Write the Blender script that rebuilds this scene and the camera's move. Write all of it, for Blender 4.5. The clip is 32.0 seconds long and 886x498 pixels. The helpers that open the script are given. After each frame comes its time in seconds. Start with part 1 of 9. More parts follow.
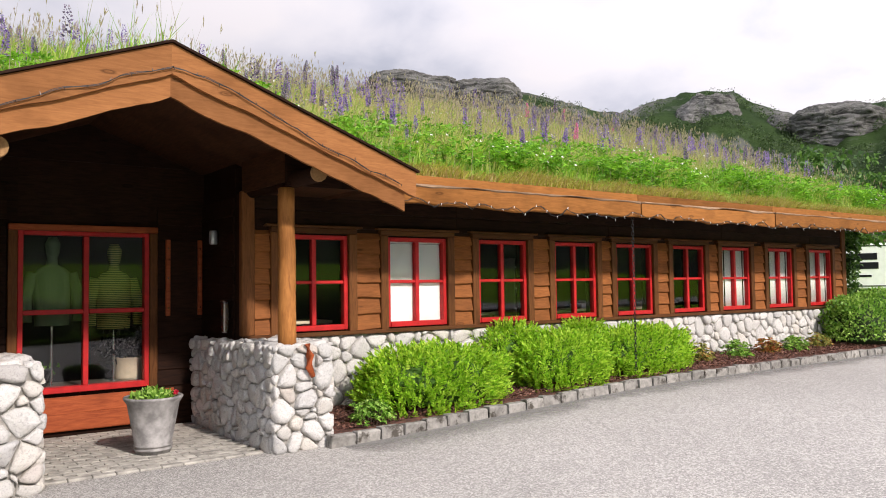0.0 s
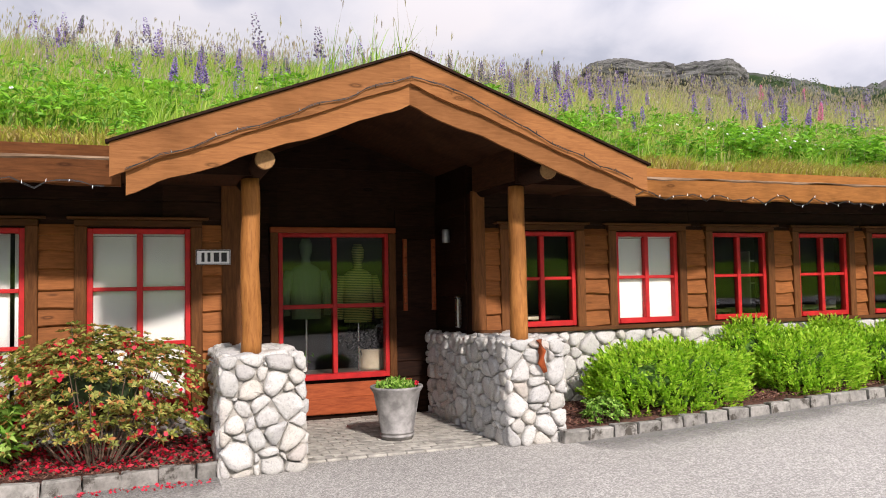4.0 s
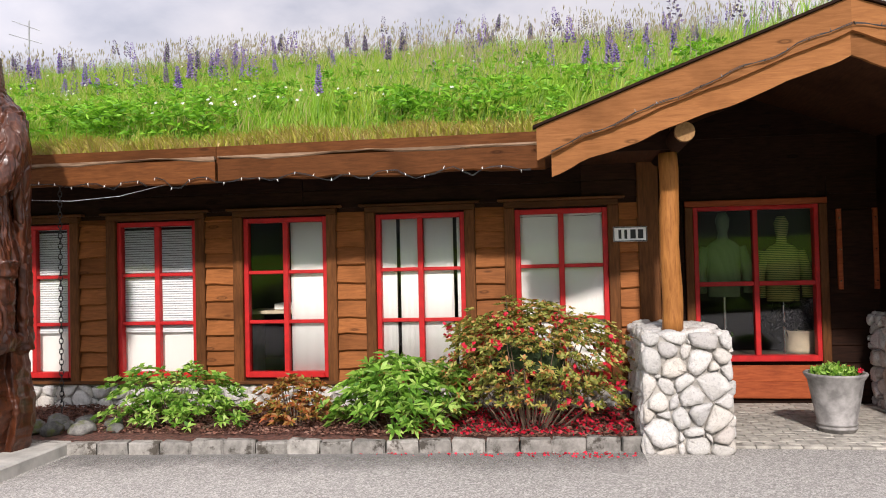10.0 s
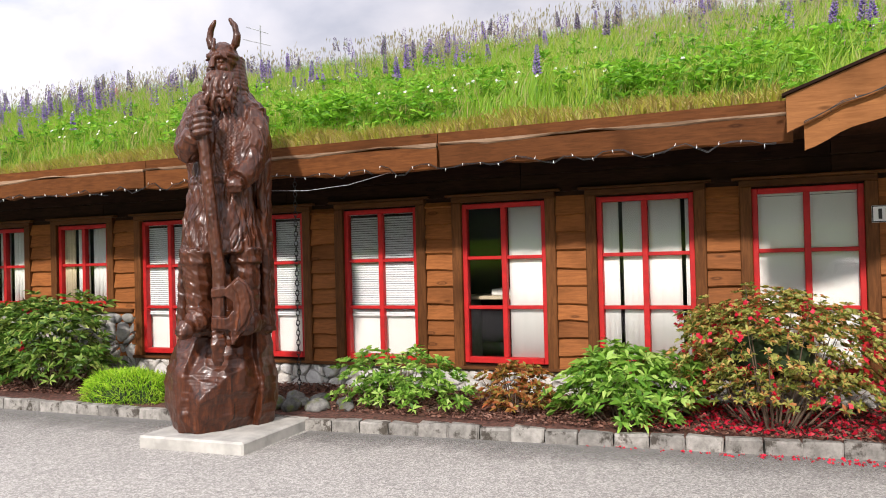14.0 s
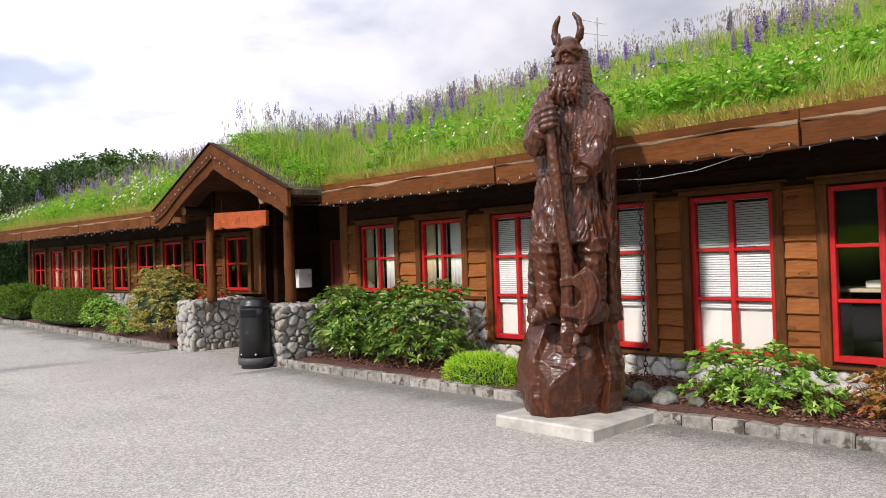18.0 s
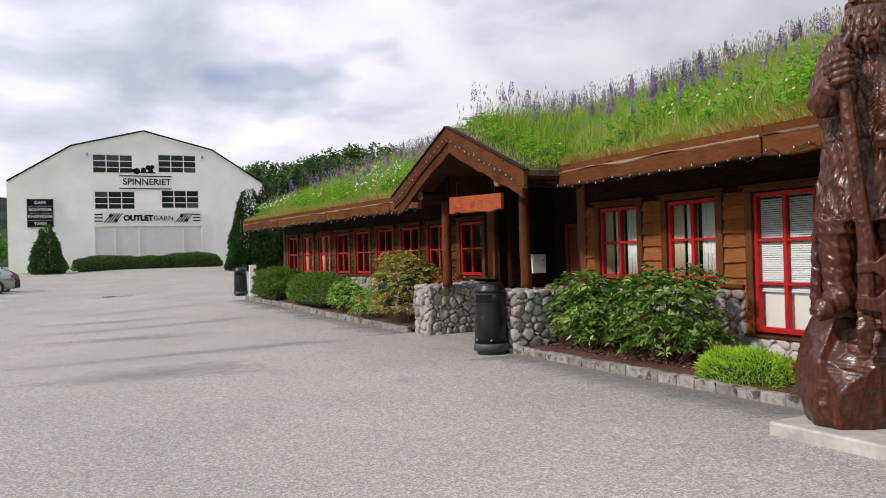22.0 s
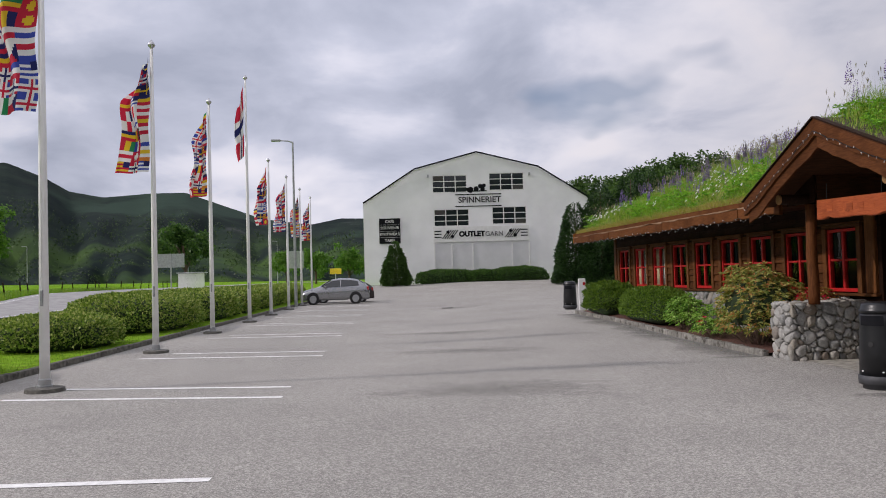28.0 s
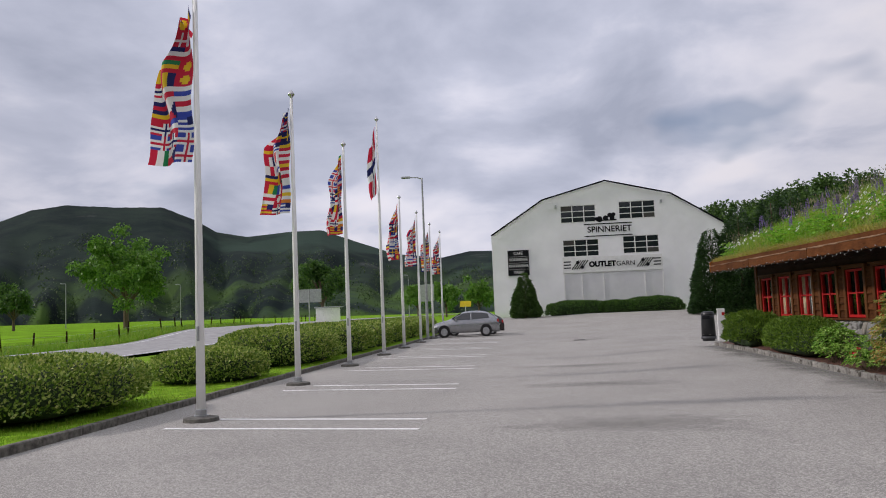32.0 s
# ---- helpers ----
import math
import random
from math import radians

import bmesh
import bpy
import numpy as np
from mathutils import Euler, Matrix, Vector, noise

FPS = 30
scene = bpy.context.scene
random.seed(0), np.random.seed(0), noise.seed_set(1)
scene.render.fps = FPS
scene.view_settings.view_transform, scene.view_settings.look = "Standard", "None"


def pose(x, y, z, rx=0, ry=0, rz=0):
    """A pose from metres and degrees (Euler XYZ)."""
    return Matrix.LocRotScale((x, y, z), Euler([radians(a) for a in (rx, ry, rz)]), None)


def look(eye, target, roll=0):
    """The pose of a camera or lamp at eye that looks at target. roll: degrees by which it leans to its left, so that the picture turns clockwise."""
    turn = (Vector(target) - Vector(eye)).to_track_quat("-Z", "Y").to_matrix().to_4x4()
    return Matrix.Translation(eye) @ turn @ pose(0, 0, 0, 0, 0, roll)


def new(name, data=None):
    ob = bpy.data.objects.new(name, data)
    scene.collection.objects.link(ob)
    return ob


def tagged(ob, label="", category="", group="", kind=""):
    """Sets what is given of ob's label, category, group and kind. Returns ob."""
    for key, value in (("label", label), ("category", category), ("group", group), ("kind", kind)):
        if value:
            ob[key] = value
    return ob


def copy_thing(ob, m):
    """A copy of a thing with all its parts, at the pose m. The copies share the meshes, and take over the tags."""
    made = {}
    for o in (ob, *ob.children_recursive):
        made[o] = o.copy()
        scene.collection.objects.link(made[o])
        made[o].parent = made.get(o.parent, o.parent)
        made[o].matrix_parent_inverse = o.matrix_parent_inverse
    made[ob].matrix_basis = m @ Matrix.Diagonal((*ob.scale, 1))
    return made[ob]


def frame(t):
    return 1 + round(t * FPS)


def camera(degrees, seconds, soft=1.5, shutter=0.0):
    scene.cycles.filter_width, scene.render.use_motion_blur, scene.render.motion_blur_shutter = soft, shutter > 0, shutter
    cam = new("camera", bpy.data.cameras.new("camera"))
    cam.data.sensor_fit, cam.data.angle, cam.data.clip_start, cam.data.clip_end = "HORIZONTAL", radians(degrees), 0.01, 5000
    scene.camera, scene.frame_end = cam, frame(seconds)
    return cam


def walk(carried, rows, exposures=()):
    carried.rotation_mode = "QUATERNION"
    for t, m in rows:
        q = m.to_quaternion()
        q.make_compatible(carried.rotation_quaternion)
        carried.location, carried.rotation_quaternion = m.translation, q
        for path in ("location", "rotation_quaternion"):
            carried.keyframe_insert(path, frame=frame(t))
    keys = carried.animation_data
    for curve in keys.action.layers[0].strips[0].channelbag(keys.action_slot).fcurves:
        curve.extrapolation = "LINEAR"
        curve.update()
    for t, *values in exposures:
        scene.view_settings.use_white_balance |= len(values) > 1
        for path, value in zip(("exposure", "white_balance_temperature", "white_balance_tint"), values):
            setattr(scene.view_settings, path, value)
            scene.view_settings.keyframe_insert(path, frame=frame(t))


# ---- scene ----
cam = camera(59.5, 32.0, soft=1.0)
PATH = [
    (0, (0.068, -0.065, 1.686), (1.251, 1.545, 1.779), -0.8),
    (0.5, (0.047, -0.045, 1.682), (1.21, 1.58, 1.771), -0.9),
    (1, (0.03, -0.043, 1.684), (1.15, 1.612, 1.771), -1.1),
    (1.5, (0.014, -0.033, 1.688), (1.071, 1.663, 1.775), -1.3),
    (2, (-0.007, -0.023, 1.703), (0.978, 1.715, 1.792), -1.5),
    (2.5, (-0.022, -0.014, 1.715), (0.895, 1.761, 1.804), -1.5),
    (4.5, (-0.105, -0.045, 1.699), (0.508, 1.857, 1.783), -1.0),
    (5, (-0.118, -0.04, 1.698), (0.404, 1.889, 1.773), -1.1),
    (5.5, (-0.137, -0.034, 1.699), (0.3, 1.917, 1.762), -1.1),
    (6, (-0.145, -0.032, 1.706), (0.205, 1.937, 1.759), -1.2),
    (6.5, (-0.159, -0.025, 1.702), (0.108, 1.957, 1.751), -1.2),
    (7, (-0.179, -0.025, 1.716), (0.007, 1.966, 1.761), -1.2),
    (7.5, (-0.19, -0.021, 1.704), (-0.088, 1.976, 1.753), -1.3),
    (8, (-0.206, -0.017, 1.708), (-0.185, 1.982, 1.757), -1.3),
    (8.5, (-0.219, -0.03, 1.706), (-0.282, 1.969, 1.757), -1.4),
    (9, (-0.224, -0.028, 1.701), (-0.367, 1.966, 1.756), -1.4),
    (9.5, (-0.24, -0.01, 1.714), (-0.456, 1.978, 1.767), -1.4),
    (10, (-0.28, 0.039, 1.698), (-0.569, 2.017, 1.749), -1.3),
    (10.5, (-0.348, 0.099, 1.689), (-0.702, 2.066, 1.731), -1.2),
    (11, (-0.424, 0.141, 1.702), (-0.84, 2.097, 1.735), -1.4),
    (11.5, (-0.47, 0.169, 1.693), (-0.948, 2.111, 1.723), -1.5),
    (12, (-0.514, 0.18, 1.689), (-1.045, 2.108, 1.716), -1.4),
    (12.5, (-0.53, 0.187, 1.688), (-1.119, 2.098, 1.712), -1.5),
    (13, (-0.551, 0.197, 1.689), (-1.197, 2.09, 1.712), -1.5),
    (13.5, (-0.553, 0.191, 1.7), (-1.261, 2.061, 1.723), -1.5),
    (15.5, (-0.589, 0.161, 1.704), (-1.617, 1.876, 1.742), -1.3),
    (16, (-0.597, 0.142, 1.694), (-1.717, 1.798, 1.732), -1.4),
    (16.5, (-0.621, 0.132, 1.703), (-1.836, 1.72, 1.736), -1.5),
    (17, (-0.64, 0.129, 1.693), (-1.95, 1.641, 1.726), -1.7),
    (17.5, (-0.663, 0.114, 1.705), (-2.054, 1.55, 1.733), -1.8),
    (18, (-0.665, 0.128, 1.691), (-2.132, 1.487, 1.718), -1.8),
    (18.5, (-0.676, 0.165, 1.672), (-2.213, 1.445, 1.697), -1.8),
    (19, (-0.722, 0.186, 1.663), (-2.321, 1.388, 1.68), -1.6),
    (19.5, (-0.821, 0.175, 1.657), (-2.471, 1.305, 1.666), -1.6),
    (20, (-0.928, 0.161, 1.653), (-2.616, 1.233, 1.658), -1.8),
    (20.5, (-1.006, 0.15, 1.666), (-2.722, 1.178, 1.667), -2.0),
    (21, (-1.091, 0.196, 1.647), (-2.829, 1.184, 1.649), -2.1),
    (21.5, (-1.178, 0.262, 1.662), (-2.942, 1.203, 1.662), -1.9),
    (22, (-1.277, 0.337, 1.644), (-3.072, 1.219, 1.656), -1.6),
    (22.5, (-1.35, 0.392, 1.636), (-3.177, 1.203, 1.656), -1.4),
    (23, (-1.448, 0.393, 1.632), (-3.307, 1.131, 1.654), -1.2),
    (23.5, (-1.591, 0.39, 1.64), (-3.477, 1.057, 1.663), -1.2),
    (24, (-1.71, 0.355, 1.649), (-3.615, 0.963, 1.677), -1.3),
    (24.5, (-1.784, 0.322, 1.643), (-3.704, 0.881, 1.673), -1.4),
    (26.5, (-2.141, 0.345, 1.634), (-4.114, 0.669, 1.676), -1.4),
    (27, (-2.181, 0.347, 1.644), (-4.166, 0.592, 1.693), -1.5),
    (27.5, (-2.199, 0.316, 1.64), (-4.191, 0.485, 1.698), -1.6),
    (28, (-2.205, 0.31, 1.647), (-4.202, 0.403, 1.717), -1.6),
    (28.5, (-2.195, 0.305, 1.664), (-4.193, 0.328, 1.747), -1.6),
    (29, (-2.161, 0.303, 1.665), (-4.158, 0.262, 1.765), -1.6),
    (29.5, (-2.169, 0.289, 1.662), (-4.163, 0.193, 1.778), -1.7),
    (30, (-2.158, 0.286, 1.664), (-4.149, 0.143, 1.792), -1.8),
    (30.5, (-2.139, 0.289, 1.667), (-4.126, 0.11, 1.805), -1.9),
    (31, (-2.1, 0.287, 1.684), (-4.084, 0.085, 1.829), -2.1),
    (31.5, (-2.094, 0.283, 1.665), (-4.076, 0.065, 1.82), -2.3),
    (32, (-2.052, 0.293, 1.67), (-4.032, 0.059, 1.833), -2.3),
]
walk(cam, [(t, look(eye, target, roll)) for t, eye, target, roll in PATH],
     [(0, 0.50, 6500, 20), (3, 0.53, 6500, 20), (7, 0.49, 6500, 20), (10, 0.47, 6500, 20), (13, 0.50, 6500, 19), (17, 0.40, 6500, 18), (20, 0.10, 6450, 18), (24, -0.30, 6420, 20), (27, -0.50, 6350, 20), (32, -0.60, 6300, 20)])

# ---------------------------------------------------------------- world and light
SUN_FROM = Vector((0.08, -0.80, 0.53)).normalized()
world = bpy.data.worlds.new("overcast_sky")
scene.world = world
world.use_nodes = True


def build_world():
    nt = world.node_tree
    N, L = nt.nodes, nt.links
    N.clear()
    out = N.new("ShaderNodeOutputWorld")
    bg = N.new("ShaderNodeBackground")
    sky = N.new("ShaderNodeTexSky")
    sky.sky_type = "NISHITA"
    sky.sun_disc = False
    sky.sun_elevation = math.asin(SUN_FROM.z)
    sky.sun_rotation = math.atan2(SUN_FROM.x, SUN_FROM.y)
    tc = N.new("ShaderNodeTexCoord")
    sep = N.new("ShaderNodeSeparateXYZ")
    L.new(tc.outputs["Generated"], sep.inputs[0])
    up = N.new("ShaderNodeMath")
    up.operation = "MAXIMUM"
    up.inputs[1].default_value = 0.0
    L.new(sep.outputs["Z"], up.inputs[0])
    den = N.new("ShaderNodeMath")
    den.operation = "ADD"
    den.inputs[1].default_value = 0.30
    L.new(up.outputs[0], den.inputs[0])
    comb = N.new("ShaderNodeCombineXYZ")
    for axis in ("X", "Y"):
        d = N.new("ShaderNodeMath")
        d.operation = "DIVIDE"
        L.new(sep.outputs[axis], d.inputs[0])
        L.new(den.outputs[0], d.inputs[1])
        off = N.new("ShaderNodeMath")
        off.inputs[1].default_value = CLOUD_SHIFT[axis]
        L.new(d.outputs[0], off.inputs[0])
        L.new(off.outputs[0], comb.inputs[axis])
    # broad cloud masses with ragged smaller billows on their edges
    masses = N.new("ShaderNodeTexNoise")
    masses.inputs["Scale"].default_value = 0.95
    masses.inputs["Detail"].default_value = 3
    masses.inputs["Roughness"].default_value = 0.5
    masses.inputs["Distortion"].default_value = 0.5
    L.new(comb.outputs[0], masses.inputs["Vector"])
    billows = N.new("ShaderNodeTexNoise")
    billows.inputs["Scale"].default_value = 2.9
    billows.inputs["Detail"].default_value = 7
    billows.inputs["Roughness"].default_value = 0.52
    billows.inputs["Distortion"].default_value = 0.25
    L.new(comb.outputs[0], billows.inputs["Vector"])
    both = N.new("ShaderNodeMix")
    both.data_type = "FLOAT"
    both.inputs["Factor"].default_value = 0.47
    L.new(masses.outputs["Fac"], both.inputs["A"])
    L.new(billows.outputs["Fac"], both.inputs["B"])
    # thinner cover towards the north-east
    thin = N.new("ShaderNodeMath")
    thin.operation = "MULTIPLY_ADD"
    thin.inputs[1].default_value = 0.055
    L.new(sep.outputs["X"], thin.inputs[0])
    L.new(both.outputs["Result"], thin.inputs[2])
    tone = N.new("ShaderNodeValToRGB")
    e = tone.color_ramp.elements
    e[0].position, e[0].color = 0.32, (0.43, 0.48, 0.56, 1)
    e[1].position, e[1].color = 0.585, (0.97, 0.968, 0.965, 1)
    m = e.new(0.42)
    m.color = (0.60, 0.65, 0.73, 1)
    m = e.new(0.475)
    m.color = (0.77, 0.805, 0.86, 1)
    m = e.new(0.535)
    m.color = (0.90, 0.918, 0.942, 1)
    L.new(thin.outputs[0], tone.inputs[0])
    n2 = N.new("ShaderNodeTexNoise")
    n2.inputs["Scale"].default_value = 1.3
    n2.inputs["Detail"].default_value = 4
    L.new(comb.outputs[0], n2.inputs["Vector"])
    gap = N.new("ShaderNodeValToRGB")
    gap.color_ramp.elements[0].position, gap.color_ramp.elements[0].color = 0.60, (0, 0, 0, 1)
    gap.color_ramp.elements[1].position, gap.color_ramp.elements[1].color = 0.67, (0.6, 0.6, 0.6, 1)
    L.new(n2.outputs["Fac"], gap.inputs[0])
    blue = N.new("ShaderNodeMix")
    blue.data_type = "RGBA"
    blue.blend_type = "MULTIPLY"
    blue.inputs["Factor"].default_value = 1
    blue.inputs["B"].default_value = (0.10, 0.10, 0.10, 1)
    L.new(sky.outputs[0], blue.inputs["A"])
    mix = N.new("ShaderNodeMix")
    mix.data_type = "RGBA"
    L.new(gap.outputs[0], mix.inputs["Factor"])
    L.new(tone.outputs[0], mix.inputs["A"])
    L.new(blue.outputs["Result"], mix.inputs["B"])
    L.new(mix.outputs["Result"], bg.inputs["Color"])
    # a clouded sky grows brighter towards the zenith
    lift = N.new("ShaderNodeMath")
    lift.operation = "MULTIPLY_ADD"
    lift.inputs[1].default_value, lift.inputs[2].default_value = SKY * 0.75, SKY * 0.86
    L.new(up.outputs[0], lift.inputs[0])
    # and is a little brighter towards the west, darker away from the sun
    low_x = N.new("ShaderNodeMath")
    low_x.operation = "MINIMUM"
    low_x.inputs[1].default_value = 0.0
    L.new(sep.outputs["X"], low_x.inputs[0])
    west = N.new("ShaderNodeMath")
    west.operation = "MULTIPLY_ADD"
    west.inputs[1].default_value = SKY * -0.40
    sharp = N.new("ShaderNodeMath")
    sharp.operation = "POWER"
    sharp.inputs[1].default_value = 3.0
    L.new(low_x.outputs[0], sharp.inputs[0])
    L.new(sharp.outputs[0], west.inputs[0])
    L.new(lift.outputs[0], west.inputs[2])
    away = N.new("ShaderNodeMath")
    away.operation = "MAXIMUM"
    away.inputs[1].default_value = 0.0
    L.new(sep.outputs["Y"], away.inputs[0])
    north = N.new("ShaderNodeMath")
    north.operation = "MULTIPLY_ADD"
    north.inputs[1].default_value = SKY * -0.48
    L.new(away.outputs[0], north.inputs[0])
    L.new(west.outputs[0], north.inputs[2])
    L.new(north.outputs[0], bg.inputs["Strength"])
    L.new(bg.outputs[0], out.inputs[0])


SKY = 0.96
CLOUD_SHIFT = {"X": 0.0, "Y": -0.35}
build_world()
sun_data = bpy.data.lights.new("sun", "SUN")
sun_data.energy, sun_data.angle, sun_data.color = 2.95, radians(3.0), (1.0, 0.95, 0.86)
sun = new("sun", sun_data)
sun.matrix_world = look(SUN_FROM * 60, (0, 0, 0))

# ---------------------------------------------------------------- materials


class Nodes:
    """A principled material with its node tree at hand."""

    def __init__(self, name, rough=0.7, metal=0.0, spec=0.5):
        self.mat = bpy.data.materials.new(name)
        self.mat.use_nodes = True
        self.nt = self.mat.node_tree
        self.N, self.L = self.nt.nodes, self.nt.links
        self.bsdf = self.N["Principled BSDF"]
        self.bsdf.inputs["Roughness"].default_value = rough
        self.bsdf.inputs["Metallic"].default_value = metal
        self.bsdf.inputs["Specular IOR Level"].default_value = spec
        tc = self.N.new("ShaderNodeTexCoord")
        info = self.N.new("ShaderNodeObjectInfo")
        self.info = info
        off = self.N.new("ShaderNodeVectorMath")
        off.operation = "SCALE"
        off.inputs[0].default_value = (37.0, 53.0, 71.0)
        self.L.new(info.outputs["Random"], off.inputs["Scale"])
        add = self.N.new("ShaderNodeVectorMath")
        add.operation = "ADD"
        self.L.new(tc.outputs["Object"], add.inputs[0])
        self.L.new(off.outputs[0], add.inputs[1])
        self.co = add.outputs[0]

    def noise(self, scale, detail=5, rough=0.55, stretch=None, distort=0.0):
        co = self.co
        if stretch:
            mp = self.N.new("ShaderNodeMapping")
            mp.inputs["Scale"].default_value = stretch
            self.L.new(co, mp.inputs["Vector"])
            co = mp.outputs[0]
        n = self.N.new("ShaderNodeTexNoise")
        n.inputs["Scale"].default_value = scale
        n.inputs["Detail"].default_value = detail
        n.inputs["Roughness"].default_value = rough
        n.inputs["Distortion"].default_value = distort
        self.L.new(co, n.inputs["Vector"])
        return n.outputs["Fac"]

    def ramp(self, fac, *stops):
        r = self.N.new("ShaderNodeValToRGB")
        e = r.color_ramp.elements
        while len(e) < len(stops):
            e.new(0.5)
        for el, (p, c) in zip(e, stops):
            el.position = p
            el.color = (*c, 1) if len(c) == 3 else c
        self.L.new(fac, r.inputs[0])
        return r.outputs[0]

    def mixc(self, a, b, fac, mode="MIX"):
        m = self.N.new("ShaderNodeMix")
        m.data_type, m.blend_type = "RGBA", mode
        for key, v in (("A", a), ("B", b), ("Factor", fac)):
            if isinstance(v, (int, float)):
                m.inputs[key].default_value = v if key == "Factor" else (v, v, v, 1)
            elif isinstance(v, tuple):
                m.inputs[key].default_value = (*v, 1)
            else:
                self.L.new(v, m.inputs[key])
        return m.outputs["Result"]

    def vary(self, col, fac, amount):
        h = self.N.new("ShaderNodeHueSaturation")
        r = self.N.new("ShaderNodeMapRange")
        r.inputs["To Min"].default_value, r.inputs["To Max"].default_value = 1 - amount, 1 + amount
        self.L.new(fac, r.inputs["Value"])
        self.L.new(r.outputs[0], h.inputs["Value"])
        self.L.new(col, h.inputs["Color"])
        return h.outputs[0]

    def base(self, col):
        if isinstance(col, tuple):
            self.bsdf.inputs["Base Color"].default_value = (*col, 1)
        else:
            self.L.new(col, self.bsdf.inputs["Base Color"])
        return self

    def roughness(self, fac, lo, hi):
        r = self.N.new("ShaderNodeMapRange")
        r.inputs["To Min"].default_value, r.inputs["To Max"].default_value = lo, hi
        self.L.new(fac, r.inputs["Value"])
        self.L.new(r.outputs[0], self.bsdf.inputs["Roughness"])
        return self

    def bump(self, height, strength=0.3, dist=0.01):
        b = self.N.new("ShaderNodeBump")
        b.inputs["Strength"].default_value, b.inputs["Distance"].default_value = strength, dist
        self.L.new(height, b.inputs["Height"])
        self.L.new(b.outputs[0], self.bsdf.inputs["Normal"])
        return self


def plain(name, c, rough=0.6, metal=0.0, vary=0.12, scale=6.0, spec=0.5, bump=0.0, bscale=60):
    n = Nodes(name, rough, metal, spec)
    dark = tuple(v * (1 - vary) for v in c)
    light = tuple(min(1, v * (1 + vary)) for v in c)
    n.base(n.ramp(n.noise(scale), (0.35, dark), (0.65, light)))
    if bump:
        n.bump(n.noise(bscale, 3), bump, 0.004)
    return n.mat


def wood(name, dark, light, rough=0.6, along="x", grain=9.0, knots=True, var=0.22, bump=0.35, spec=0.12):
    n = Nodes(name, rough, 0, spec)
    st = {"x": (0.12, 1, 1), "z": (1, 1, 0.12), "y": (1, 0.12, 1)}[along]
    fib = n.noise(grain * 5, 6, 0.6, tuple(v for v in st), 0.6)
    big = n.noise(1.7, 3, 0.5)
    col = n.ramp(fib, (0.3, dark), (0.7, light))
    col = n.mixc(col, tuple(v * 0.45 for v in dark), n.ramp(big, (0.52, (0, 0, 0)), (0.75, (0.55, 0.55, 0.55))))
    if knots:
        vo = n.N.new("ShaderNodeTexVoronoi")
        vo.inputs["Scale"].default_value = 3.2
        mp = n.N.new("ShaderNodeMapping")
        mp.inputs["Scale"].default_value = tuple(0.5 if v < 1 else 1.6 for v in st)
        n.L.new(n.co, mp.inputs[0])
        n.L.new(mp.outputs[0], vo.inputs["Vector"])
        k = n.ramp(vo.outputs["Distance"], (0.03, (0.55, 0.55, 0.55)), (0.055, (0.2, 0.2, 0.2)), (0.08, (0.75, 0.75, 0.75)), (0.13, (0, 0, 0)))
        col = n.mixc(col, tuple(v * 0.3 for v in dark), k)
    col = n.vary(col, n.info.outputs["Random"], var)
    n.base(col).bump(fib, bump, 0.004)
    n.roughness(big, rough - 0.12, rough + 0.12)
    return n.mat


def leafy(name, *cols, trans=0.35, rough=0.5, drift=None):
    """Leaves whose colour differs from leaf to leaf, with light passing through; drift: a second tone that comes and goes over the ground."""
    n = Nodes(name, rough, 0, 0.4)
    g = n.N.new("ShaderNodeNewGeometry")
    stops = [(i / max(1, len(cols) - 1), c) for i, c in enumerate(cols)]
    col = n.ramp(g.outputs["Random Per Island"], *stops)
    if drift:
        area = n.ramp(n.noise(0.75, 4, 0.6), (0.44, (0, 0, 0)), (0.62, (0.85, 0.85, 0.85)))
        col = n.mixc(col, drift, area)
    n.base(col)
    tr = n.N.new("ShaderNodeBsdfTranslucent")
    n.L.new(col, tr.inputs["Color"])
    mx = n.N.new("ShaderNodeMixShader")
    mx.inputs[0].default_value = trans
    n.L.new(n.bsdf.outputs[0], mx.inputs[1])
    n.L.new(tr.outputs[0], mx.inputs[2])
    n.L.new(mx.outputs[0], n.N["Material Output"].inputs["Surface"])
    return n.mat


def asphalt_material():
    n = Nodes("asphalt", 0.85, 0, 0.3)
    fine = n.noise(150, 3, 0.75)
    vo = n.N.new("ShaderNodeTexVoronoi")
    vo.inputs["Scale"].default_value = 75
    n.L.new(n.co, vo.inputs["Vector"])
    speck = n.ramp(vo.outputs["Color"], (0.15, (0.13, 0.125, 0.114)), (0.5, (0.31, 0.298, 0.272)), (0.85, (0.64, 0.618, 0.57)))
    col = n.mixc(speck, n.ramp(fine, (0.38, (0.18, 0.173, 0.158)), (0.62, (0.45, 0.432, 0.395))), 0.5)
    col = n.vary(col, n.noise(14, 5, 0.75), 0.30)
    patch = n.noise(0.35, 6, 0.6)
    col = n.vary(col, patch, 0.28)
    stain = n.ramp(n.noise(1.6, 4, 0.6), (0.62, (0, 0, 0)), (0.8, (0.35, 0.35, 0.35)))
    col = n.mixc(col, (0.14, 0.136, 0.13), stain)
    n.base(col).bump(vo.outputs["Distance"], 0.5, 0.006)
    return n.mat


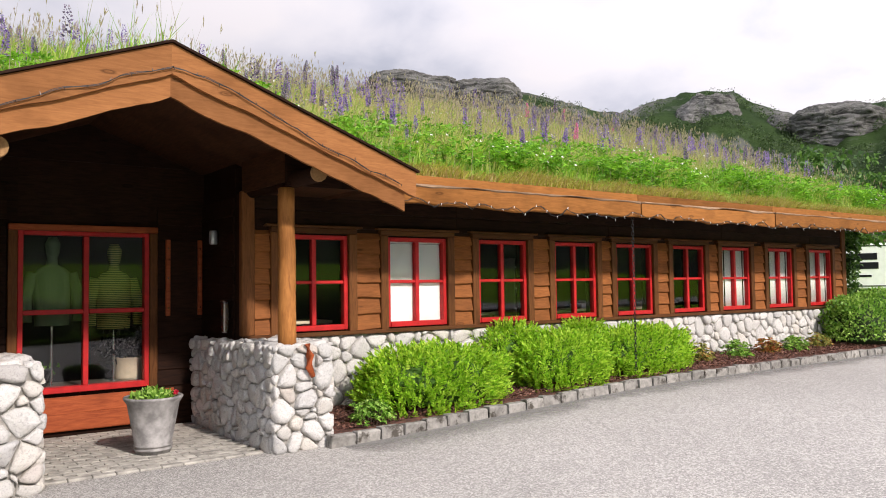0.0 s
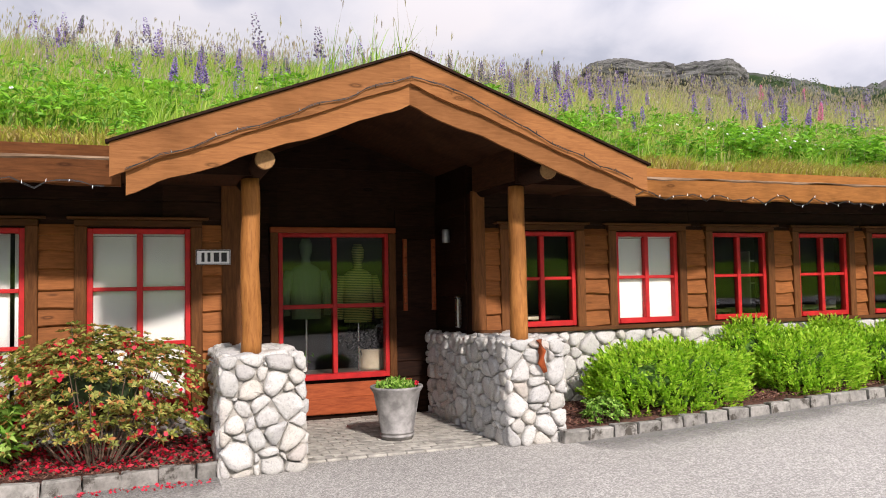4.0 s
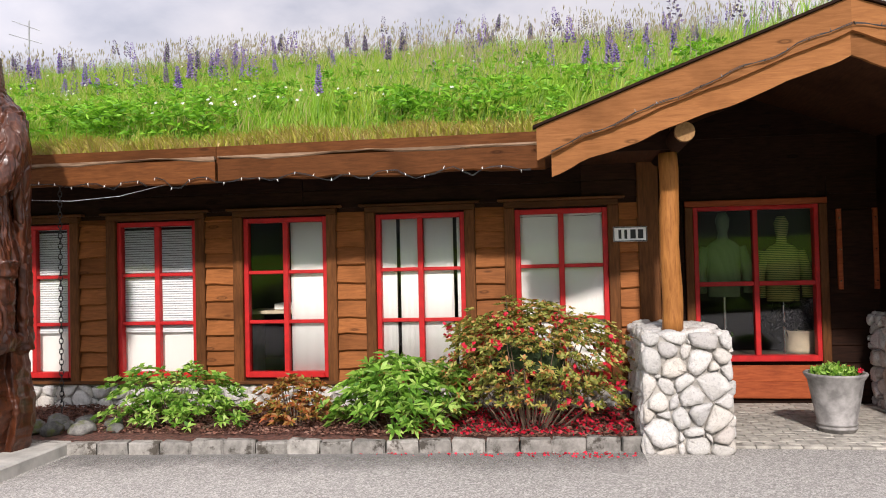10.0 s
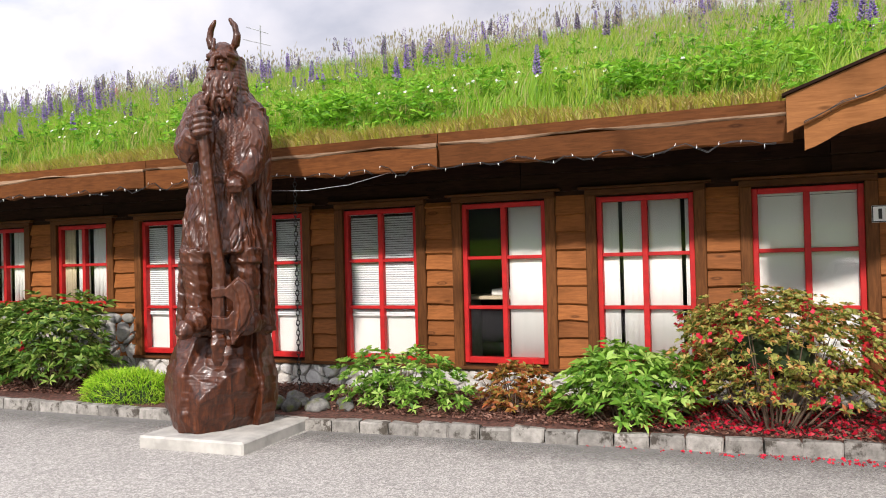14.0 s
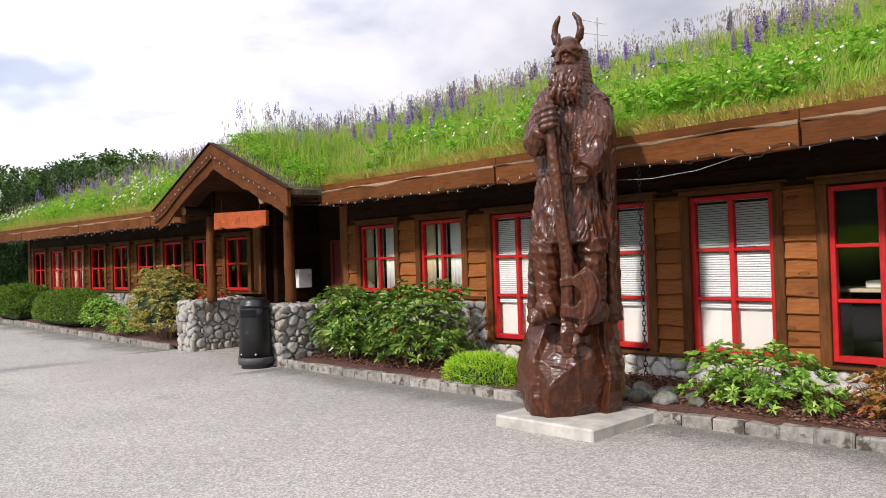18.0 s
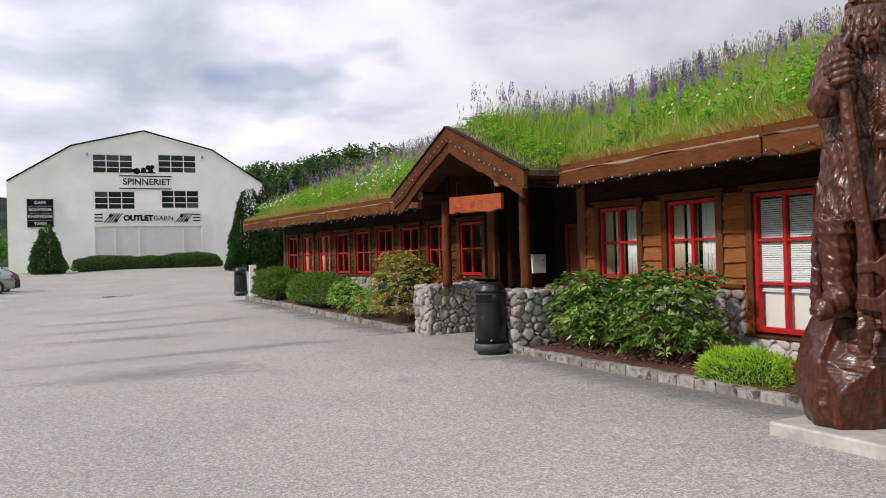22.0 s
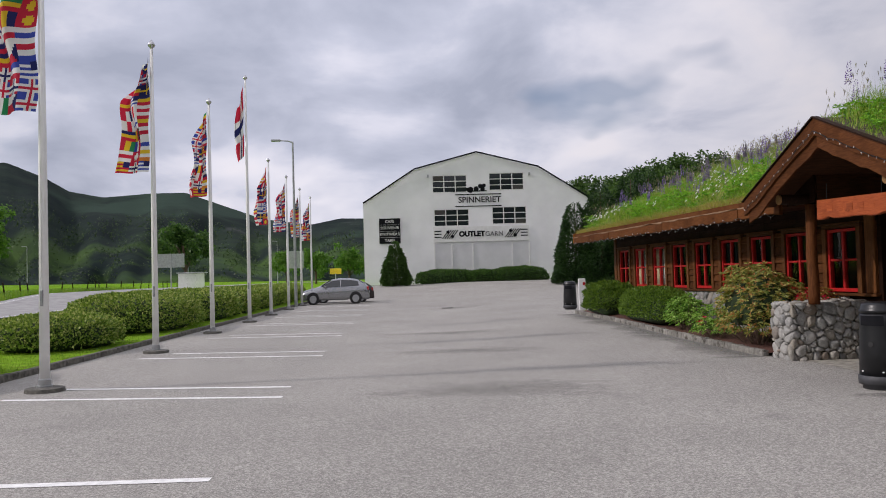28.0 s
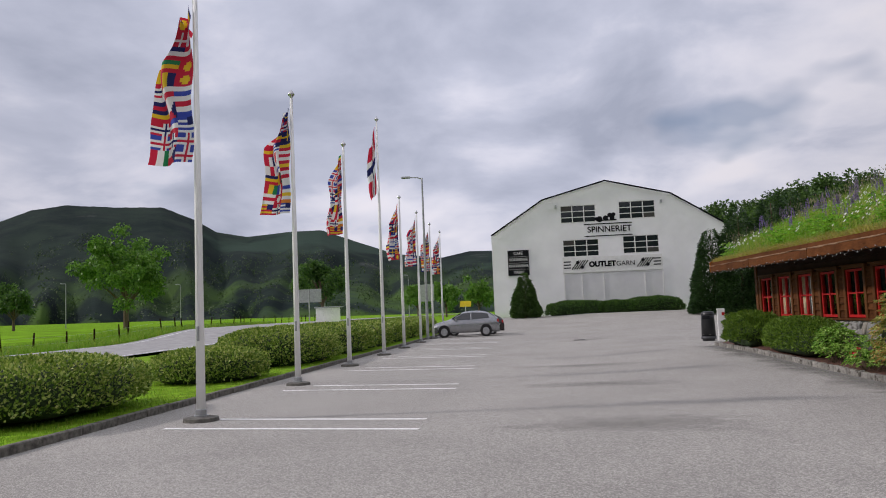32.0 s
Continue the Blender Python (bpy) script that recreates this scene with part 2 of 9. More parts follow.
def stone_material(name="field_stone", single=True, pale=0.0):
    n = Nodes(name, 0.8, 0, 0.3)
    r = n.info.outputs["Random"] if single else n.N.new("ShaderNodeNewGeometry").outputs["Random Per Island"]
    tone = n.ramp(r, (0.0, (0.38, 0.375, 0.36)), (0.25, (0.52, 0.51, 0.48)), (0.45, (0.31, 0.32, 0.31)), (0.62, (0.45, 0.40, 0.32)), (0.78, (0.57, 0.56, 0.53)), (0.92, (0.19, 0.20, 0.21)), (1.0, (0.34, 0.26, 0.19)))
    # unpaled stone: dull light on the west walls is mixed in as dark
    tone = n.mixc(tone, (0.68, 0.66, 0.61), pale) if pale else n.mixc(tone, (0.20, 0.195, 0.175), 0.4)
    grain = n.noise(55, 5, 0.7)
    blot = n.noise(9, 5, 0.65)
    col = n.mixc(tone, (0.13, 0.13, 0.125), n.ramp(grain, (0.5, (0, 0, 0)), (0.75, (0.7, 0.7, 0.7))))
    col = n.mixc(col, (0.52, 0.51, 0.46), n.ramp(blot, (0.54, (0, 0, 0)), (0.72, (0.75, 0.75, 0.75))))
    n.base(col).bump(n.noise(16, 8, 0.72), 0.95, 0.02)
    return n.mat


def glass_material(name, tint=(1, 1, 1), refl=1.0):
    n = Nodes(name)
    fr = n.N.new("ShaderNodeFresnel")
    fr.inputs["IOR"].default_value = 1.6
    gl = n.N.new("ShaderNodeBsdfGlossy")
    gl.inputs["Roughness"].default_value = 0.01
    tr = n.N.new("ShaderNodeBsdfTransparent")
    tr.inputs["Color"].default_value = (*tint, 1)
    wob = n.N.new("ShaderNodeBump")
    wob.inputs["Strength"].default_value, wob.inputs["Distance"].default_value = 0.05, 0.01
    n.L.new(n.noise(1.5, 1), wob.inputs["Height"])
    n.L.new(wob.outputs[0], gl.inputs["Normal"])
    mx = n.N.new("ShaderNodeMixShader")
    n.L.new(fr.outputs[0], mx.inputs[0])
    n.L.new(tr.outputs[0], mx.inputs[1])
    n.L.new(gl.outputs[0], mx.inputs[2])
    n.L.new(mx.outputs[0], n.N["Material Output"].inputs["Surface"])
    return n.mat


def mossy_material():
    n = Nodes("mossy_boulder", 0.85, 0, 0.3)
    col = n.ramp(n.noise(16, 6, 0.65), (0.35, (0.085, 0.085, 0.08)), (0.65, (0.20, 0.196, 0.18)))
    col = n.vary(col, n.info.outputs["Random"], 0.3)
    moss = n.ramp(n.noise(6, 5, 0.65), (0.52, (0, 0, 0)), (0.64, (0.8, 0.8, 0.8)))
    n.base(n.mixc(col, (0.10, 0.12, 0.02), moss)).bump(n.noise(40, 5), 0.5, 0.008)
    return n.mat


M = {}
M["mossy_stone"] = mossy_material()
M["asphalt"] = asphalt_material()
M["stone"] = stone_material()
M["stone_far"] = stone_material("field_stone_joined", False)
M["stone_pale"] = stone_material("pale_field_stone", True, 0.55)
M["stone_pale_far"] = stone_material("pale_field_stone_joined", False, 0.55)
# east porch stones: the sun on them is put in as extra paleness
M["stone_mid"] = stone_material("sunlit_field_stone", True, 0.45)
M["mortar"] = plain("mortar", (0.33, 0.315, 0.28), 0.9, vary=0.35, scale=14, bump=0.6, bscale=70)
M["siding"] = wood("siding_wood", (0.19, 0.067, 0.019), (0.32, 0.116, 0.034), 0.6, spec=0.1)
# log_dark, barge_dark, fascia_dark: darker wood, its colour deepened for cloud shade
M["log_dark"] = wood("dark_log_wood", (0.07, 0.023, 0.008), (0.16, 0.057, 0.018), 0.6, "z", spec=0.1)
# the same siding wood with the eave's shade put into its colour
M["siding_shaded"] = wood("shaded_siding_wood", (0.055, 0.02, 0.007), (0.135, 0.05, 0.016), 0.65, spec=0.08)
M["trim"] = wood("trim_wood", (0.085, 0.032, 0.010), (0.17, 0.066, 0.021), 0.55, "z", knots=False)
M["trim_x"] = wood("head_wood", (0.07, 0.028, 0.010), (0.13, 0.052, 0.018), 0.6, "x", knots=False)
M["barge"] = wood("barge_wood", (0.205, 0.082, 0.027), (0.30, 0.128, 0.045), 0.65, "x", spec=0.08)
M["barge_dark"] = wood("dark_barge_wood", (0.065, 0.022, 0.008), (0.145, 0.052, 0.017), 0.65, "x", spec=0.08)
M["fascia"] = wood("fascia_wood", (0.20, 0.080, 0.021), (0.31, 0.127, 0.034), 0.65, "x", spec=0.08)
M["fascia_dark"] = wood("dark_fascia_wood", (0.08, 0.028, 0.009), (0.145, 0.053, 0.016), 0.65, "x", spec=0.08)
M["log"] = wood("log_wood", (0.22, 0.085, 0.022), (0.42, 0.18, 0.05), 0.5, "z")
M["log_end"] = wood("log_end_wood", (0.22, 0.12, 0.05), (0.36, 0.21, 0.09), 0.6, "y", knots=False)
# shade of porches and eaves is put into this near-black wood colour
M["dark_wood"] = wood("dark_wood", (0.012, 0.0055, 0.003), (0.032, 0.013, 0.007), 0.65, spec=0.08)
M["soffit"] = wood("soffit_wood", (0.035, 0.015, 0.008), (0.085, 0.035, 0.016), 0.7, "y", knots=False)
M["red"] = plain("red_paint", (0.46, 0.015, 0.014), 0.5, spec=0.3, vary=0.15, scale=9, bump=0.08, bscale=40)
M["redwood"] = wood("red_stained_wood", (0.24, 0.05, 0.018), (0.40, 0.10, 0.032), 0.5)
M["white_wall"] = plain("white_render", (0.90, 0.90, 0.91), 0.75, vary=0.05, scale=0.4)
M["white"] = plain("white_paint", (0.80, 0.80, 0.78), 0.45, vary=0.05, scale=3)
M["blind"] = plain("white_blind", (0.79, 0.79, 0.75), 0.65, vary=0.04, scale=2)
M["slat"] = plain("blind_slat", (0.85, 0.86, 0.87), 0.5, vary=0.05, scale=3)
M["curtain"] = plain("cream_curtain", (0.62, 0.52, 0.36), 0.8, vary=0.2, scale=3)
# the unlit rooms' dimness is put into this wall and ceiling colour
M["room"] = plain("unlit_room_paint", (0.06, 0.056, 0.05), 0.8, vary=0.1, scale=1)
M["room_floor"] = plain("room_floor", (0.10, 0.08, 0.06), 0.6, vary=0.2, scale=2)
M["black"] = plain("black_plastic", (0.008, 0.0085, 0.010), 0.38, vary=0.2, scale=8)
M["chrome"] = plain("polished_steel", (0.6, 0.6, 0.6), 0.25, 1.0)
M["grey_metal"] = plain("galvanised_steel", (0.42, 0.43, 0.44), 0.45, 0.7, vary=0.15)
M["soil"] = plain("dark_roof_soil", (0.07, 0.055, 0.03), 0.95, vary=0.5, scale=9, bump=0.9, bscale=25)
M["glass"] = glass_material("window_glass", (0.94, 0.96, 0.95))
M["concrete"] = plain("concrete", (0.42, 0.41, 0.37), 0.85, vary=0.2, scale=5, bump=0.4, bscale=90)
M["line"] = plain("road_paint", (0.86, 0.86, 0.84), 0.8, vary=0.12, scale=12, bump=0.3, bscale=100)
M["grass_ground"] = plain("meadow", (0.15, 0.30, 0.010), 0.95, spec=0.03, vary=0.35, scale=0.35, bump=0.8, bscale=6)
M["dry_blades"] = leafy("dry_grass_blades", (0.36, 0.36, 0.10), (0.46, 0.40, 0.15), (0.54, 0.45, 0.22), (0.40, 0.42, 0.12), trans=0.4)
M["blades"] = leafy("grass_blades", (0.045, 0.14, 0.009), (0.12, 0.28, 0.015), (0.25, 0.42, 0.026), (0.33, 0.45, 0.040), (0.42, 0.42, 0.10), trans=0.25, drift=(0.20, 0.40, 0.018))

M["rubber"] = plain("rubber", (0.02, 0.02, 0.02), 0.8, vary=0.2)
M["silver"] = plain("silver_car_paint", (0.36, 0.37, 0.385), 0.25, 0.75, vary=0.03)
M["dark_paint"] = plain("dark_car_paint", (0.06, 0.05, 0.05), 0.25, 0.5, vary=0.05)
M["dark_glass"] = plain("dark_glass", (0.02, 0.025, 0.03), 0.06, 0.0, vary=0.05, spec=0.8)
M["tail_red"] = plain("tail_lamp", (0.45, 0.02, 0.02), 0.2)
M["ink"] = plain("dark_lettering", (0.012, 0.0125, 0.015), 0.85, spec=0.1)
M["white_plain"] = plain("white_lettering", (0.8, 0.8, 0.8), 0.6, vary=0.02)
M["pale_gate"] = plain("white_gate", (0.70, 0.70, 0.71), 0.6, vary=0.05, scale=0.8)
M["blue"] = plain("blue_sign", (0.04, 0.20, 0.55), 0.5)
M["yellow"] = plain("yellow_sign", (0.75, 0.50, 0.02), 0.5)
M["gravel"] = plain("road_asphalt", (0.32, 0.315, 0.31), 0.9, vary=0.2, scale=1.2)
M["lawn"] = plain("mown_lawn", (0.16, 0.29, 0.018), 0.95, spec=0.03, vary=0.35, scale=2.5, bump=0.8, bscale=40)

# ---------------------------------------------------------------- mesh helpers


def mesh_of(name, verts, faces, mat, smooth=False):
    me = bpy.data.meshes.new(name)
    me.from_pydata([tuple(v) for v in verts], [], faces)
    me.materials.append(mat)
    if smooth:
        me.shade_smooth()
    me.update()
    return me


def bm_mesh(name, bm, mat, smooth=False):
    me = bpy.data.meshes.new(name)
    bmesh.ops.recalc_face_normals(bm, faces=bm.faces)
    bm.to_mesh(me)
    bm.free()
    me.materials.append(mat)
    if smooth:
        me.shade_smooth()
    return me


def big_mesh(name, verts, quads, mat, smooth=False, tris=False):
    """A large mesh from numpy arrays."""
    k = 3 if tris else 4
    me = bpy.data.meshes.new(name)
    me.vertices.add(len(verts))
    me.vertices.foreach_set("co", np.asarray(verts, dtype=np.float32).ravel())
    me.loops.add(len(quads) * k)
    me.loops.foreach_set("vertex_index", np.asarray(quads, dtype=np.int32).ravel())
    me.polygons.add(len(quads))
    me.polygons.foreach_set("loop_start", np.arange(0, len(quads) * k, k, dtype=np.int32))
    me.materials.append(mat)
    me.update(calc_edges=True)
    if smooth:
        me.shade_smooth()
    return me


def put(name, me, parent=None, m=None, label=""):
    ob = new(name, me)
    if parent is not None:
        ob.parent = parent
    if m is not None:
        ob.matrix_basis = m
    if label:
        ob["label"] = label
    return ob


def part(name, bm, material, parent, label="", smooth=False, m=None):
    return put(name, bm_mesh(name, bm, material, smooth), parent, m, label)


def add_box(bm, x0, x1, y0, y1, z0, z1, bevel=0.0, m=None):
    r = bmesh.ops.create_cube(bm, size=1)
    vs = r["verts"]
    for v in vs:
        v.co = Vector(((x0 + x1) / 2 + v.co.x * (x1 - x0), (y0 + y1) / 2 + v.co.y * (y1 - y0), (z0 + z1) / 2 + v.co.z * (z1 - z0)))
    if bevel:
        es = list({e for v in vs for e in v.link_edges})
        out = bmesh.ops.bevel(bm, geom=es, offset=bevel, segments=1, affect="EDGES", clamp_overlap=True)
        vs = list({v for f in out["faces"] for v in f.verts} | {v for v in vs if v.is_valid})
    if m is not None:
        bmesh.ops.transform(bm, matrix=m, verts=[v for v in vs if v.is_valid])


def box(name, dims, material, parent=None, label="", bevel=0.0, m=None):
    bm = bmesh.new()
    add_box(bm, *dims, bevel=bevel)
    return part(name, bm, material, parent, label, m=m)


def tube(bm, pts, radii, sides=10, cap=True):
    """A round bar along points."""
    rings = []
    n = len(pts)
    for i, p in enumerate(pts):
        p = Vector(p)
        d = (Vector(pts[min(i + 1, n - 1)]) - Vector(pts[max(i - 1, 0)])).normalized()
        a = d.orthogonal().normalized() if abs(d.z) < 0.99 else Vector((1, 0, 0))
        b = d.cross(a).normalized()
        a = b.cross(d)
        r = radii[i] if hasattr(radii, "__len__") else radii
        rings.append([bm.verts.new(p + (a * math.cos(t) + b * math.sin(t)) * r) for t in (2 * math.pi * k / sides for k in range(sides))])
    for r0, r1 in zip(rings, rings[1:]):
        for k in range(sides):
            bm.faces.new((r0[k], r0[(k + 1) % sides], r1[(k + 1) % sides], r1[k]))
    if cap:
        bm.faces.new(rings[0][::-1])
        bm.faces.new(rings[-1])


def lathe(bm, profile, sides=24, at=(0, 0, 0)):
    """A turned shape from (radius, height) pairs."""
    rings = [[bm.verts.new((at[0] + r * math.cos(2 * math.pi * k / sides), at[1] + r * math.sin(2 * math.pi * k / sides), at[2] + z)) for k in range(sides)] for r, z in profile]
    for r0, r1 in zip(rings, rings[1:]):
        for k in range(sides):
            bm.faces.new((r0[k], r0[(k + 1) % sides], r1[(k + 1) % sides], r1[k]))
    bm.faces.new(rings[0][::-1])
    bm.faces.new(rings[-1])


def empty(name, at=(0, 0, 0), rz=0.0, **tags):
    ob = new(name)
    ob.matrix_basis = pose(*at, 0, 0, rz)
    return tagged(ob, **tags)


def smooth(a, b, x):
    t = np.clip((x - a) / (b - a), 0, 1)
    return t * t * (3 - 2 * t)


def ground_z(x, y):
    """Height of the ground: nearly level, rising a little at both ends of the house and towards the mill."""
    x, y = np.asarray(x, dtype=float), np.asarray(y, dtype=float)
    z = 0.2 * smooth(3, 10, x)
    z = z + 0.15 * (1 - smooth(-27, -16, x)) * smooth(1, 6, y)
    z = z + 0.85 * (1 - smooth(-86, -60, x))
    z = z + 0.013 * np.clip(-y - 45, 0, 260)
    return z


def gz(x, y):
    return float(ground_z(x, y))

# ---------------------------------------------------------------- ground


def sheet(name, xs, ys, lift, mat, keep=None, zfun=None):
    X, Y = np.meshgrid(np.array(xs, float), np.array(ys, float), indexing="ij")
    Z = (zfun or ground_z)(X, Y) + lift
    V = np.stack([X, Y, Z], -1).reshape(-1, 3)
    nx, ny = X.shape
    i, j = np.meshgrid(np.arange(nx - 1), np.arange(ny - 1), indexing="ij")
    a = (i * ny + j).ravel()
    Q = np.stack([a, a + ny, a + ny + 1, a + 1], -1)
    if keep is not None:
        c = V[Q].mean(1)
        Q = Q[keep(c[:, 0], c[:, 1])]
    return put(name, big_mesh(name, V, Q, mat, True))


far = [-2600, -1600, -900, -600, -420, -320, -260, -220]
gx = sorted(far + list(np.arange(-190, 61, 4.0)) + [-v for v in far] + [90, 130, 170])
tagged(sheet("ground", gx, sorted(far + list(np.arange(-190, 61, 4.0)) + [-v for v in far] + [90, 130, 170]), -0.05, M["grass_ground"]),
       "green meadow grass reaching to the hills", "ground", kind="structure")
KERB_L = -6.85
tagged(sheet("parking_lot", np.arange(-86, 61, 1.0), list(np.arange(KERB_L, 8.6, 0.55)) + [8.6, 9.2, 9.8, 10.4, 12, 14, 17, 20, 24, 28], 0.0, M["asphalt"], lambda x, y: (y < 10.2) | (x < -31)),
       "light grey worn asphalt parking lot", "asphalt", kind="structure")

# ---------------------------------------------------------------- the turf-roofed house
WALL_Y = 8.48
MAIN = pose(0, WALL_Y, 0)
HINGE = -15.3
WING = pose(HINGE, WALL_Y, 0, 0, 0, 5.0)
EAVE, EAVE_Z, SLOPE, RIDGE = -1.13, 2.95, 0.375, 4.87
TOP = 2.32

# (x of the left edge, width, bottom, rows, kind of blind)
LEFT_WINDOWS = [(-0.72, 0.99, 0.51, 3, "panel"), (-2.27, 1.00, 0.51, 3, "strips"), (-3.82, 0.99, 0.51, 3, "half"),
                (-5.38, 0.99, 0.51, 3, "slats"), (-6.95, 0.99, 0.51, 3, "slats"), (-8.60, 0.95, 0.51, 3, "slats"),
                (-10.20, 0.98, 1.16, 2, "curtain"), (-11.82, 0.96, 1.16, 2, "curtain")]
RIGHT_WINDOWS = [(3.93, 0.93, 1.15, 2, "open"), (5.44, 0.96, 1.15, 2, "panel"), (6.95, 0.93, 1.15, 2, "open"), (8.44, 0.93, 1.15, 2, "open"),
                 (9.83, 0.93, 1.15, 2, "open"), (11.29, 0.93, 1.15, 2, "open"), (12.73, 0.93, 1.15, 2, "strips"),
                 (14.26, 0.93, 1.15, 2, "strips"), (15.79, 0.95, 1.15, 2, "strips")]
WING_WINDOWS = [(-1.40 - 1.385 * k, 0.88, 1.15, 2, "curtain" if k in (6, 7) else "open") for k in range(9)]


def wall_mesh(name, x0, x1, wins, z_top=2.78, base=-0.1):
    """A wall with openings for its windows, 0.2 m thick."""
    bm = bmesh.new()
    ws = sorted(wins)
    x = x0
    for wx, w, zb, rows, kind in ws:
        add_box(bm, x, wx, 0.03, 0.23, base, z_top)
        add_box(bm, wx, wx + w, 0.03, 0.23, base, zb)
        add_box(bm, wx, wx + w, 0.03, 0.23, TOP, z_top)
        x = wx + w
    add_box(bm, x, x1, 0.03, 0.23, base, z_top)
    return bm_mesh(name, bm, M["dark_wood"])


def window_unit(name, w, zb, rows):
    """A red-painted casement with glazing bars in a brown timber casing; its origin is the middle of the sill line."""
    root = tagged(new(name), "red-painted casement window with glazing bars in a brown timber casing", "window", kind="structure")
    h = TOP - zb
    f = 0.055
    bm = bmesh.new()
    add_box(bm, -w / 2, -w / 2 + f, 0.0, 0.09, 0, h, 0.006)
    add_box(bm, w / 2 - f, w / 2, 0.0, 0.09, 0, h, 0.006)
    add_box(bm, -w / 2 + f, w / 2 - f, 0.0, 0.09, h - f, h, 0.006)
    add_box(bm, -w / 2 + f, w / 2 - f, -0.01, 0.09, 0, f + 0.012, 0.006)
    part("window_frame", bm, M["red"], root)
    box("mullion", (-0.03, 0.03, 0.004, 0.08, f + 0.012, h - f), M["red"], root, bevel=0.006)
    ih = (h - 2 * f - 0.012)
    rh = ih / rows
    for r in range(1, rows):
        z = f + 0.012 + rh * r
        for s in (-1, 1):
            a, b = sorted((s * 0.03, s * (w / 2 - f)))
            box("glazing_bar", (a, b, 0.014, 0.07, z - 0.02, z + 0.02), M["red"], root, bevel=0.005)
    for r in range(rows):
        for s in (-1, 1):
            a, b = sorted((s * 0.03, s * (w / 2 - f)))
            z0 = f + 0.012 + rh * r + (0.02 if r else 0)
            z1 = f + 0.012 + rh * (r + 1) - (0.02 if r < rows - 1 else 0)
            p = put("pane", mesh_of("pane", [(a, 0.05, z0), (b, 0.05, z0), (b, 0.05, z1), (a, 0.05, z1)], [(0, 1, 2, 3)], M["glass"]), root)
            p.visible_shadow = False
    for s in (-1, 1):
        a, b = sorted((s * (w / 2), s * (w / 2 + 0.115)))
        box("casing", (a, b, -0.045, 0.06, -0.06, h + 0.02), M["trim"], root, bevel=0.008)
    box("head_casing", (-w / 2 - 0.115, w / 2 + 0.115, -0.045, 0.06, h + 0.02, h + 0.085), M["trim_x"], root, bevel=0.006)
    box("drip_cap", (-w / 2 - 0.18, w / 2 + 0.18, -0.075, 0.06, h + 0.087, h + 0.115), M["trim_x"], root, bevel=0.006)
    return root


def blind(kind, w, zb, m):
    """What hangs behind a window."""
    h = TOP - zb
    y = 0.085
    if kind == "panel":
        root = tagged(new("roller_blind"), "drawn white roller blind behind the window", "blind", "window blinds")
        box("fabric", (-w / 2 + 0.02, w / 2 - 0.02, y, y + 0.006, 0.02, h - 0.08), M["blind"], root)
        box("roller", (-w / 2 + 0.02, w / 2 - 0.02, y - 0.02, y + 0.026, h - 0.075, h - 0.03), M["blind"], root, bevel=0.015)
    elif kind in ("strips", "half"):
        root = tagged(new("panel_curtain"), "white panel curtains with narrow gaps between them", "curtain", "window blinds")
        spans = [(-0.48, -0.28), (-0.24, -0.02), (0.03, 0.36), (0.40, 0.49)] if kind == "strips" else [(0.04, 0.48)]
        for a, b in spans:
            bm = bmesh.new()
            n = 10
            vs = [[bm.verts.new((w * (a + (b - a) * i / n), y + 0.003 * math.sin(i * 2.2), z)) for i in range(n + 1)] for z in (0.02, h - 0.03)]
            for i in range(n):
                bm.faces.new((vs[0][i], vs[0][i + 1], vs[1][i + 1], vs[1][i]))
            o = part("panel", bm, M["blind"], root, smooth=True)
            o.modifiers.new("cloth", "SOLIDIFY").thickness = 0.003
    elif kind == "slats":
        root = tagged(new("venetian_blind"), "half-lowered pale venetian blind with thin slats", "blind", "window blinds")
        z0 = 0.56
        n = int((h - 0.05 - z0) / 0.028)
        me = bmesh.new()
        add_box(me, -w / 2 + 0.03, w / 2 - 0.03, -0.0145, 0.0145, -0.0008, 0.0008, m=pose(0, 0, 0, 50, 0, 0))
        me = bm_mesh("slat", me, M["slat"])
        for i in range(n):
            put("slat", me, root, pose(0, y - 0.005, z0 + 0.028 * i))
        box("head_rail", (-w / 2 + 0.02, w / 2 - 0.02, y - 0.02, y + 0.02, h - 0.06, h - 0.02), M["slat"], root)
        box("bottom_rail", (-w / 2 + 0.03, w / 2 - 0.03, y - 0.018, y + 0.012, z0 - 0.035, z0 - 0.018), M["slat"], root)
        box("lower_panel", (-w / 2 + 0.02, w / 2 - 0.02, y + 0.04, y + 0.046, 0.0, 0.57), M["blind"], root)
    elif kind == "curtain":
        root = tagged(new("curtain"), "cream and white curtains hanging behind the window", "curtain", "window blinds")
        for a, b, mt in ((-0.49, -0.22, "curtain"), (-0.18, 0.06, "blind"), (0.12, 0.49, "blind")):
            bm = bmesh.new()
            n = 16
            vs = [[bm.verts.new((w * (a + (b - a) * i / n), y + 0.02 * math.sin(i * 1.9), z)) for i in range(n + 1)] for z in (0.0, h - 0.03)]
            for i in range(n):
                bm.faces.new((vs[0][i], vs[0][i + 1], vs[1][i + 1], vs[1][i]))
            o = part("drape", bm, M[mt], root, smooth=True)
            o.modifiers.new("cloth", "SOLIDIFY").thickness = 0.003
    else:
        return
    root.matrix_basis = m


templates = {}


def set_windows(frame_m, wins):
    for wx, w, zb, rows, kind in wins:
        m = frame_m @ pose(wx + w / 2, 0, zb)
        key = (round(w, 2), rows, zb)
        if key in templates:
            copy_thing(templates[key], m)
        else:
            templates[key] = window_unit("window_%d" % (len(templates) + 1), w, zb, rows)
            templates[key].matrix_basis = m
        blind(kind, w, zb, m)


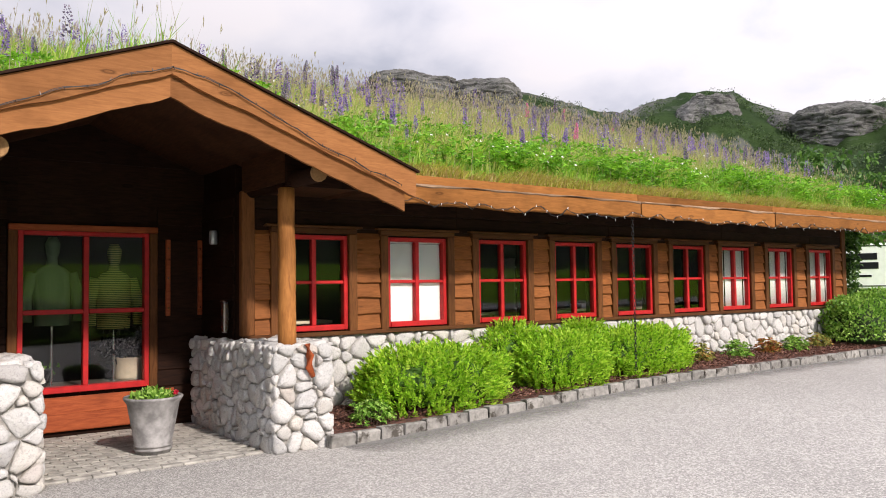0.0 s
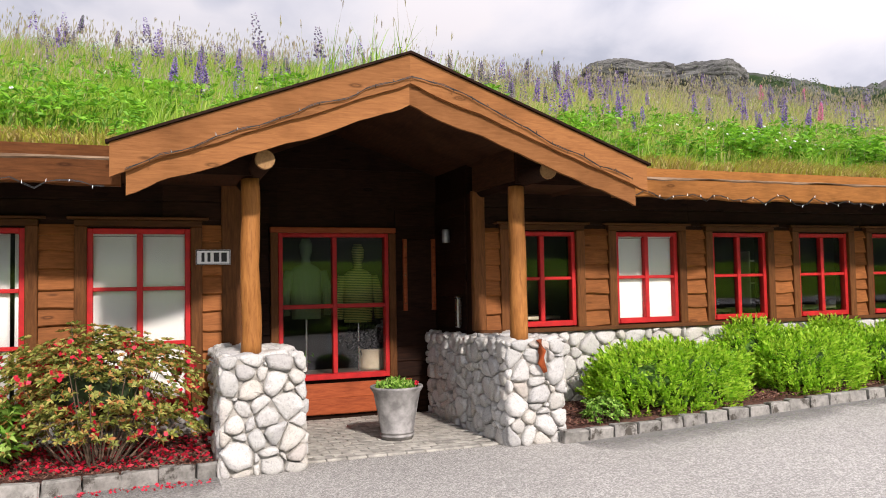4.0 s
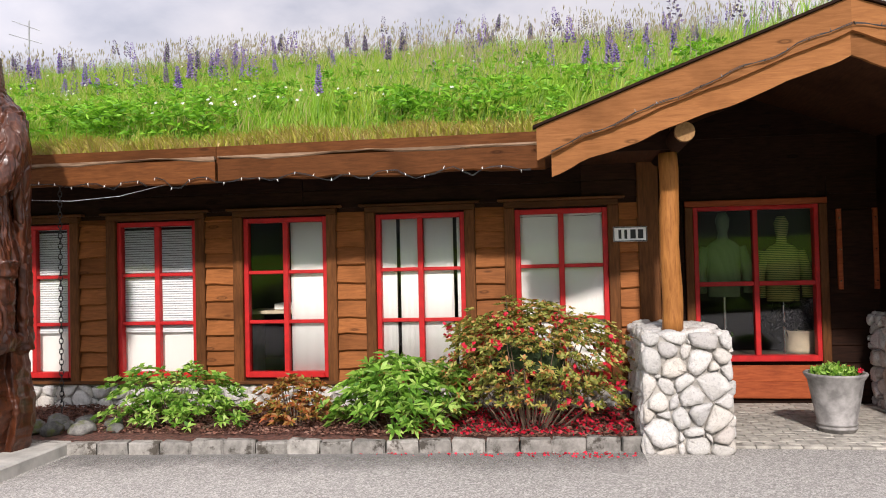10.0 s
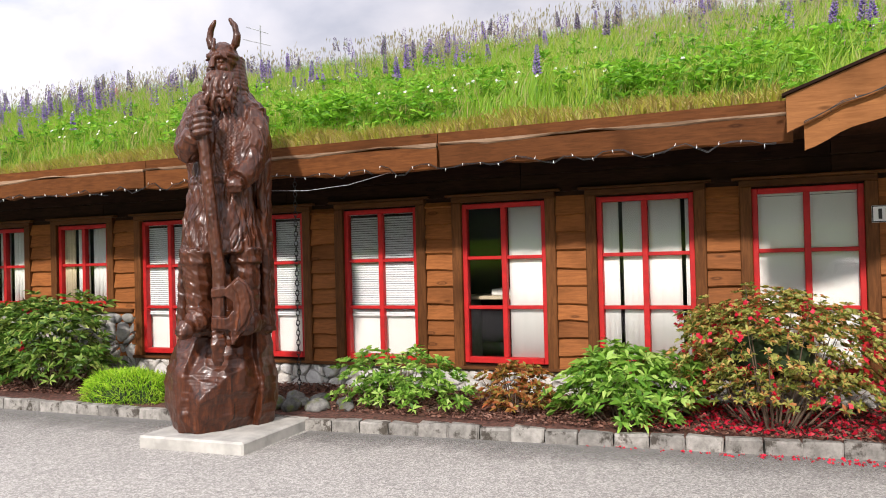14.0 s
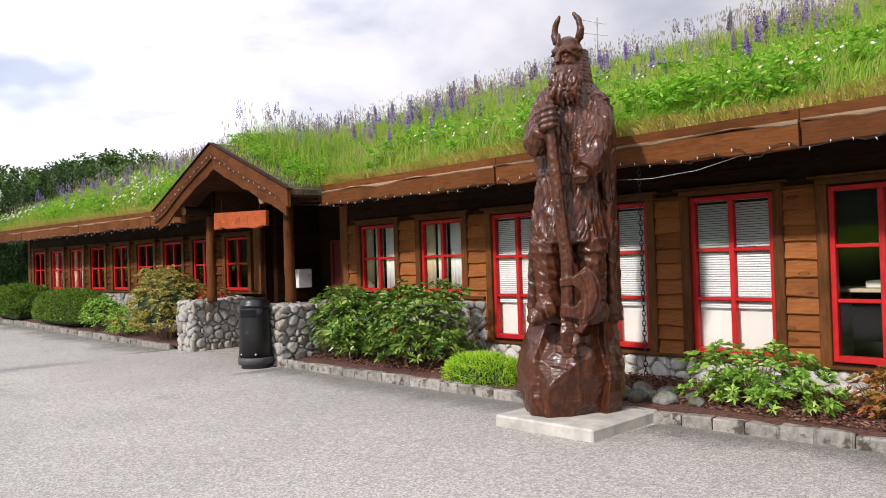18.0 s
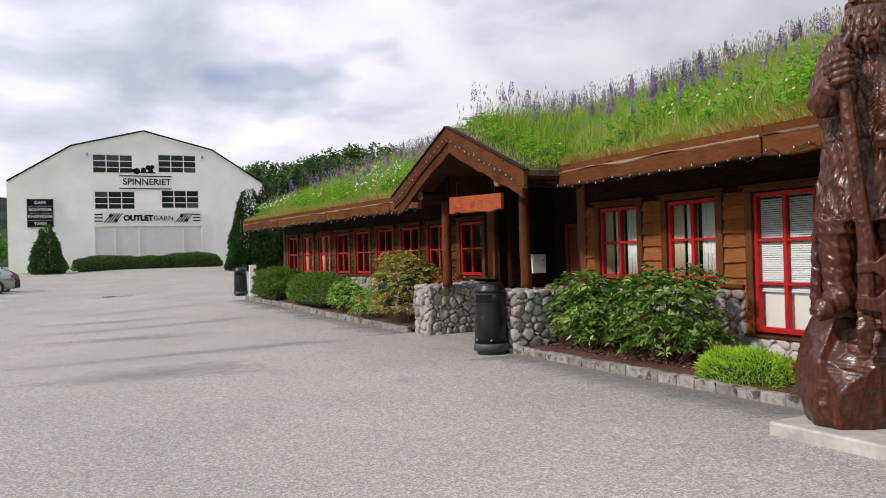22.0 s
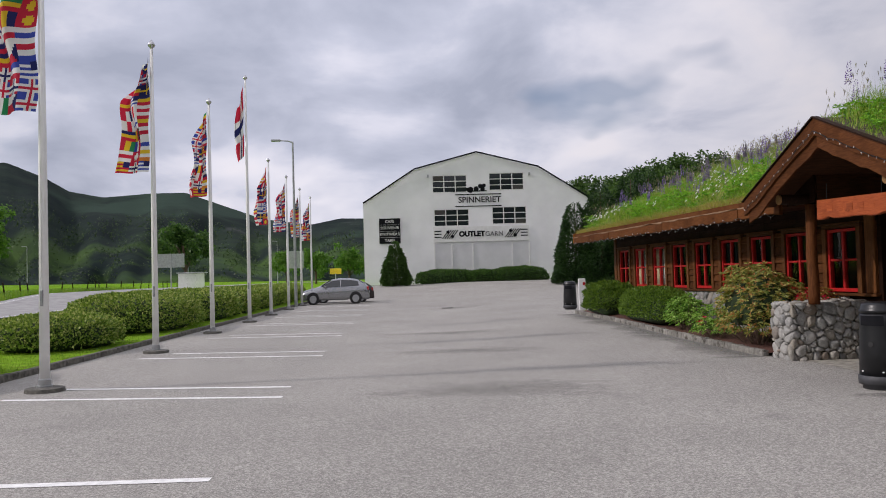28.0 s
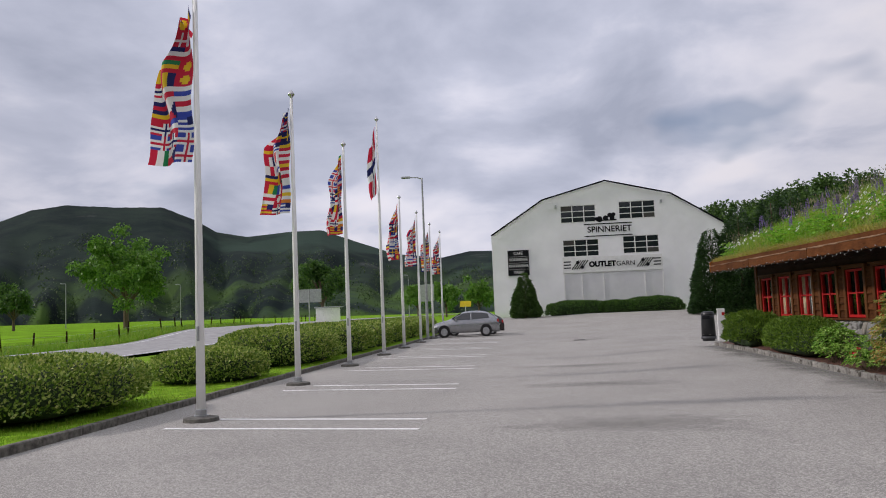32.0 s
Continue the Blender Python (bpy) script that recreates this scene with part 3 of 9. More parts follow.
put("wall_south_centre", wall_mesh("wall_south_centre", -12.4, 0.77, LEFT_WINDOWS), m=MAIN)
put("wall_south_east", wall_mesh("wall_south_east", 3.49, 17.3, RIGHT_WINDOWS), m=MAIN)
put("wall_south_west", wall_mesh("wall_south_west", -12.9, 0.05, WING_WINDOWS), m=WING)
for o in bpy.data.objects:
    if o.name.startswith("wall_south"):
        tagged(o, "dark timber wall with window openings", "wall", kind="structure")
set_windows(MAIN, LEFT_WINDOWS)
set_windows(MAIN, RIGHT_WINDOWS)
set_windows(WING, WING_WINDOWS)


def roof(name, frame_m, x0, x1, notches=()):
    """A roof slab from eave to ridge and down the far side, cut away where a porch roof runs into it."""
    line = []
    for xc, half, yn in notches:
        if xc - half < x0:
            line.append((x0, EAVE + (yn - EAVE) * (half - (xc - x0)) / half))
        else:
            line += [] if line else [(x0, EAVE)]
            line.append((xc - half, EAVE))
        line += [(xc, yn), (xc + half, EAVE)]
    line = line or [(x0, EAVE)]
    line.append((x1, EAVE))
    bm = bmesh.new()
    edge = line + [(x1, RIDGE), (x0, RIDGE)]
    top = [bm.verts.new((x, y, EAVE_Z + SLOPE * (y - EAVE))) for x, y in edge]
    low = [bm.verts.new((v.co.x, v.co.y, v.co.z - 0.10)) for v in top]
    bm.faces.new(top)
    bm.faces.new(low[::-1])
    n = len(edge)
    for k in range(n):
        if k != n - 2:
            bm.faces.new((top[k], low[k], low[(k + 1) % n], top[(k + 1) % n]))
    back = [(2 * RIDGE - EAVE, EAVE_Z), (2 * RIDGE - EAVE, EAVE_Z - 0.1)]
    a = [top[-1]] + [bm.verts.new((x0, y, z)) for y, z in back] + [low[-1]]
    b = [top[-2]] + [bm.verts.new((x1, y, z)) for y, z in back] + [low[-2]]
    for k in range(3):
        bm.faces.new((a[k], a[k + 1], b[k + 1], b[k]))
    bm.faces.new(a)
    bm.faces.new(b[::-1])
    return tagged(put(name, bm_mesh(name, bm, M["soil"]), m=frame_m), "turf roof with soil under the grass", "roof", kind="structure")


roof_main = roof("roof", MAIN, HINGE, 17.95, ((-13.75, 2.378, 1.457), (2.10, 2.31, 1.137)))
roof_wing = roof("roof_west", WING, -13.6, 0.0)


def gable(xc, yf, half, apex, tip, yback, boards):
    """An open porch gable: sloping slabs, soffit and two layers of barge board on the front."""
    root = tagged(new("porch_roof"), "timber porch gable with doubled barge boards under a turf roof", "porch roof", kind="structure")
    root.location = (xc, yf, 0)
    s = (apex - tip) / half
    for sg in (-1, 1):
        def slab(nm, t0, t1, y0, y1, z0, z1, mat, wob=0.0, bev=True):
            bm = bmesh.new()
            n = 30
            rows = []
            for i in range(n + 1):
                u = t0 + (t1 - t0) * i / n
                w0 = wob * (noise.noise((u * 1.7 + sg * 5, xc, 1.0)) + 0.5 * noise.noise((u * 5 + sg, xc, 2.0)))
                zz = apex - s * u
                rows.append([bm.verts.new((sg * u, y, z)) for y, z in ((y0, zz + z0 + w0), (y1, zz + z0 + w0), (y1, zz + z1), (y0, zz + z1))])
            for p, q in zip(rows, rows[1:]):
                for k in range(4):
                    bm.faces.new((p[k], p[(k + 1) % 4], q[(k + 1) % 4], q[k]))
            bm.faces.new(rows[0])
            bm.faces.new(rows[-1])
            return part(nm, bm, mat, root)
        slab("roof_slab", 0.0, half, 0.02, yback, -0.09, 0.0, M["soil"])
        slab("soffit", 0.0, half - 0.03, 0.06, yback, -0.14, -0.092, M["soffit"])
        slab("barge_board", 0.0, half + 0.02, -0.06, 0.0, -0.27, -0.005, boards, 0.035)
        slab("lower_barge_board", 0.0, half - 0.10, -0.02, 0.018, -0.46, -0.24, boards, 0.05)
        slab("edge_cap", 0.0, half + 0.05, -0.09, 0.02, 0.0, 0.022, M["dark_wood"])
    return root


gable(2.10, 6.65, 2.50, 3.80, 2.88, 4.0, M["barge"])
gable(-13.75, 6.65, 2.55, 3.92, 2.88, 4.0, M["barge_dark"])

# ---------------------------------------------------------------- porches, floors and inner rooms
M["paver"] = plain("concrete_paver", (0.36, 0.342, 0.295), 0.85, vary=0.35, scale=7, bump=0.5, bscale=60)
M["mulch"] = plain("bark_mulch", (0.10, 0.042, 0.028), 0.95, vary=0.6, scale=26, bump=1.0, bscale=30)


def kerb_material():
    n = Nodes("kerb_stone", 0.85, 0, 0.3)
    col = n.ramp(n.noise(11, 6, 0.65), (0.35, (0.165, 0.158, 0.14)), (0.62, (0.31, 0.297, 0.265)))
    moss = n.ramp(n.noise(5, 5, 0.7), (0.54, (0, 0, 0)), (0.62, (0.85, 0.85, 0.85)))
    col = n.mixc(col, (0.035, 0.027, 0.018), moss)
    col = n.vary(col, n.info.outputs["Random"], 0.22)
    n.base(col).bump(n.noise(45, 4), 0.5, 0.006)
    return n.mat


M["kerb"] = kerb_material()
M["bark"] = wood("bark_edge", (0.20, 0.12, 0.07), (0.38, 0.26, 0.17), 0.8, "x", knots=False)


def wavy_plank(L, H, T, seed, amp=0.02, seg=None, taper=0.0):
    """A board with a live lower edge, hung from its top; x from 0 to L, z from 0 (top) down to -H, front at y=-T."""
    n = seg or max(3, int(L / 0.16))
    V, F = [], []
    for i in range(n + 1):
        x = L * i / n
        w = amp * (noise.noise((x * 1.3 + seed * 7.1, seed, 0)) * 1.4 + 0.6 * noise.noise((x * 4.7, seed * 3.3, 5)))
        t2 = T + 0.008 * noise.noise((x * 3, seed, 9))
        V += [(x, 0, 0), (x, -T * (1 - taper), 0), (x, -t2, -H + w + 0.012), (x, -t2 * 0.8, -H + w), (x, 0, -H + w)]
    for i in range(n):
        a, b = 5 * i, 5 * i + 5
        for k in range(5):
            F.append((a + k, a + (k + 1) % 5, b + (k + 1) % 5, b + k))
    F += [(0, 1, 2, 3, 4), tuple(5 * n + k for k in (4, 3, 2, 1, 0))]
    me = mesh_of("plank", V, [f[::-1] for f in F], None)
    return me


def plank(name, parent, m, L, H, T, mat, seed, amp=0.02, taper=0.0, label=""):
    me = wavy_plank(L, H, T, seed, amp, taper=taper)
    me.materials.clear()
    me.materials.append(mat)
    return put(name, me, parent, m, label)


def siding(wall, x0, x1, z0, z1, seed, step=0.185, mat="siding"):
    """Overlapping live-edged boards between two casings."""
    z = z0
    k = 0
    while z < z1 - 0.03:
        h = min(step * (0.88 + 0.24 * random.random()), z1 - z)
        plank("siding_board", wall, pose(x0, 0.03, z + h, 0, 0, 0), x1 - x0, h + 0.026, 0.060, M[mat], seed + k * 1.37, 0.022, 0.72)
        z += h
        k += 1


def piers(wins, x0, x1):
    xs = x0
    for wx, w, zb, rows, kind in sorted(wins):
        yield xs, wx - 0.117
        xs = wx + w + 0.117
    yield xs, x1


walls = {k: bpy.data.objects["wall_south_" + k] for k in ("centre", "east", "west")}
for i, (a, b) in enumerate(piers(LEFT_WINDOWS, -12.22, 0.58)):
    if b - a > 0.06:
        siding(walls["centre"], a, b, 1.12 if b < -9.0 and a > -12.3 and b < -8.9 and a < -9.0 else 0.47, 2.36, i * 3.1)
for i, (a, b) in enumerate(piers(RIGHT_WINDOWS, 3.62, 17.18)):
    if b - a > 0.06:
        siding(walls["east"], a, b, 1.15, 2.36, 40 + i * 3.1)
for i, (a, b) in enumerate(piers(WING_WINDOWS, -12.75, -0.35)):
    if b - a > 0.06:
        siding(walls["west"], a, b, 1.15, 2.36, 80 + i * 3.1, mat="siding_shaded")


# upper boards are coloured near-black to hold the eave's shadow
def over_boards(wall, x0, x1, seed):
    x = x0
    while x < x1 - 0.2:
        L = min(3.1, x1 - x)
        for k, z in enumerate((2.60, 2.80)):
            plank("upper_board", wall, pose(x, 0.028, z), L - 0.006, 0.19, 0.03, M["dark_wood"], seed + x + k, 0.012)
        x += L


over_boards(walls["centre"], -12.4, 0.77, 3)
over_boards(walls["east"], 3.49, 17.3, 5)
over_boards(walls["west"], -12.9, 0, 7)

# sill boards and corner boards
for wall, dims in ((walls["centre"], (-8.75, 0.6, -0.07, 0.03, 0.44, 0.475)), (walls["east"], (3.49, 17.33, -0.08, 0.03, 1.085, 1.135)),
                   (walls["centre"], (-12.4, -8.75, -0.07, 0.03, 1.07, 1.12)), (walls["west"], (-12.95, 0.0, -0.08, 0.03, 1.08, 1.13))):
    box("sill_board", dims, M["trim_x"], wall, bevel=0.008)
for wall, x0, x1, z0 in ((walls["centre"], 0.58, 0.80, 0.47), (walls["centre"], -12.43, -12.2, 1.12), (walls["east"], 3.46, 3.62, 1.13), (walls["east"], 17.18, 17.34, 1.13), (walls["west"], -12.95, -12.76, 1.13), (walls["west"], -0.30, -0.05, 1.13)):
    box("corner_board", (x0, x1, -0.035, 0.05, z0, 2.8), M["trim"], wall, bevel=0.01)


def fascia(parent, x0, x1, seed, mat):
    """Two layers of rough-sawn eave board, the lower one proud with a live edge."""
    x, k = x0, 0
    while x < x1 - 0.1:
        L = min(3.4 + 1.2 * random.random(), x1 - x)
        if x1 - x - L < 1.0:
            L = x1 - x
        plank("eave_board", parent, pose(x, EAVE - 0.01, EAVE_Z + 0.01), L - 0.008, 0.17, 0.045, mat, seed + k, 0.012)
        plank("lower_eave_board", parent, pose(x + 0.03, EAVE - 0.035, 2.825 + 0.012 * random.random()), L - 0.03, 0.215, 0.062, mat, seed + 9 + k, 0.045)
        plank("bark_edge", parent, pose(x + 0.03, EAVE - 0.045, 2.855), L - 0.03, 0.026, 0.066, M["bark"], seed + 4 + k, 0.03)
        x += L
        k += 1


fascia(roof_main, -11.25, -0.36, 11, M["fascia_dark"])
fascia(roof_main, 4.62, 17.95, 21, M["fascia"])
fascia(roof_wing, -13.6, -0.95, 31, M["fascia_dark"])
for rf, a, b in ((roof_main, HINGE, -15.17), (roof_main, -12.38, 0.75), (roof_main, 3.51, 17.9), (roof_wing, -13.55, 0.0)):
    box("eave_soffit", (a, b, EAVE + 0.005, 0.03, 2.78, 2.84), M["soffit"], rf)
# rafters' end boards at the two ends
for rf, x, sg in ((roof_main, 17.95, 1), (roof_wing, -13.6, -1)):
    bm = bmesh.new()
    prof = [(EAVE - 0.1, EAVE_Z - 0.30), (EAVE - 0.1, EAVE_Z + 0.02), (RIDGE, EAVE_Z + 0.06 + SLOPE * (RIDGE - EAVE)), (RIDGE, EAVE_Z - 0.26 + SLOPE * (RIDGE - EAVE))]
    a = [bm.verts.new((x, y, z)) for y, z in prof]
    b = [bm.verts.new((x + sg * 0.05, y, z)) for y, z in prof]
    for k in range(4):
        bm.faces.new((a[k], a[(k + 1) % 4], b[(k + 1) % 4], b[k]))
    bm.faces.new(a)
    bm.faces.new(b)
    part("end_board", bm, M["fascia"], rf)

# end walls, back wall, floor and ceiling of the rooms
tagged(box("wall_east", (17.1, 17.3, WALL_Y + 0.23, 18.0, -0.1, 2.85), M["dark_wood"]), "dark timber end wall", "wall", kind="structure")
tagged(box("wall_north", (-28.5, 17.3, 18.0, 18.2, -0.1, 2.95), M["dark_wood"]), "dark timber rear wall", "wall", kind="structure")
tagged(put("wall_west", mesh_of("wall_west", [(-12.9, 0.23, 0), (-12.7, 0.23, 0), (-12.7, 10, 0), (-12.9, 10, 0), (-12.9, 0.23, 2.85), (-12.7, 0.23, 2.85), (-12.7, 10, 2.85), (-12.9, 10, 2.85)],
       [(0, 1, 5, 4), (1, 2, 6, 5), (2, 3, 7, 6), (3, 0, 4, 7), (4, 5, 6, 7)], M["dark_wood"]), m=WING), "dark timber end wall", "wall", kind="structure")
for rf, sg in ((("east"), 17.2), ):
    bm = bmesh.new()
    vs = [bm.verts.new(p) for p in ((17.2, WALL_Y, 2.8), (17.2, 18.2, 2.8), (17.2, WALL_Y + RIDGE, 2.8 + SLOPE * (RIDGE + 0.6)))]
    bm.faces.new(vs)
    o = part("gable_end", bm, M["siding"], None)
    o.modifiers.new("thick", "SOLIDIFY").thickness = 0.1
    tagged(o, "timber-clad gable end under the turf roof", "wall", kind="structure")
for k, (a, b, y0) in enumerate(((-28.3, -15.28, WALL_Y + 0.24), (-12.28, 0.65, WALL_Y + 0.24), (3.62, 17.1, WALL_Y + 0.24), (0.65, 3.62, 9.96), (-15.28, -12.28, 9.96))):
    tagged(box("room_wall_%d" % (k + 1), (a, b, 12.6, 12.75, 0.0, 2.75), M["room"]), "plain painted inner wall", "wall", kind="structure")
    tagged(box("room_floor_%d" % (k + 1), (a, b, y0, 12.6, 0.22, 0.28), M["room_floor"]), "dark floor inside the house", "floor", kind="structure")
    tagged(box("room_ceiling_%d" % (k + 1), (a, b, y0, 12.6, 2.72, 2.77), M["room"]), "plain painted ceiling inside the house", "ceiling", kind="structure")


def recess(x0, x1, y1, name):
    """The boarded walls of an entrance recess, its shade put into the wood colour."""
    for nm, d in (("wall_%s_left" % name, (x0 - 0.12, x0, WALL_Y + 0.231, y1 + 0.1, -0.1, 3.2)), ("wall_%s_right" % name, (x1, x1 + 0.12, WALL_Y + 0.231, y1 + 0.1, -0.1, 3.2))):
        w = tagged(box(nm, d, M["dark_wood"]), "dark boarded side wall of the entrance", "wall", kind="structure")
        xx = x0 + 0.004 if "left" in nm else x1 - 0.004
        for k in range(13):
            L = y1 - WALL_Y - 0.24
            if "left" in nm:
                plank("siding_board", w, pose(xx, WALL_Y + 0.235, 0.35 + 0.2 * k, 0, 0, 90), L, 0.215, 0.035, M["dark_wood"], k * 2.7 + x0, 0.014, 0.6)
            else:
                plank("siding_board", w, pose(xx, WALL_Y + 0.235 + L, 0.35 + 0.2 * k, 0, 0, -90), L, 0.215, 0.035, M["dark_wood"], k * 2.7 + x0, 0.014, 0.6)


recess(0.77, 3.49, 9.80, "porch_1")
recess(-15.15, -12.40, 9.80, "porch_2")

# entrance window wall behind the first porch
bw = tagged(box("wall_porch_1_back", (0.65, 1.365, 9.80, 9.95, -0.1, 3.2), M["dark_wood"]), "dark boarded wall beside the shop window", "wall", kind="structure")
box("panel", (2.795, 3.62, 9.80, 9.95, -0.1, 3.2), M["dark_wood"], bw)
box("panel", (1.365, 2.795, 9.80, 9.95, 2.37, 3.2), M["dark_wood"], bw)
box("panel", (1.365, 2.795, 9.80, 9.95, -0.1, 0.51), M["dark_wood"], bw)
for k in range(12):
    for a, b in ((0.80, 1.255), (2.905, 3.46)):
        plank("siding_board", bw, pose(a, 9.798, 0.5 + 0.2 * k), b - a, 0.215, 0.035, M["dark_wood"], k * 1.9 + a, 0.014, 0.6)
for k, z in enumerate((0.46, 0.27)):
    plank("plinth_board", bw, pose(1.0, 9.79 - 0.01 * k, z), 2.1, 0.2, 0.04, M["redwood"], 77 + k, 0.012, 0.3)
win = tagged(new("shop_window"), "large red-framed four-pane shop window in the porch", "window", kind="structure")
win.location = (2.08, 9.80, 0.51)
W2, H2 = 0.715, 1.86
bm = bmesh.new()
add_box(bm, -W2, -W2 + 0.055, -0.06, 0.06, 0, H2, 0.006)
add_box(bm, W2 - 0.055, W2, -0.06, 0.06, 0, H2, 0.006)
add_box(bm, -W2 + 0.055, W2 - 0.055, -0.06, 0.06, H2 - 0.05, H2, 0.006)
add_box(bm, -W2 + 0.055, W2 - 0.055, -0.08, 0.06, 0, 0.07, 0.006)
part("window_frame", bm, M["red"], win)
box("mullion", (-0.03, 0.03, -0.05, 0.05, 0.07, H2 - 0.05), M["red"], win, bevel=0.006)
for a, b in ((-W2 + 0.055, -0.03), (0.03, W2 - 0.055)):
    box("glazing_bar", (a, b, -0.045, 0.05, 0.90, 0.955), M["red"], win, bevel=0.006)
    for z0, z1 in ((0.07, 0.90), (0.955, H2 - 0.05)):
        p = put("pane", mesh_of("pane", [(a, 0, z0), (b, 0, z0), (b, 0, z1), (a, 0, z1)], [(0, 1, 2, 3)], M["glass"]), win)
        p.visible_shadow = False
box("head_board", (-W2 - 0.1, W2 + 0.1, -0.08, 0.0, H2 + 0.003, H2 + 0.075), M["redwood"], win, bevel=0.008)
for s in (-1, 1):
    a, b = sorted((s * (W2 + 0.003), s * (W2 + 0.1)))
    box("casing", (a, b, -0.07, 0.0, -0.3, H2), M["trim"], win, bevel=0.008)

# boards that close the porch roofs at their sides and over their back walls
for xc, apex, s, xl, xr in ((2.10, 3.80, 0.368, 0.77, 3.49), (-13.75, 3.92, 0.408, -15.15, -12.40)):
    for sg, xe in ((-1, xl), (1, xr)):
        d0 = abs(xe - xc)
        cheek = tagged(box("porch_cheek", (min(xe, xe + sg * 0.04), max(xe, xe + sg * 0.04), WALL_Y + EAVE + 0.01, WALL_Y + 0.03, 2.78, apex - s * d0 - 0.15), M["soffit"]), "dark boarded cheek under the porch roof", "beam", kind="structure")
        bm = bmesh.new()
        ps = [(xe, 2.74), (xe + sg * 0.95, 2.74), (xe + sg * 0.95, apex - s * (d0 + 0.95) - 0.135), (xe, apex - s * d0 - 0.145)]
        f = [bm.verts.new((x, WALL_Y + EAVE - 0.05, z)) for x, z in ps]
        g = [bm.verts.new((x, WALL_Y + EAVE - 0.01, z)) for x, z in ps]
        for k in range(4):
            bm.faces.new((f[k], f[(k + 1) % 4], g[(k + 1) % 4], g[k]))
        bm.faces.new(f)
        bm.faces.new(g[::-1])
        part("front_board", bm, M["dark_wood"], cheek)
    bm = bmesh.new()
    ps = [(xl, 3.202), (xr, 3.202), (xc, apex - 0.10)]
    f = [bm.verts.new((x, 9.80, z)) for x, z in ps]
    g = [bm.verts.new((x, 9.92, z)) for x, z in ps]
    for k in range(3):
        bm.faces.new((f[k], f[(k + 1) % 3], g[(k + 1) % 3], g[k]))
    bm.faces.new(f)
    bm.faces.new(g[::-1])
    tagged(part("porch_gable_wall", bm, M["dark_wood"], None), "dark boarded gable over the porch back wall", "wall", kind="structure")

# second porch: back wall with a dark red door
tagged(box("wall_porch_2_back", (-15.27, -12.28, 9.80, 9.95, -0.1, 3.2), M["dark_wood"]), "dark boarded wall behind the porch", "wall", kind="structure")
d = tagged(new("door_1"), "dark red panelled entrance door in the shaded porch", "door", kind="structure")
d.location = (-14.05, 9.79, 0.03)
M["dark_red"] = plain("dark_red_paint", (0.10, 0.008, 0.007), 0.5, vary=0.15, scale=7)
box("leaf", (-0.45, 0.45, -0.05, 0.0, 0, 2.05), M["dark_red"], d, bevel=0.006)
for s in (-1, 1):
    a, b = sorted((s * 0.455, s * 0.55))
    box("jamb", (a, b, -0.08, 0.0, 0, 2.15), M["dark_red"], d, bevel=0.006)
box("lintel", (-0.45, 0.45, -0.08, 0.0, 2.06, 2.15), M["dark_red"], d, bevel=0.006)
bm = bmesh.new()
tube(bm, [(0.36, -0.05, 1.0), (0.36, -0.10, 1.0), (0.26, -0.10, 1.0)], 0.011, 8)
part("door_handle", bm, M["chrome"], d)

# ---------------------------------------------------------------- field stone walls


def clip_poly(poly, px, py, nx, ny):
    out = []
    for i in range(len(poly)):
        a, b = poly[i], poly[(i + 1) % len(poly)]
        da, db = (a[0] - px) * nx + (a[1] - py) * ny, (b[0] - px) * nx + (b[1] - py) * ny
        if da <= 0:
            out.append(a)
        if da * db < 0:
            t = da / (da - db)
            out.append((a[0] + (b[0] - a[0]) * t, a[1] + (b[1] - a[1]) * t))
    return out


def stone_cells(w, h, size, seed, lo=None):
    """Irregular cells that fill a panel w by h."""
    rng = random.Random(seed)
    nx, ny = max(1, round(w / size)), max(1, round(h / (size * 0.82)))
    P = []
    for j in range(ny):
        for i in range(nx):
            P.append(((i + 0.5 + (0.5 if j % 2 else 0) - 0.25 + rng.uniform(-0.36, 0.36)) * w / nx, (j + 0.5 + rng.uniform(-0.34, 0.34)) * h / ny, rng.uniform(-0.5, 0.5) * size * size * 1.1))
    for i, (x, z, r) in enumerate(P):
        poly = [(0, 0), (w, 0), (w, h), (0, h)]
        for k, (x2, z2, r2) in enumerate(P):
            dx, dz = x2 - x, z2 - z
            d2 = dx * dx + dz * dz
            if k != i and d2 < (4 * size) ** 2:
                t = 0.5 + (r - r2) / (2 * d2)
                poly = clip_poly(poly, x + dx * t, z + dz * t, dx, dz)
                if not poly:
                    break
        if len(poly) >= 3:
            yield poly


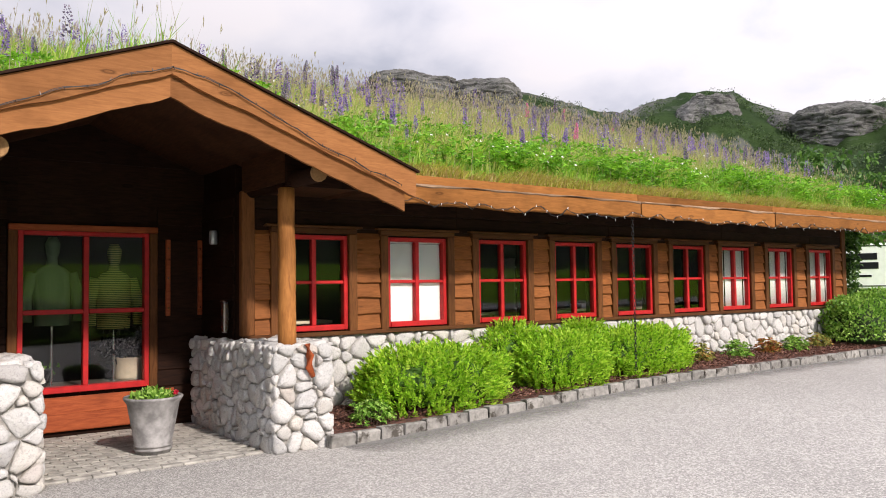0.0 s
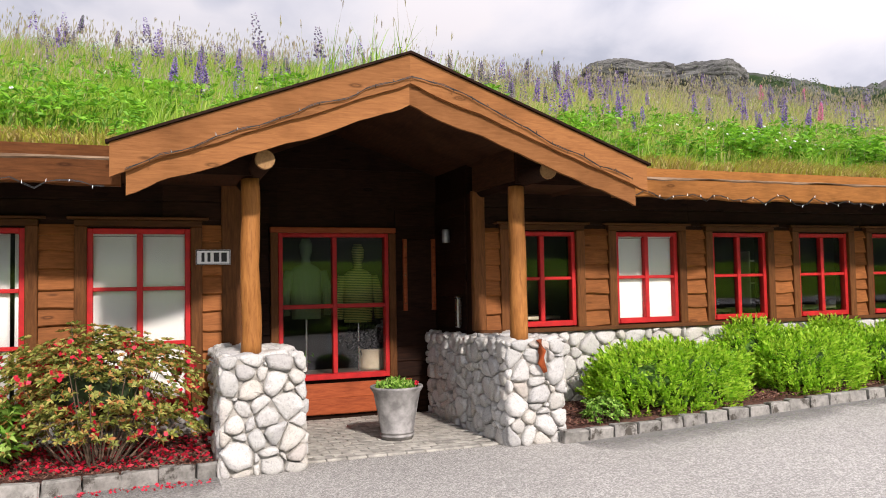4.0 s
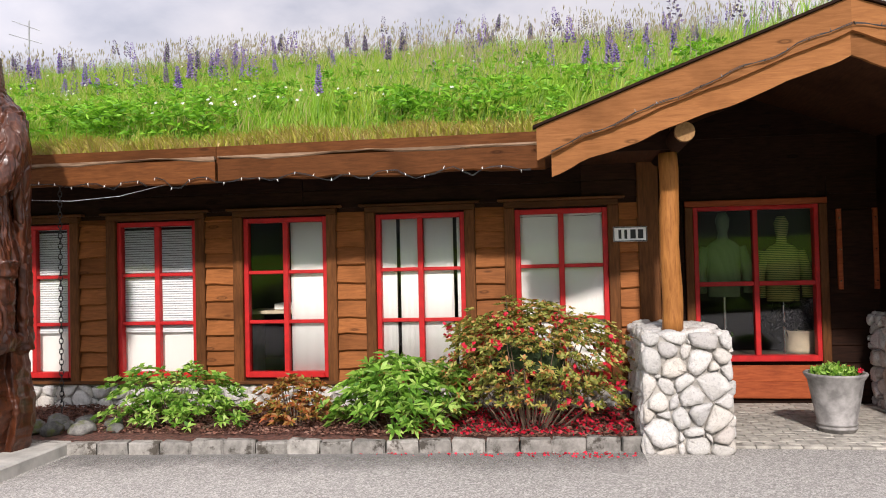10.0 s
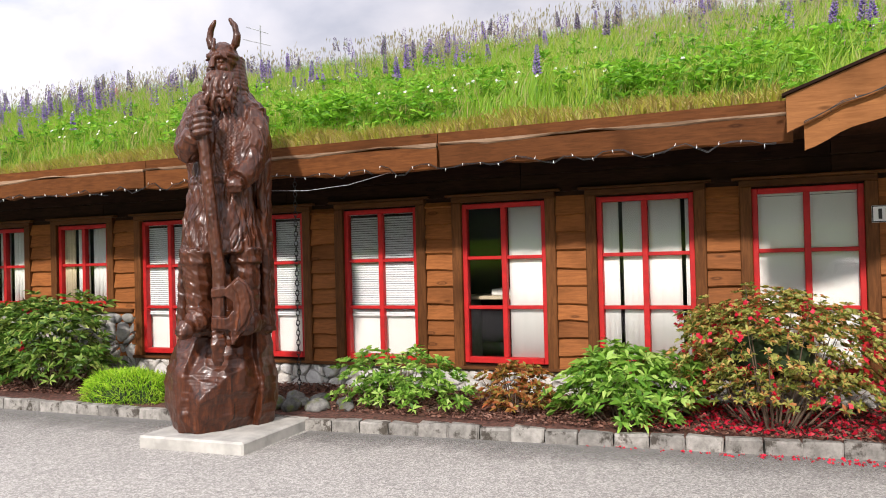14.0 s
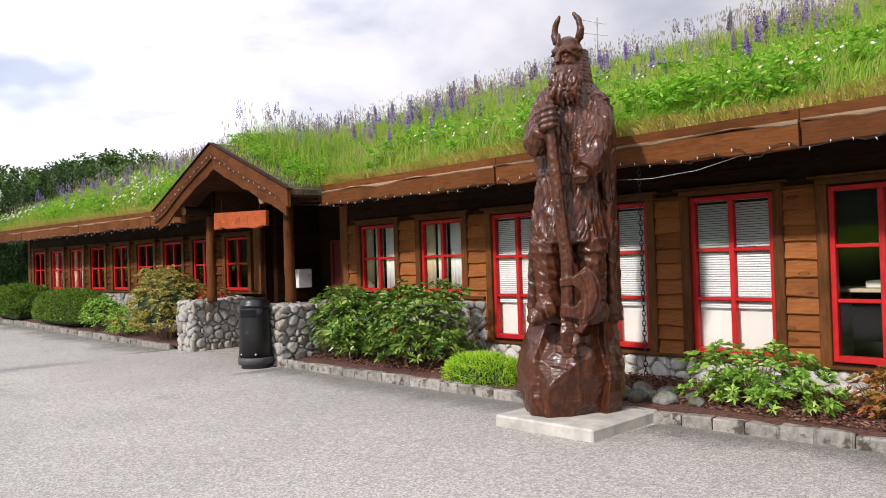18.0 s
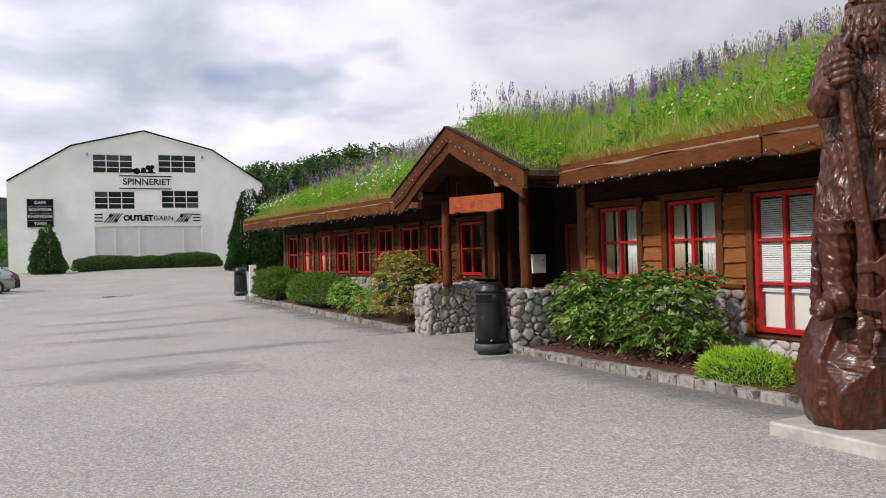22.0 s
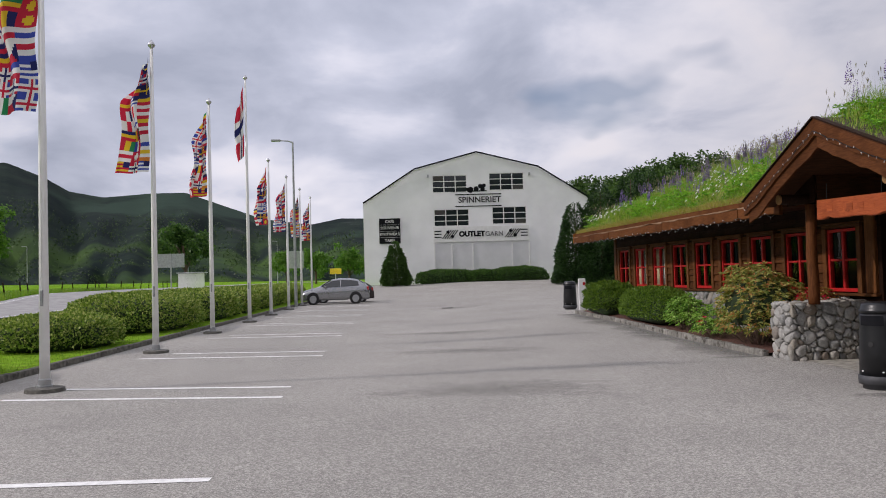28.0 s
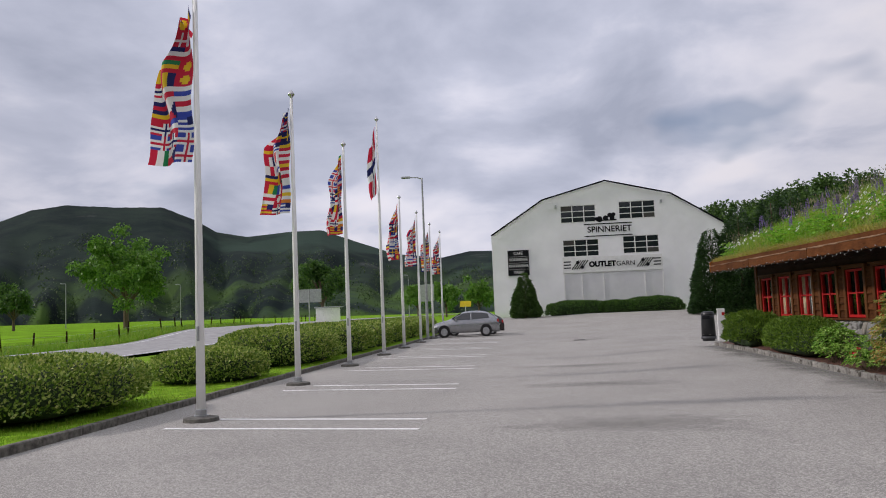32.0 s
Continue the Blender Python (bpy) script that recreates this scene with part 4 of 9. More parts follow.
def stone_mesh(poly, gap, depth, rng):
    cx, cz = sum(p[0] for p in poly) / len(poly), sum(p[1] for p in poly) / len(poly)
    ext = max(max(abs(p[0] - cx) for p in poly), 0.01), max(max(abs(p[1] - cz) for p in poly), 0.01)
    f = max(0.35, 1 - gap / min(ext))
    pts = [((p[0] - cx) * f, (p[1] - cz) * f) for p in poly]
    r = []
    for i in range(len(pts)):
        a, b = pts[i], pts[(i + 1) % len(pts)]
        for w in (0.28, 0.5, 0.72):
            k = 1.0 if w == 0.5 else 0.985
            r.append(((a[0] * (1 - w) + b[0] * w) * k, (a[1] * (1 - w) + b[1] * w) * k))
    n = len(r)
    V, F = [], []
    tx, tz = rng.uniform(-0.12, 0.12), rng.uniform(-0.16, 0.10)
    for s, d in ((1.0, 0.0), (0.98, 0.40), (0.91, 0.75), (0.76, 0.94), (0.44, 1.01)):
        for x, z in r:
            jj = 1 + 0.055 * rng.uniform(-1, 1)
            V.append((x * s * jj, 0.012 - depth * d * (1 + 0.07 * rng.uniform(-1, 1)) - (tx * x + tz * z) * (1 if d else 0), z * s * jj))
    V.append((0, 0.012 - depth * rng.uniform(0.96, 1.06), 0))
    for k in range(4):
        for i in range(n):
            F.append((k * n + i, k * n + (i + 1) % n, (k + 1) * n + (i + 1) % n, (k + 1) * n + i))
    for i in range(n):
        F.append((4 * n + i, 4 * n + (i + 1) % n, 5 * n))
    return mesh_of("stone", V, F, M["stone"], True), cx, cz


def stone_face(parent, m, w, h, size, seed, depth=0.07, gap=0.004, single=99.0, mat="stone"):
    """Stones as parts up to a length along the face, the rest joined."""
    rng = random.Random(seed)
    rest = []
    for poly in stone_cells(w, h, size, seed):
        me, cx, cz = stone_mesh(poly, gap, depth * rng.uniform(0.7, 1.3), rng)
        me.materials.clear()
        me.materials.append(M[mat])
        if cx < single:
            put("stone", me, parent, m @ pose(cx, 0, cz))
        else:
            me.transform(m @ pose(cx, 0, cz))
            rest.append(me)
    if rest:
        bm = bmesh.new()
        for me in rest:
            bm.from_mesh(me)
        o = part("far_stones", bm, M[mat + "_far"], parent, smooth=True)
        o["kind"] = "stuff"


def low_wall(x0, x1, y0, y1, zt, seed, faces, zb=-0.02):
    """A fieldstone wall: mortar core and stones on the faces named."""
    root = tagged(new("low_stone_wall"), "rounded grey fieldstone wall with recessed mortar beside the porch", "stone wall", "porch stone walls", "structure")
    box("mortar_core", (x0 + 0.05, x1 - 0.05, y0 + 0.05, y1, zb, zt - 0.05), M["mortar"], root)
    if "s" in faces:
        stone_face(root, pose(x0, y0 + 0.05, zb), x1 - x0, zt - zb - 0.03, 0.16, seed, mat="stone_mid" if x0 > 0 else "stone")
    if "e" in faces:
        stone_face(root, pose(x1 - 0.05, y0 + 0.03, zb, 0, 0, 90), y1 - y0 - 0.03, zt - zb - 0.03, 0.15, seed + 1, mat="stone_mid" if x0 > 0 else "stone")
    if "w" in faces:
        stone_face(root, pose(x0 + 0.05, y1, zb, 0, 0, -90), y1 - y0 - 0.03, zt - zb - 0.03, 0.15, seed + 2, mat="stone_mid" if x0 > 0 else "stone")
    stone_face(root, pose(x0 + 0.02, y0 + 0.03, zt - 0.06, -90, 0, 0), x1 - x0 - 0.04, y1 - y0 - 0.03, 0.19, seed + 3, 0.055, mat="stone_mid" if x0 > 0 else "stone")
    return root


low_wall(0.45, 1.24, 7.18, 8.44, 1.12, 1, "sew")
low_wall(3.32, 4.02, 7.28, 8.44, 1.13, 5, "sew")
low_wall(3.30, 3.47, 8.40, 9.72, 1.10, 9, "w")
low_wall(-16.15, -15.45, 6.92, 8.40, 1.04, 13, "sew")
low_wall(-12.62, -11.93, 6.82, 8.40, 1.04, 17, "sew")


def stone_base(frame_m, x0, x1, zb, zt, size, seed, name, single=99.0, mat="stone"):
    root = tagged(new(name), "grey fieldstone plinth with pale mortar under the timber wall", "stone wall", kind="structure")
    root.matrix_basis = frame_m
    box("mortar_core", (x0, x1, 0.0, 0.029, zb, zt), M["mortar"], root)
    stone_face(root, pose(x0, 0.0, zb), x1 - x0, zt - zb, size, seed, 0.06, 0.004, single, mat)


stone_base(MAIN, 4.02, 17.32, 0.10, 1.085, 0.19, 31, "stone_plinth_east", 8.0, "stone_pale")
stone_base(MAIN, -8.75, 0.45, 0.0, 0.44, 0.175, 37, "stone_plinth_centre", mat="stone_pale")
stone_base(MAIN, -11.95, -8.75, 0.0, 1.06, 0.19, 39, "stone_plinth_middle")
stone_base(WING, -12.92, -0.85, 0.1, 1.08, 0.23, 41, "stone_plinth_west")

# ---------------------------------------------------------------- log posts and beams


def post(x, y, z0, z1, seed, mat, r=0.092):
    bm = bmesh.new()
    n = 12
    pts, rad = [], []
    for i in range(n + 1):
        u = i / n
        pts.append((x + 0.02 * noise.noise((u * 3, seed, 0)), y + 0.02 * noise.noise((u * 3, seed, 4)), z0 + (z1 - z0) * u))
        rad.append(r * (1.05 - 0.12 * u + 0.05 * noise.noise((u * 7, seed, 2))))
    tube(bm, pts, rad, 16)
    root = tagged(put("log_post", bm_mesh("log_post", bm, mat, True)), "peeled brown log post carrying the porch roof", "post", "porch posts")
    return root


def beam(x, y0, y1, z, r=0.088):
    bm = bmesh.new()
    tube(bm, [(x, y0 + 0.03, z), (x, (y0 + y1) / 2, z), (x, y1, z)], [r, r * 1.03, r], 16)
    root = tagged(put("log_beam", bm_mesh("log_beam", bm, M["dark_wood"], True)), "round log beam resting on a porch post", "beam", "porch beams")
    bm = bmesh.new()
    tube(bm, [(x, y0, z), (x, y0 + 0.03, z)], [r * 0.95, r], 16)
    part("sawn_end", bm, M["log_end"], root, "pale sawn log end")


for x, y, z0, s in ((0.76, 7.42, 1.06, 1), (3.54, 7.42, 1.07, 2), (-15.38, 7.35, 0.98, 3), (-12.33, 7.30, 0.98, 4)):
    post(x, y, z0, 2.72, s, M["log"] if x > 0 else M["log_dark"])
    beam(x + (0.06 if x > 0 else 0), 6.78, 8.52, 2.81)
# ---------------------------------------------------------------- paving, beds and kerbs


M["joint_sand"] = plain("joint_sand", (0.20, 0.19, 0.155), 0.95, vary=0.3, scale=20, bump=0.4, bscale=90)


def pavers(x0, x1, y0, y1, seed):
    root = tagged(sheet("porch_paving", np.linspace(x0, x1, 4), np.linspace(y0, y1, 4), 0.006, M["joint_sand"]), "grey concrete block paving in the porch", "paving", kind="structure")
    bm = bmesh.new()
    add_box(bm, -0.098, 0.098, -0.048, 0.048, -0.02, 0.012, 0.006)
    me = bm_mesh("paver", bm, M["paver"])
    j, y = 0, y0 + 0.05
    while y < y1 - 0.04:
        x = x0 + 0.1 + (0.1 if j % 2 else 0)
        while x < x1 - 0.09:
            put("paver", me, root, pose(x, y, 0.010 + random.uniform(-0.002, 0.002), random.uniform(-0.5, 0.5), random.uniform(-0.5, 0.5), random.uniform(-0.8, 0.8)))
            x += 0.203
        y += 0.103
        j += 1


pavers(1.27, 3.30, 7.45, 9.78, 3)
tagged(sheet("porch_paving_west", np.linspace(-15.43, -12.64, 4), np.linspace(7.2, 9.78, 4), 0.008, M["paver"]), "grey concrete floor of the shaded porch", "paving", kind="structure")


def bed(name, line, seed, back):
    """A mulch bed between a kerb line and the house wall, with its kerb stones."""
    V, Q = [], []
    n = len(line)
    rows = 6
    for i, (x, y) in enumerate(line):
        xb, yb = back(x)
        for k in range(rows):
            u = k / (rows - 1)
            px, py = x + (xb - x) * u, y + (yb - y) * u
            V.append((px, py, gz(x, y) + 0.085 + 0.10 * u + 0.035 * noise.noise((px * 1.5, py * 1.5, seed))))
    for i in range(n - 1):
        for k in range(rows - 1):
            a = i * rows + k
            Q.append((a, a + rows, a + rows + 1, a + 1))
    root = tagged(put(name, big_mesh(name, V, Q, M["mulch"], True)), "reddish-brown bark mulch bed edged with kerb stones", "flower bed", kind="structure")
    d = 0.0
    pts = [Vector((x, y, 0)) for x, y in line]
    meshes = []
    for k in range(4):
        bm = bmesh.new()
        rng = random.Random(seed + k)
        add_box(bm, -0.148, 0.148, -0.065, 0.065, -0.10, 0.125, 0.014)
        for v in bm.verts:
            v.co += Vector((rng.uniform(-0.008, 0.008), rng.uniform(-0.01, 0.01), rng.uniform(-0.008, 0.008)))
        meshes.append(bm_mesh("kerb_stone", bm, M["kerb"]))
    for p, q in zip(pts, pts[1:]):
        L = (q - p).length
        ang = math.degrees(math.atan2(q.y - p.y, q.x - p.x))
        while d < L:
            c = p + (q - p) * (d / L)
            put("kerb_stone", random.choice(meshes), root, pose(c.x, c.y - 0.02, gz(c.x, c.y) + random.uniform(-0.012, 0.008), random.uniform(-3, 3), random.uniform(-1.5, 1.5), ang + random.uniform(-2, 2)))
            d += 0.308
        d -= L
    return root


def fine(pts, step=0.5):
    out = []
    for (x0, y0), (x1, y1) in zip(pts, pts[1:]):
        n = max(1, int(math.hypot(x1 - x0, y1 - y0) / step))
        out += [(x0 + (x1 - x0) * i / n, y0 + (y1 - y0) * i / n) for i in range(n)]
    return out + [pts[-1]]


def back_main(x):
    return x, WALL_Y


def back_wing(x):
    return x, WALL_Y + math.tan(radians(5)) * (x - HINGE)


bed("bed_centre", fine([(-11.9, 6.92), (-8.0, 6.93), (-5.0, 6.96), (-2.4, 7.12), (0.45, 7.36)]), 1, back_main)
bed("bed_east", fine([(4.05, 7.24), (6, 7.28), (10, 7.30), (20, 7.34)]), 2, back_main)
bed("bed_west", fine([(-30.0, 6.42), (-22, 6.62), (-16.2, 6.90)]), 3, back_wing)
# ---------------------------------------------------------------- vegetation


def unit(v):
    return v / np.maximum(np.linalg.norm(v, axis=-1, keepdims=True), 1e-9)


def leaf_quads(P, D, L, W, rng, droop=0.25):
    """One folded diamond a leaf, from P along D; L and W are arrays or numbers."""
    n = len(P)
    L, W = np.broadcast_to(L, n)[:, None], np.broadcast_to(W, n)[:, None]
    S = unit(np.cross(D, unit(rng.normal(size=(n, 3)) + np.array([0, 0, 0.6]))))
    U = np.cross(S, D)
    mid = P + D * L * 0.5 + U * L * 0.08
    tip = P + D * L - np.array([0, 0, 1.0]) * L * droop
    V = np.stack([P, mid + S * W * 0.5, tip, mid - S * W * 0.5], 1).reshape(-1, 3)
    Q = np.arange(n * 4).reshape(-1, 4)
    return V, Q


def blob_points(n, c, r, rng, bumps=0.18, freq=2.2, seed=0.0, flat=0.0, box_k=2.0, inner=0.75):
    """Points in the outer shell of a lumpy superellipsoid, with outward directions."""
    d = unit(rng.normal(size=(n, 3)))
    d[:, 2] = np.where(d[:, 2] < -0.35, -d[:, 2], d[:, 2])
    sup = (np.abs(d) ** box_k).sum(1) ** (-1.0 / box_k)
    lump = np.array([noise.noise((x * freq + seed, y * freq + seed * 2, z * freq)) for x, y, z in d])
    lump2 = np.array([noise.noise((x * freq * 2.7 + seed, y * freq * 2.7, z * freq * 2.7 - seed)) for x, y, z in d])
    rad = sup * (1 + bumps * lump + bumps * 0.6 * lump2) * (inner + (1 - inner) * np.sqrt(rng.random(n)))
    return np.array(c) + d * rad[:, None] * np.array(r), d


def core_mesh(name, c, r, mat, seed, bumps=0.15, box_k=2.0, k=0.86):
    bm = bmesh.new()
    bmesh.ops.create_icosphere(bm, subdivisions=3, radius=1)
    for v in bm.verts:
        d = v.co.normalized()
        s = sum(abs(x) ** box_k for x in d) ** (-1.0 / box_k)
        f = s * k * (1 + bumps * noise.noise((d.x * 2.2 + seed, d.y * 2.2 + seed * 2, d.z * 2.2)))
        v.co = Vector((c[0] + d.x * f * r[0], c[1] + d.y * f * r[1], c[2] + max(d.z, -0.6) * f * r[2]))
    return bm_mesh(name, bm, mat, True)


# inner masses are dark green, holding the shade between the leaves
M["leaf_dark"] = plain("shaded_inner_foliage", (0.02, 0.04, 0.010), 0.9, vary=0.5, scale=14, bump=1.0, bscale=20)
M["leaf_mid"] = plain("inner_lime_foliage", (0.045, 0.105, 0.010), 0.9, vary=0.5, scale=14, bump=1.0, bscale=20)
M["leaf_lime"] = leafy("conifer_lime", (0.14, 0.32, 0.015), (0.30, 0.58, 0.025), (0.48, 0.74, 0.05), (0.62, 0.82, 0.10), trans=0.45)
M["leaf_green"] = leafy("rhododendron_leaf", (0.072, 0.203, 0.022), (0.160, 0.348, 0.036), (0.290, 0.522, 0.072), (0.493, 0.667, 0.174))
M["leaf_olive"] = leafy("azalea_leaf", (0.10, 0.15, 0.02), (0.24, 0.27, 0.05), (0.46, 0.47, 0.12), (0.56, 0.20, 0.07))
M["leaf_deep"] = leafy("deep_leaf", (0.022, 0.065, 0.014), (0.051, 0.123, 0.022), (0.087, 0.189, 0.032), (0.131, 0.246, 0.043))
M["leaf_hedge"] = leafy("hedge_leaf", (0.08, 0.15, 0.018), (0.16, 0.27, 0.03), (0.28, 0.39, 0.055), (0.54, 0.56, 0.18))
M["leaf_box"] = leafy("clipped_hedge_leaf", (0.06, 0.125, 0.012), (0.12, 0.22, 0.02), (0.20, 0.32, 0.035))
M["leaf_orange"] = leafy("young_orange_leaf", (0.18, 0.20, 0.03), (0.36, 0.16, 0.04), (0.45, 0.12, 0.04), (0.30, 0.34, 0.07))
M["petal_red"] = leafy("red_petal", (0.55, 0.012, 0.03), (0.70, 0.02, 0.05), (0.80, 0.05, 0.10))
M["twig"] = plain("twig_bark", (0.13, 0.09, 0.06), 0.9, vary=0.3, scale=20, bump=0.4)


def clipped(name, label, c, r, mat, n, L, W, seed, box_k=2.6, bumps=0.14, category="shrub", up=0.6, group="", heart="leaf_dark"):
    """A dense shrub: a heart coloured like deep shade and a shell of small leaves."""
    rng = np.random.default_rng(seed)
    g = gz(c[0], c[1])
    root = tagged(new(name), label, category, group)
    root.location = (c[0], c[1], g + 0.05)
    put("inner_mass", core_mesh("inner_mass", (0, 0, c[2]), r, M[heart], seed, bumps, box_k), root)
    P, d = blob_points(n, (0, 0, c[2]), r, rng, bumps, 2.2, seed, box_k=box_k, inner=0.84)
    D = unit(d * 0.7 + rng.normal(size=d.shape) * 0.55 + np.array([0, 0, up]))
    V, Q = leaf_quads(P, D, L * rng.uniform(0.6, 1.3, n), W * rng.uniform(0.7, 1.2, n), rng, 0.1)
    put("foliage", big_mesh("foliage", V, Q, mat), root)
    bm = bmesh.new()
    tube(bm, [(0, 0, -0.2), (0, 0, c[2])], [0.05, 0.03], 8)
    part("stem", bm, M["twig"], root)
    return root


def spray_conifer(label, c, r, sprays, seed, group="lime conifers"):
    """A low conifer: many fan-shaped sprays that stand out and up from a lumpy shell."""
    rng = np.random.default_rng(seed)
    root = tagged(new("conifer_shrub"), label, "shrub", group)
    root.location = (c[0], c[1], gz(c[0], c[1]) + 0.05)
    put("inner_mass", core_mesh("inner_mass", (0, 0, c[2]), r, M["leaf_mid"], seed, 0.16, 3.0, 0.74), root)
    P, d = blob_points(sprays, (0, 0, c[2]), r, rng, 0.20, 2.4, seed, box_k=3.0, inner=0.80)
    low = rng.random(sprays) < 0.38
    th = np.arctan2(d[:, 1], d[:, 0])
    rim = (np.abs(np.cos(th)) ** 3 + np.abs(np.sin(th)) ** 3) ** (-1 / 3) * rng.uniform(0.82, 0.98, sprays)
    skirt = np.stack([np.cos(th) * rim * r[0], np.sin(th) * rim * r[1], rng.uniform(0.0, c[2] + 0.1, sprays)], 1)
    P = np.where(low[:, None], skirt, P)
    P[:, 2] = np.maximum(P[:, 2], 0.02)
    axis = unit(d * np.array([0.9, 0.9, 0.5]) + rng.normal(size=d.shape) * 0.22 + np.array([0, 0, 0.65]))
    side = unit(np.cross(axis, rng.normal(size=d.shape)))
    k = 13
    A, S = np.repeat(axis, k, 0), np.repeat(side, k, 0)
    u = np.tile(np.linspace(0, 1, k), sprays)[:, None]
    sg = np.tile(np.where(np.arange(k) % 2, 1.0, -1.0), sprays)[:, None]
    size = np.repeat(rng.uniform(0.13, 0.24, sprays), k)[:, None]
    Q0 = np.repeat(P, k, 0) + A * (u - 0.35) * size
    D = unit(A * (0.7 + 0.6 * u) + S * sg * (1.0 - 0.75 * u) + rng.normal(size=A.shape) * 0.16)
    V, Q = leaf_quads(Q0, D, 0.085 * (1 - 0.4 * u[:, 0]), 0.027, rng, 0.06)
    put("foliage", big_mesh("foliage", V, Q, M["leaf_lime"]), root)
    bm = bmesh.new()
    tube(bm, [(0, 0, -0.2), (0, 0, c[2])], [0.05, 0.03], 8)
    part("stem", bm, M["twig"], root)


def rhodo(name, label, c, r, mat, whorls, L, W, seed, flowers=0, per=8, inner=0.45, core=0.0):
    """A loose broad-leaved shrub: twigs that end in whorls of leaves, some with flowers."""
    rng = np.random.default_rng(seed)
    root = tagged(new(name), label, "shrub")
    root.location = (c[0], c[1], gz(c[0], c[1]) + 0.06)
    P, d = blob_points(whorls, (0, 0, c[2]), r, rng, 0.28, 1.8, seed, inner=inner)
    low = rng.random(whorls) < 0.3
    P[low, 2] = 0.08 + (P[low, 2] - 0.08) * 0.45
    P[:, 2] = np.maximum(P[:, 2], 0.06)
    PP, DD = np.repeat(P, per, 0), np.repeat(unit(d * 0.6 + np.array([0, 0, 0.75])), per, 0)
    ang = np.tile(np.arange(per) * 2 * np.pi / per, whorls) + np.repeat(rng.random(whorls) * 6, per)
    A = unit(np.cross(DD, np.array([0.3, 0.9, 0.1])))
    B = np.cross(DD, A)
    D = unit(DD * rng.uniform(0.15, 0.8, len(PP))[:, None] + A * np.cos(ang)[:, None] + B * np.sin(ang)[:, None])
    V, Q = leaf_quads(PP, D, L * rng.uniform(0.6, 1.2, len(PP)), W * rng.uniform(0.8, 1.15, len(PP)), rng, 0.18)
    put("foliage", big_mesh("foliage", V, Q, mat), root)
    if core:
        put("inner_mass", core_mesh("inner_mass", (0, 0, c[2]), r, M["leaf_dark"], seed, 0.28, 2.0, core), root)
    bm = bmesh.new()
    pick = rng.choice(whorls, min(whorls, 30), replace=False)
    for k in pick:
        e = Vector(P[k])
        b = Vector((e.x * 0.12, e.y * 0.12, -0.1))
        m = Vector((e.x * 0.62, e.y * 0.62, e.z * 0.45))
        tube(bm, [b, m, e], [0.011, 0.007, 0.003], 5)
    part("branching", bm, M["twig"], root)["kind"] = "stuff"
    if flowers:
        f = rng.choice(whorls, flowers, replace=False)
        f = f[P[f][:, 2] < c[2] + r[2] * 0.75]
        PP = np.repeat(P[f] + d[f] * 0.04, 9, 0) + rng.normal(size=(9 * len(f), 3)) * 0.03
        D = unit(rng.normal(size=PP.shape) + np.array([0, -0.3, 0.3]))
        V, Q = leaf_quads(PP, D, 0.05, 0.045, rng, 0.0)
        put("blossoms", big_mesh("blossoms", V, Q, M["petal_red"]), root, label="bright red blossom clusters")
    return root


M["leaf_rhodo"] = leafy("tall_rhododendron_leaf", (0.04, 0.10, 0.013), (0.08, 0.18, 0.022), (0.16, 0.28, 0.04), (0.38, 0.47, 0.12), trans=0.22, rough=0.32)
LIME = "clipped lime-green conifer shrub growing in the mulch bed"
spray_conifer(LIME, (5.72, 7.86, 0.33), (0.98, 0.50, 0.40), 1300, 11)
spray_conifer(LIME, (7.92, 7.86, 0.32), (0.74, 0.46, 0.38), 1000, 12)
spray_conifer(LIME, (9.55, 7.90, 0.31), (1.05, 0.46, 0.36), 1250, 13)
spray_conifer("small lime-green conifer behind the larger ones", (7.35, 8.20, 0.46), (0.55, 0.24, 0.41), 420, 14)
spray_conifer("small lime-green conifer behind the larger ones", (8.75, 8.22, 0.42), (0.5, 0.2, 0.39), 360, 16)
rhodo("small_shrub", "small bright green shrub at the corner of the bed", (4.62, 7.55, 0.14), (0.26, 0.2, 0.2), M["leaf_green"], 120, 0.06, 0.028, 15)
for i, (x, y, m_) in enumerate(((11.35, 8.0, "leaf_olive"), (12.45, 8.0, "leaf_green"), (13.45, 8.0, "leaf_orange"), (14.3, 8.0, "leaf_green"), (15.3, 8.05, "leaf_olive"))):
    rhodo("small_shrub", "small young shrub planted in bark mulch", (x, y, 0.15), (0.24, 0.22, 0.22), M[m_], 90, 0.07, 0.03, 20 + i)
clipped("round_shrub", "large rounded green shrub at the corner of the house", (17.6, 7.9, 0.45), (1.75, 0.8, 0.72), M["leaf_green"], 9000, 0.08, 0.05, 26, box_k=2.2)
rhodo("red_azalea", "azalea with olive leaves and bright red blossoms in the bed", (-0.58, 7.70, 0.72), (0.91, 0.58, 0.56), M["leaf_olive"], 1500, 0.066, 0.026, 30, flowers=75, per=7, inner=0.55, core=0.38)
rhodo("rhododendron", "lush bright green rhododendron in the mulch bed", (-1.88, 7.62, 0.30), (0.64, 0.42, 0.50), M["leaf_green"], 300, 0.135, 0.042, 31)
rhodo("orange_shrub", "low shrub with orange young leaves", (-3.0, 7.78, 0.24), (0.44, 0.32, 0.32), M["leaf_orange"], 150, 0.085, 0.03, 32, flowers=0)
rhodo("light_green_shrub", "light green shrub with spreading stems in the bed", (-4.3, 7.7, 0.26), (0.84, 0.42, 0.42), M["leaf_green"], 240, 0.105, 0.034, 33)
rhodo("rhododendron", "tall dark green rhododendron beside the stone wall", (-10.95, 7.62, 0.56), (0.95, 0.55, 0.66), M["leaf_rhodo"], 380, 0.145, 0.042, 34, per=9, inner=0.35)
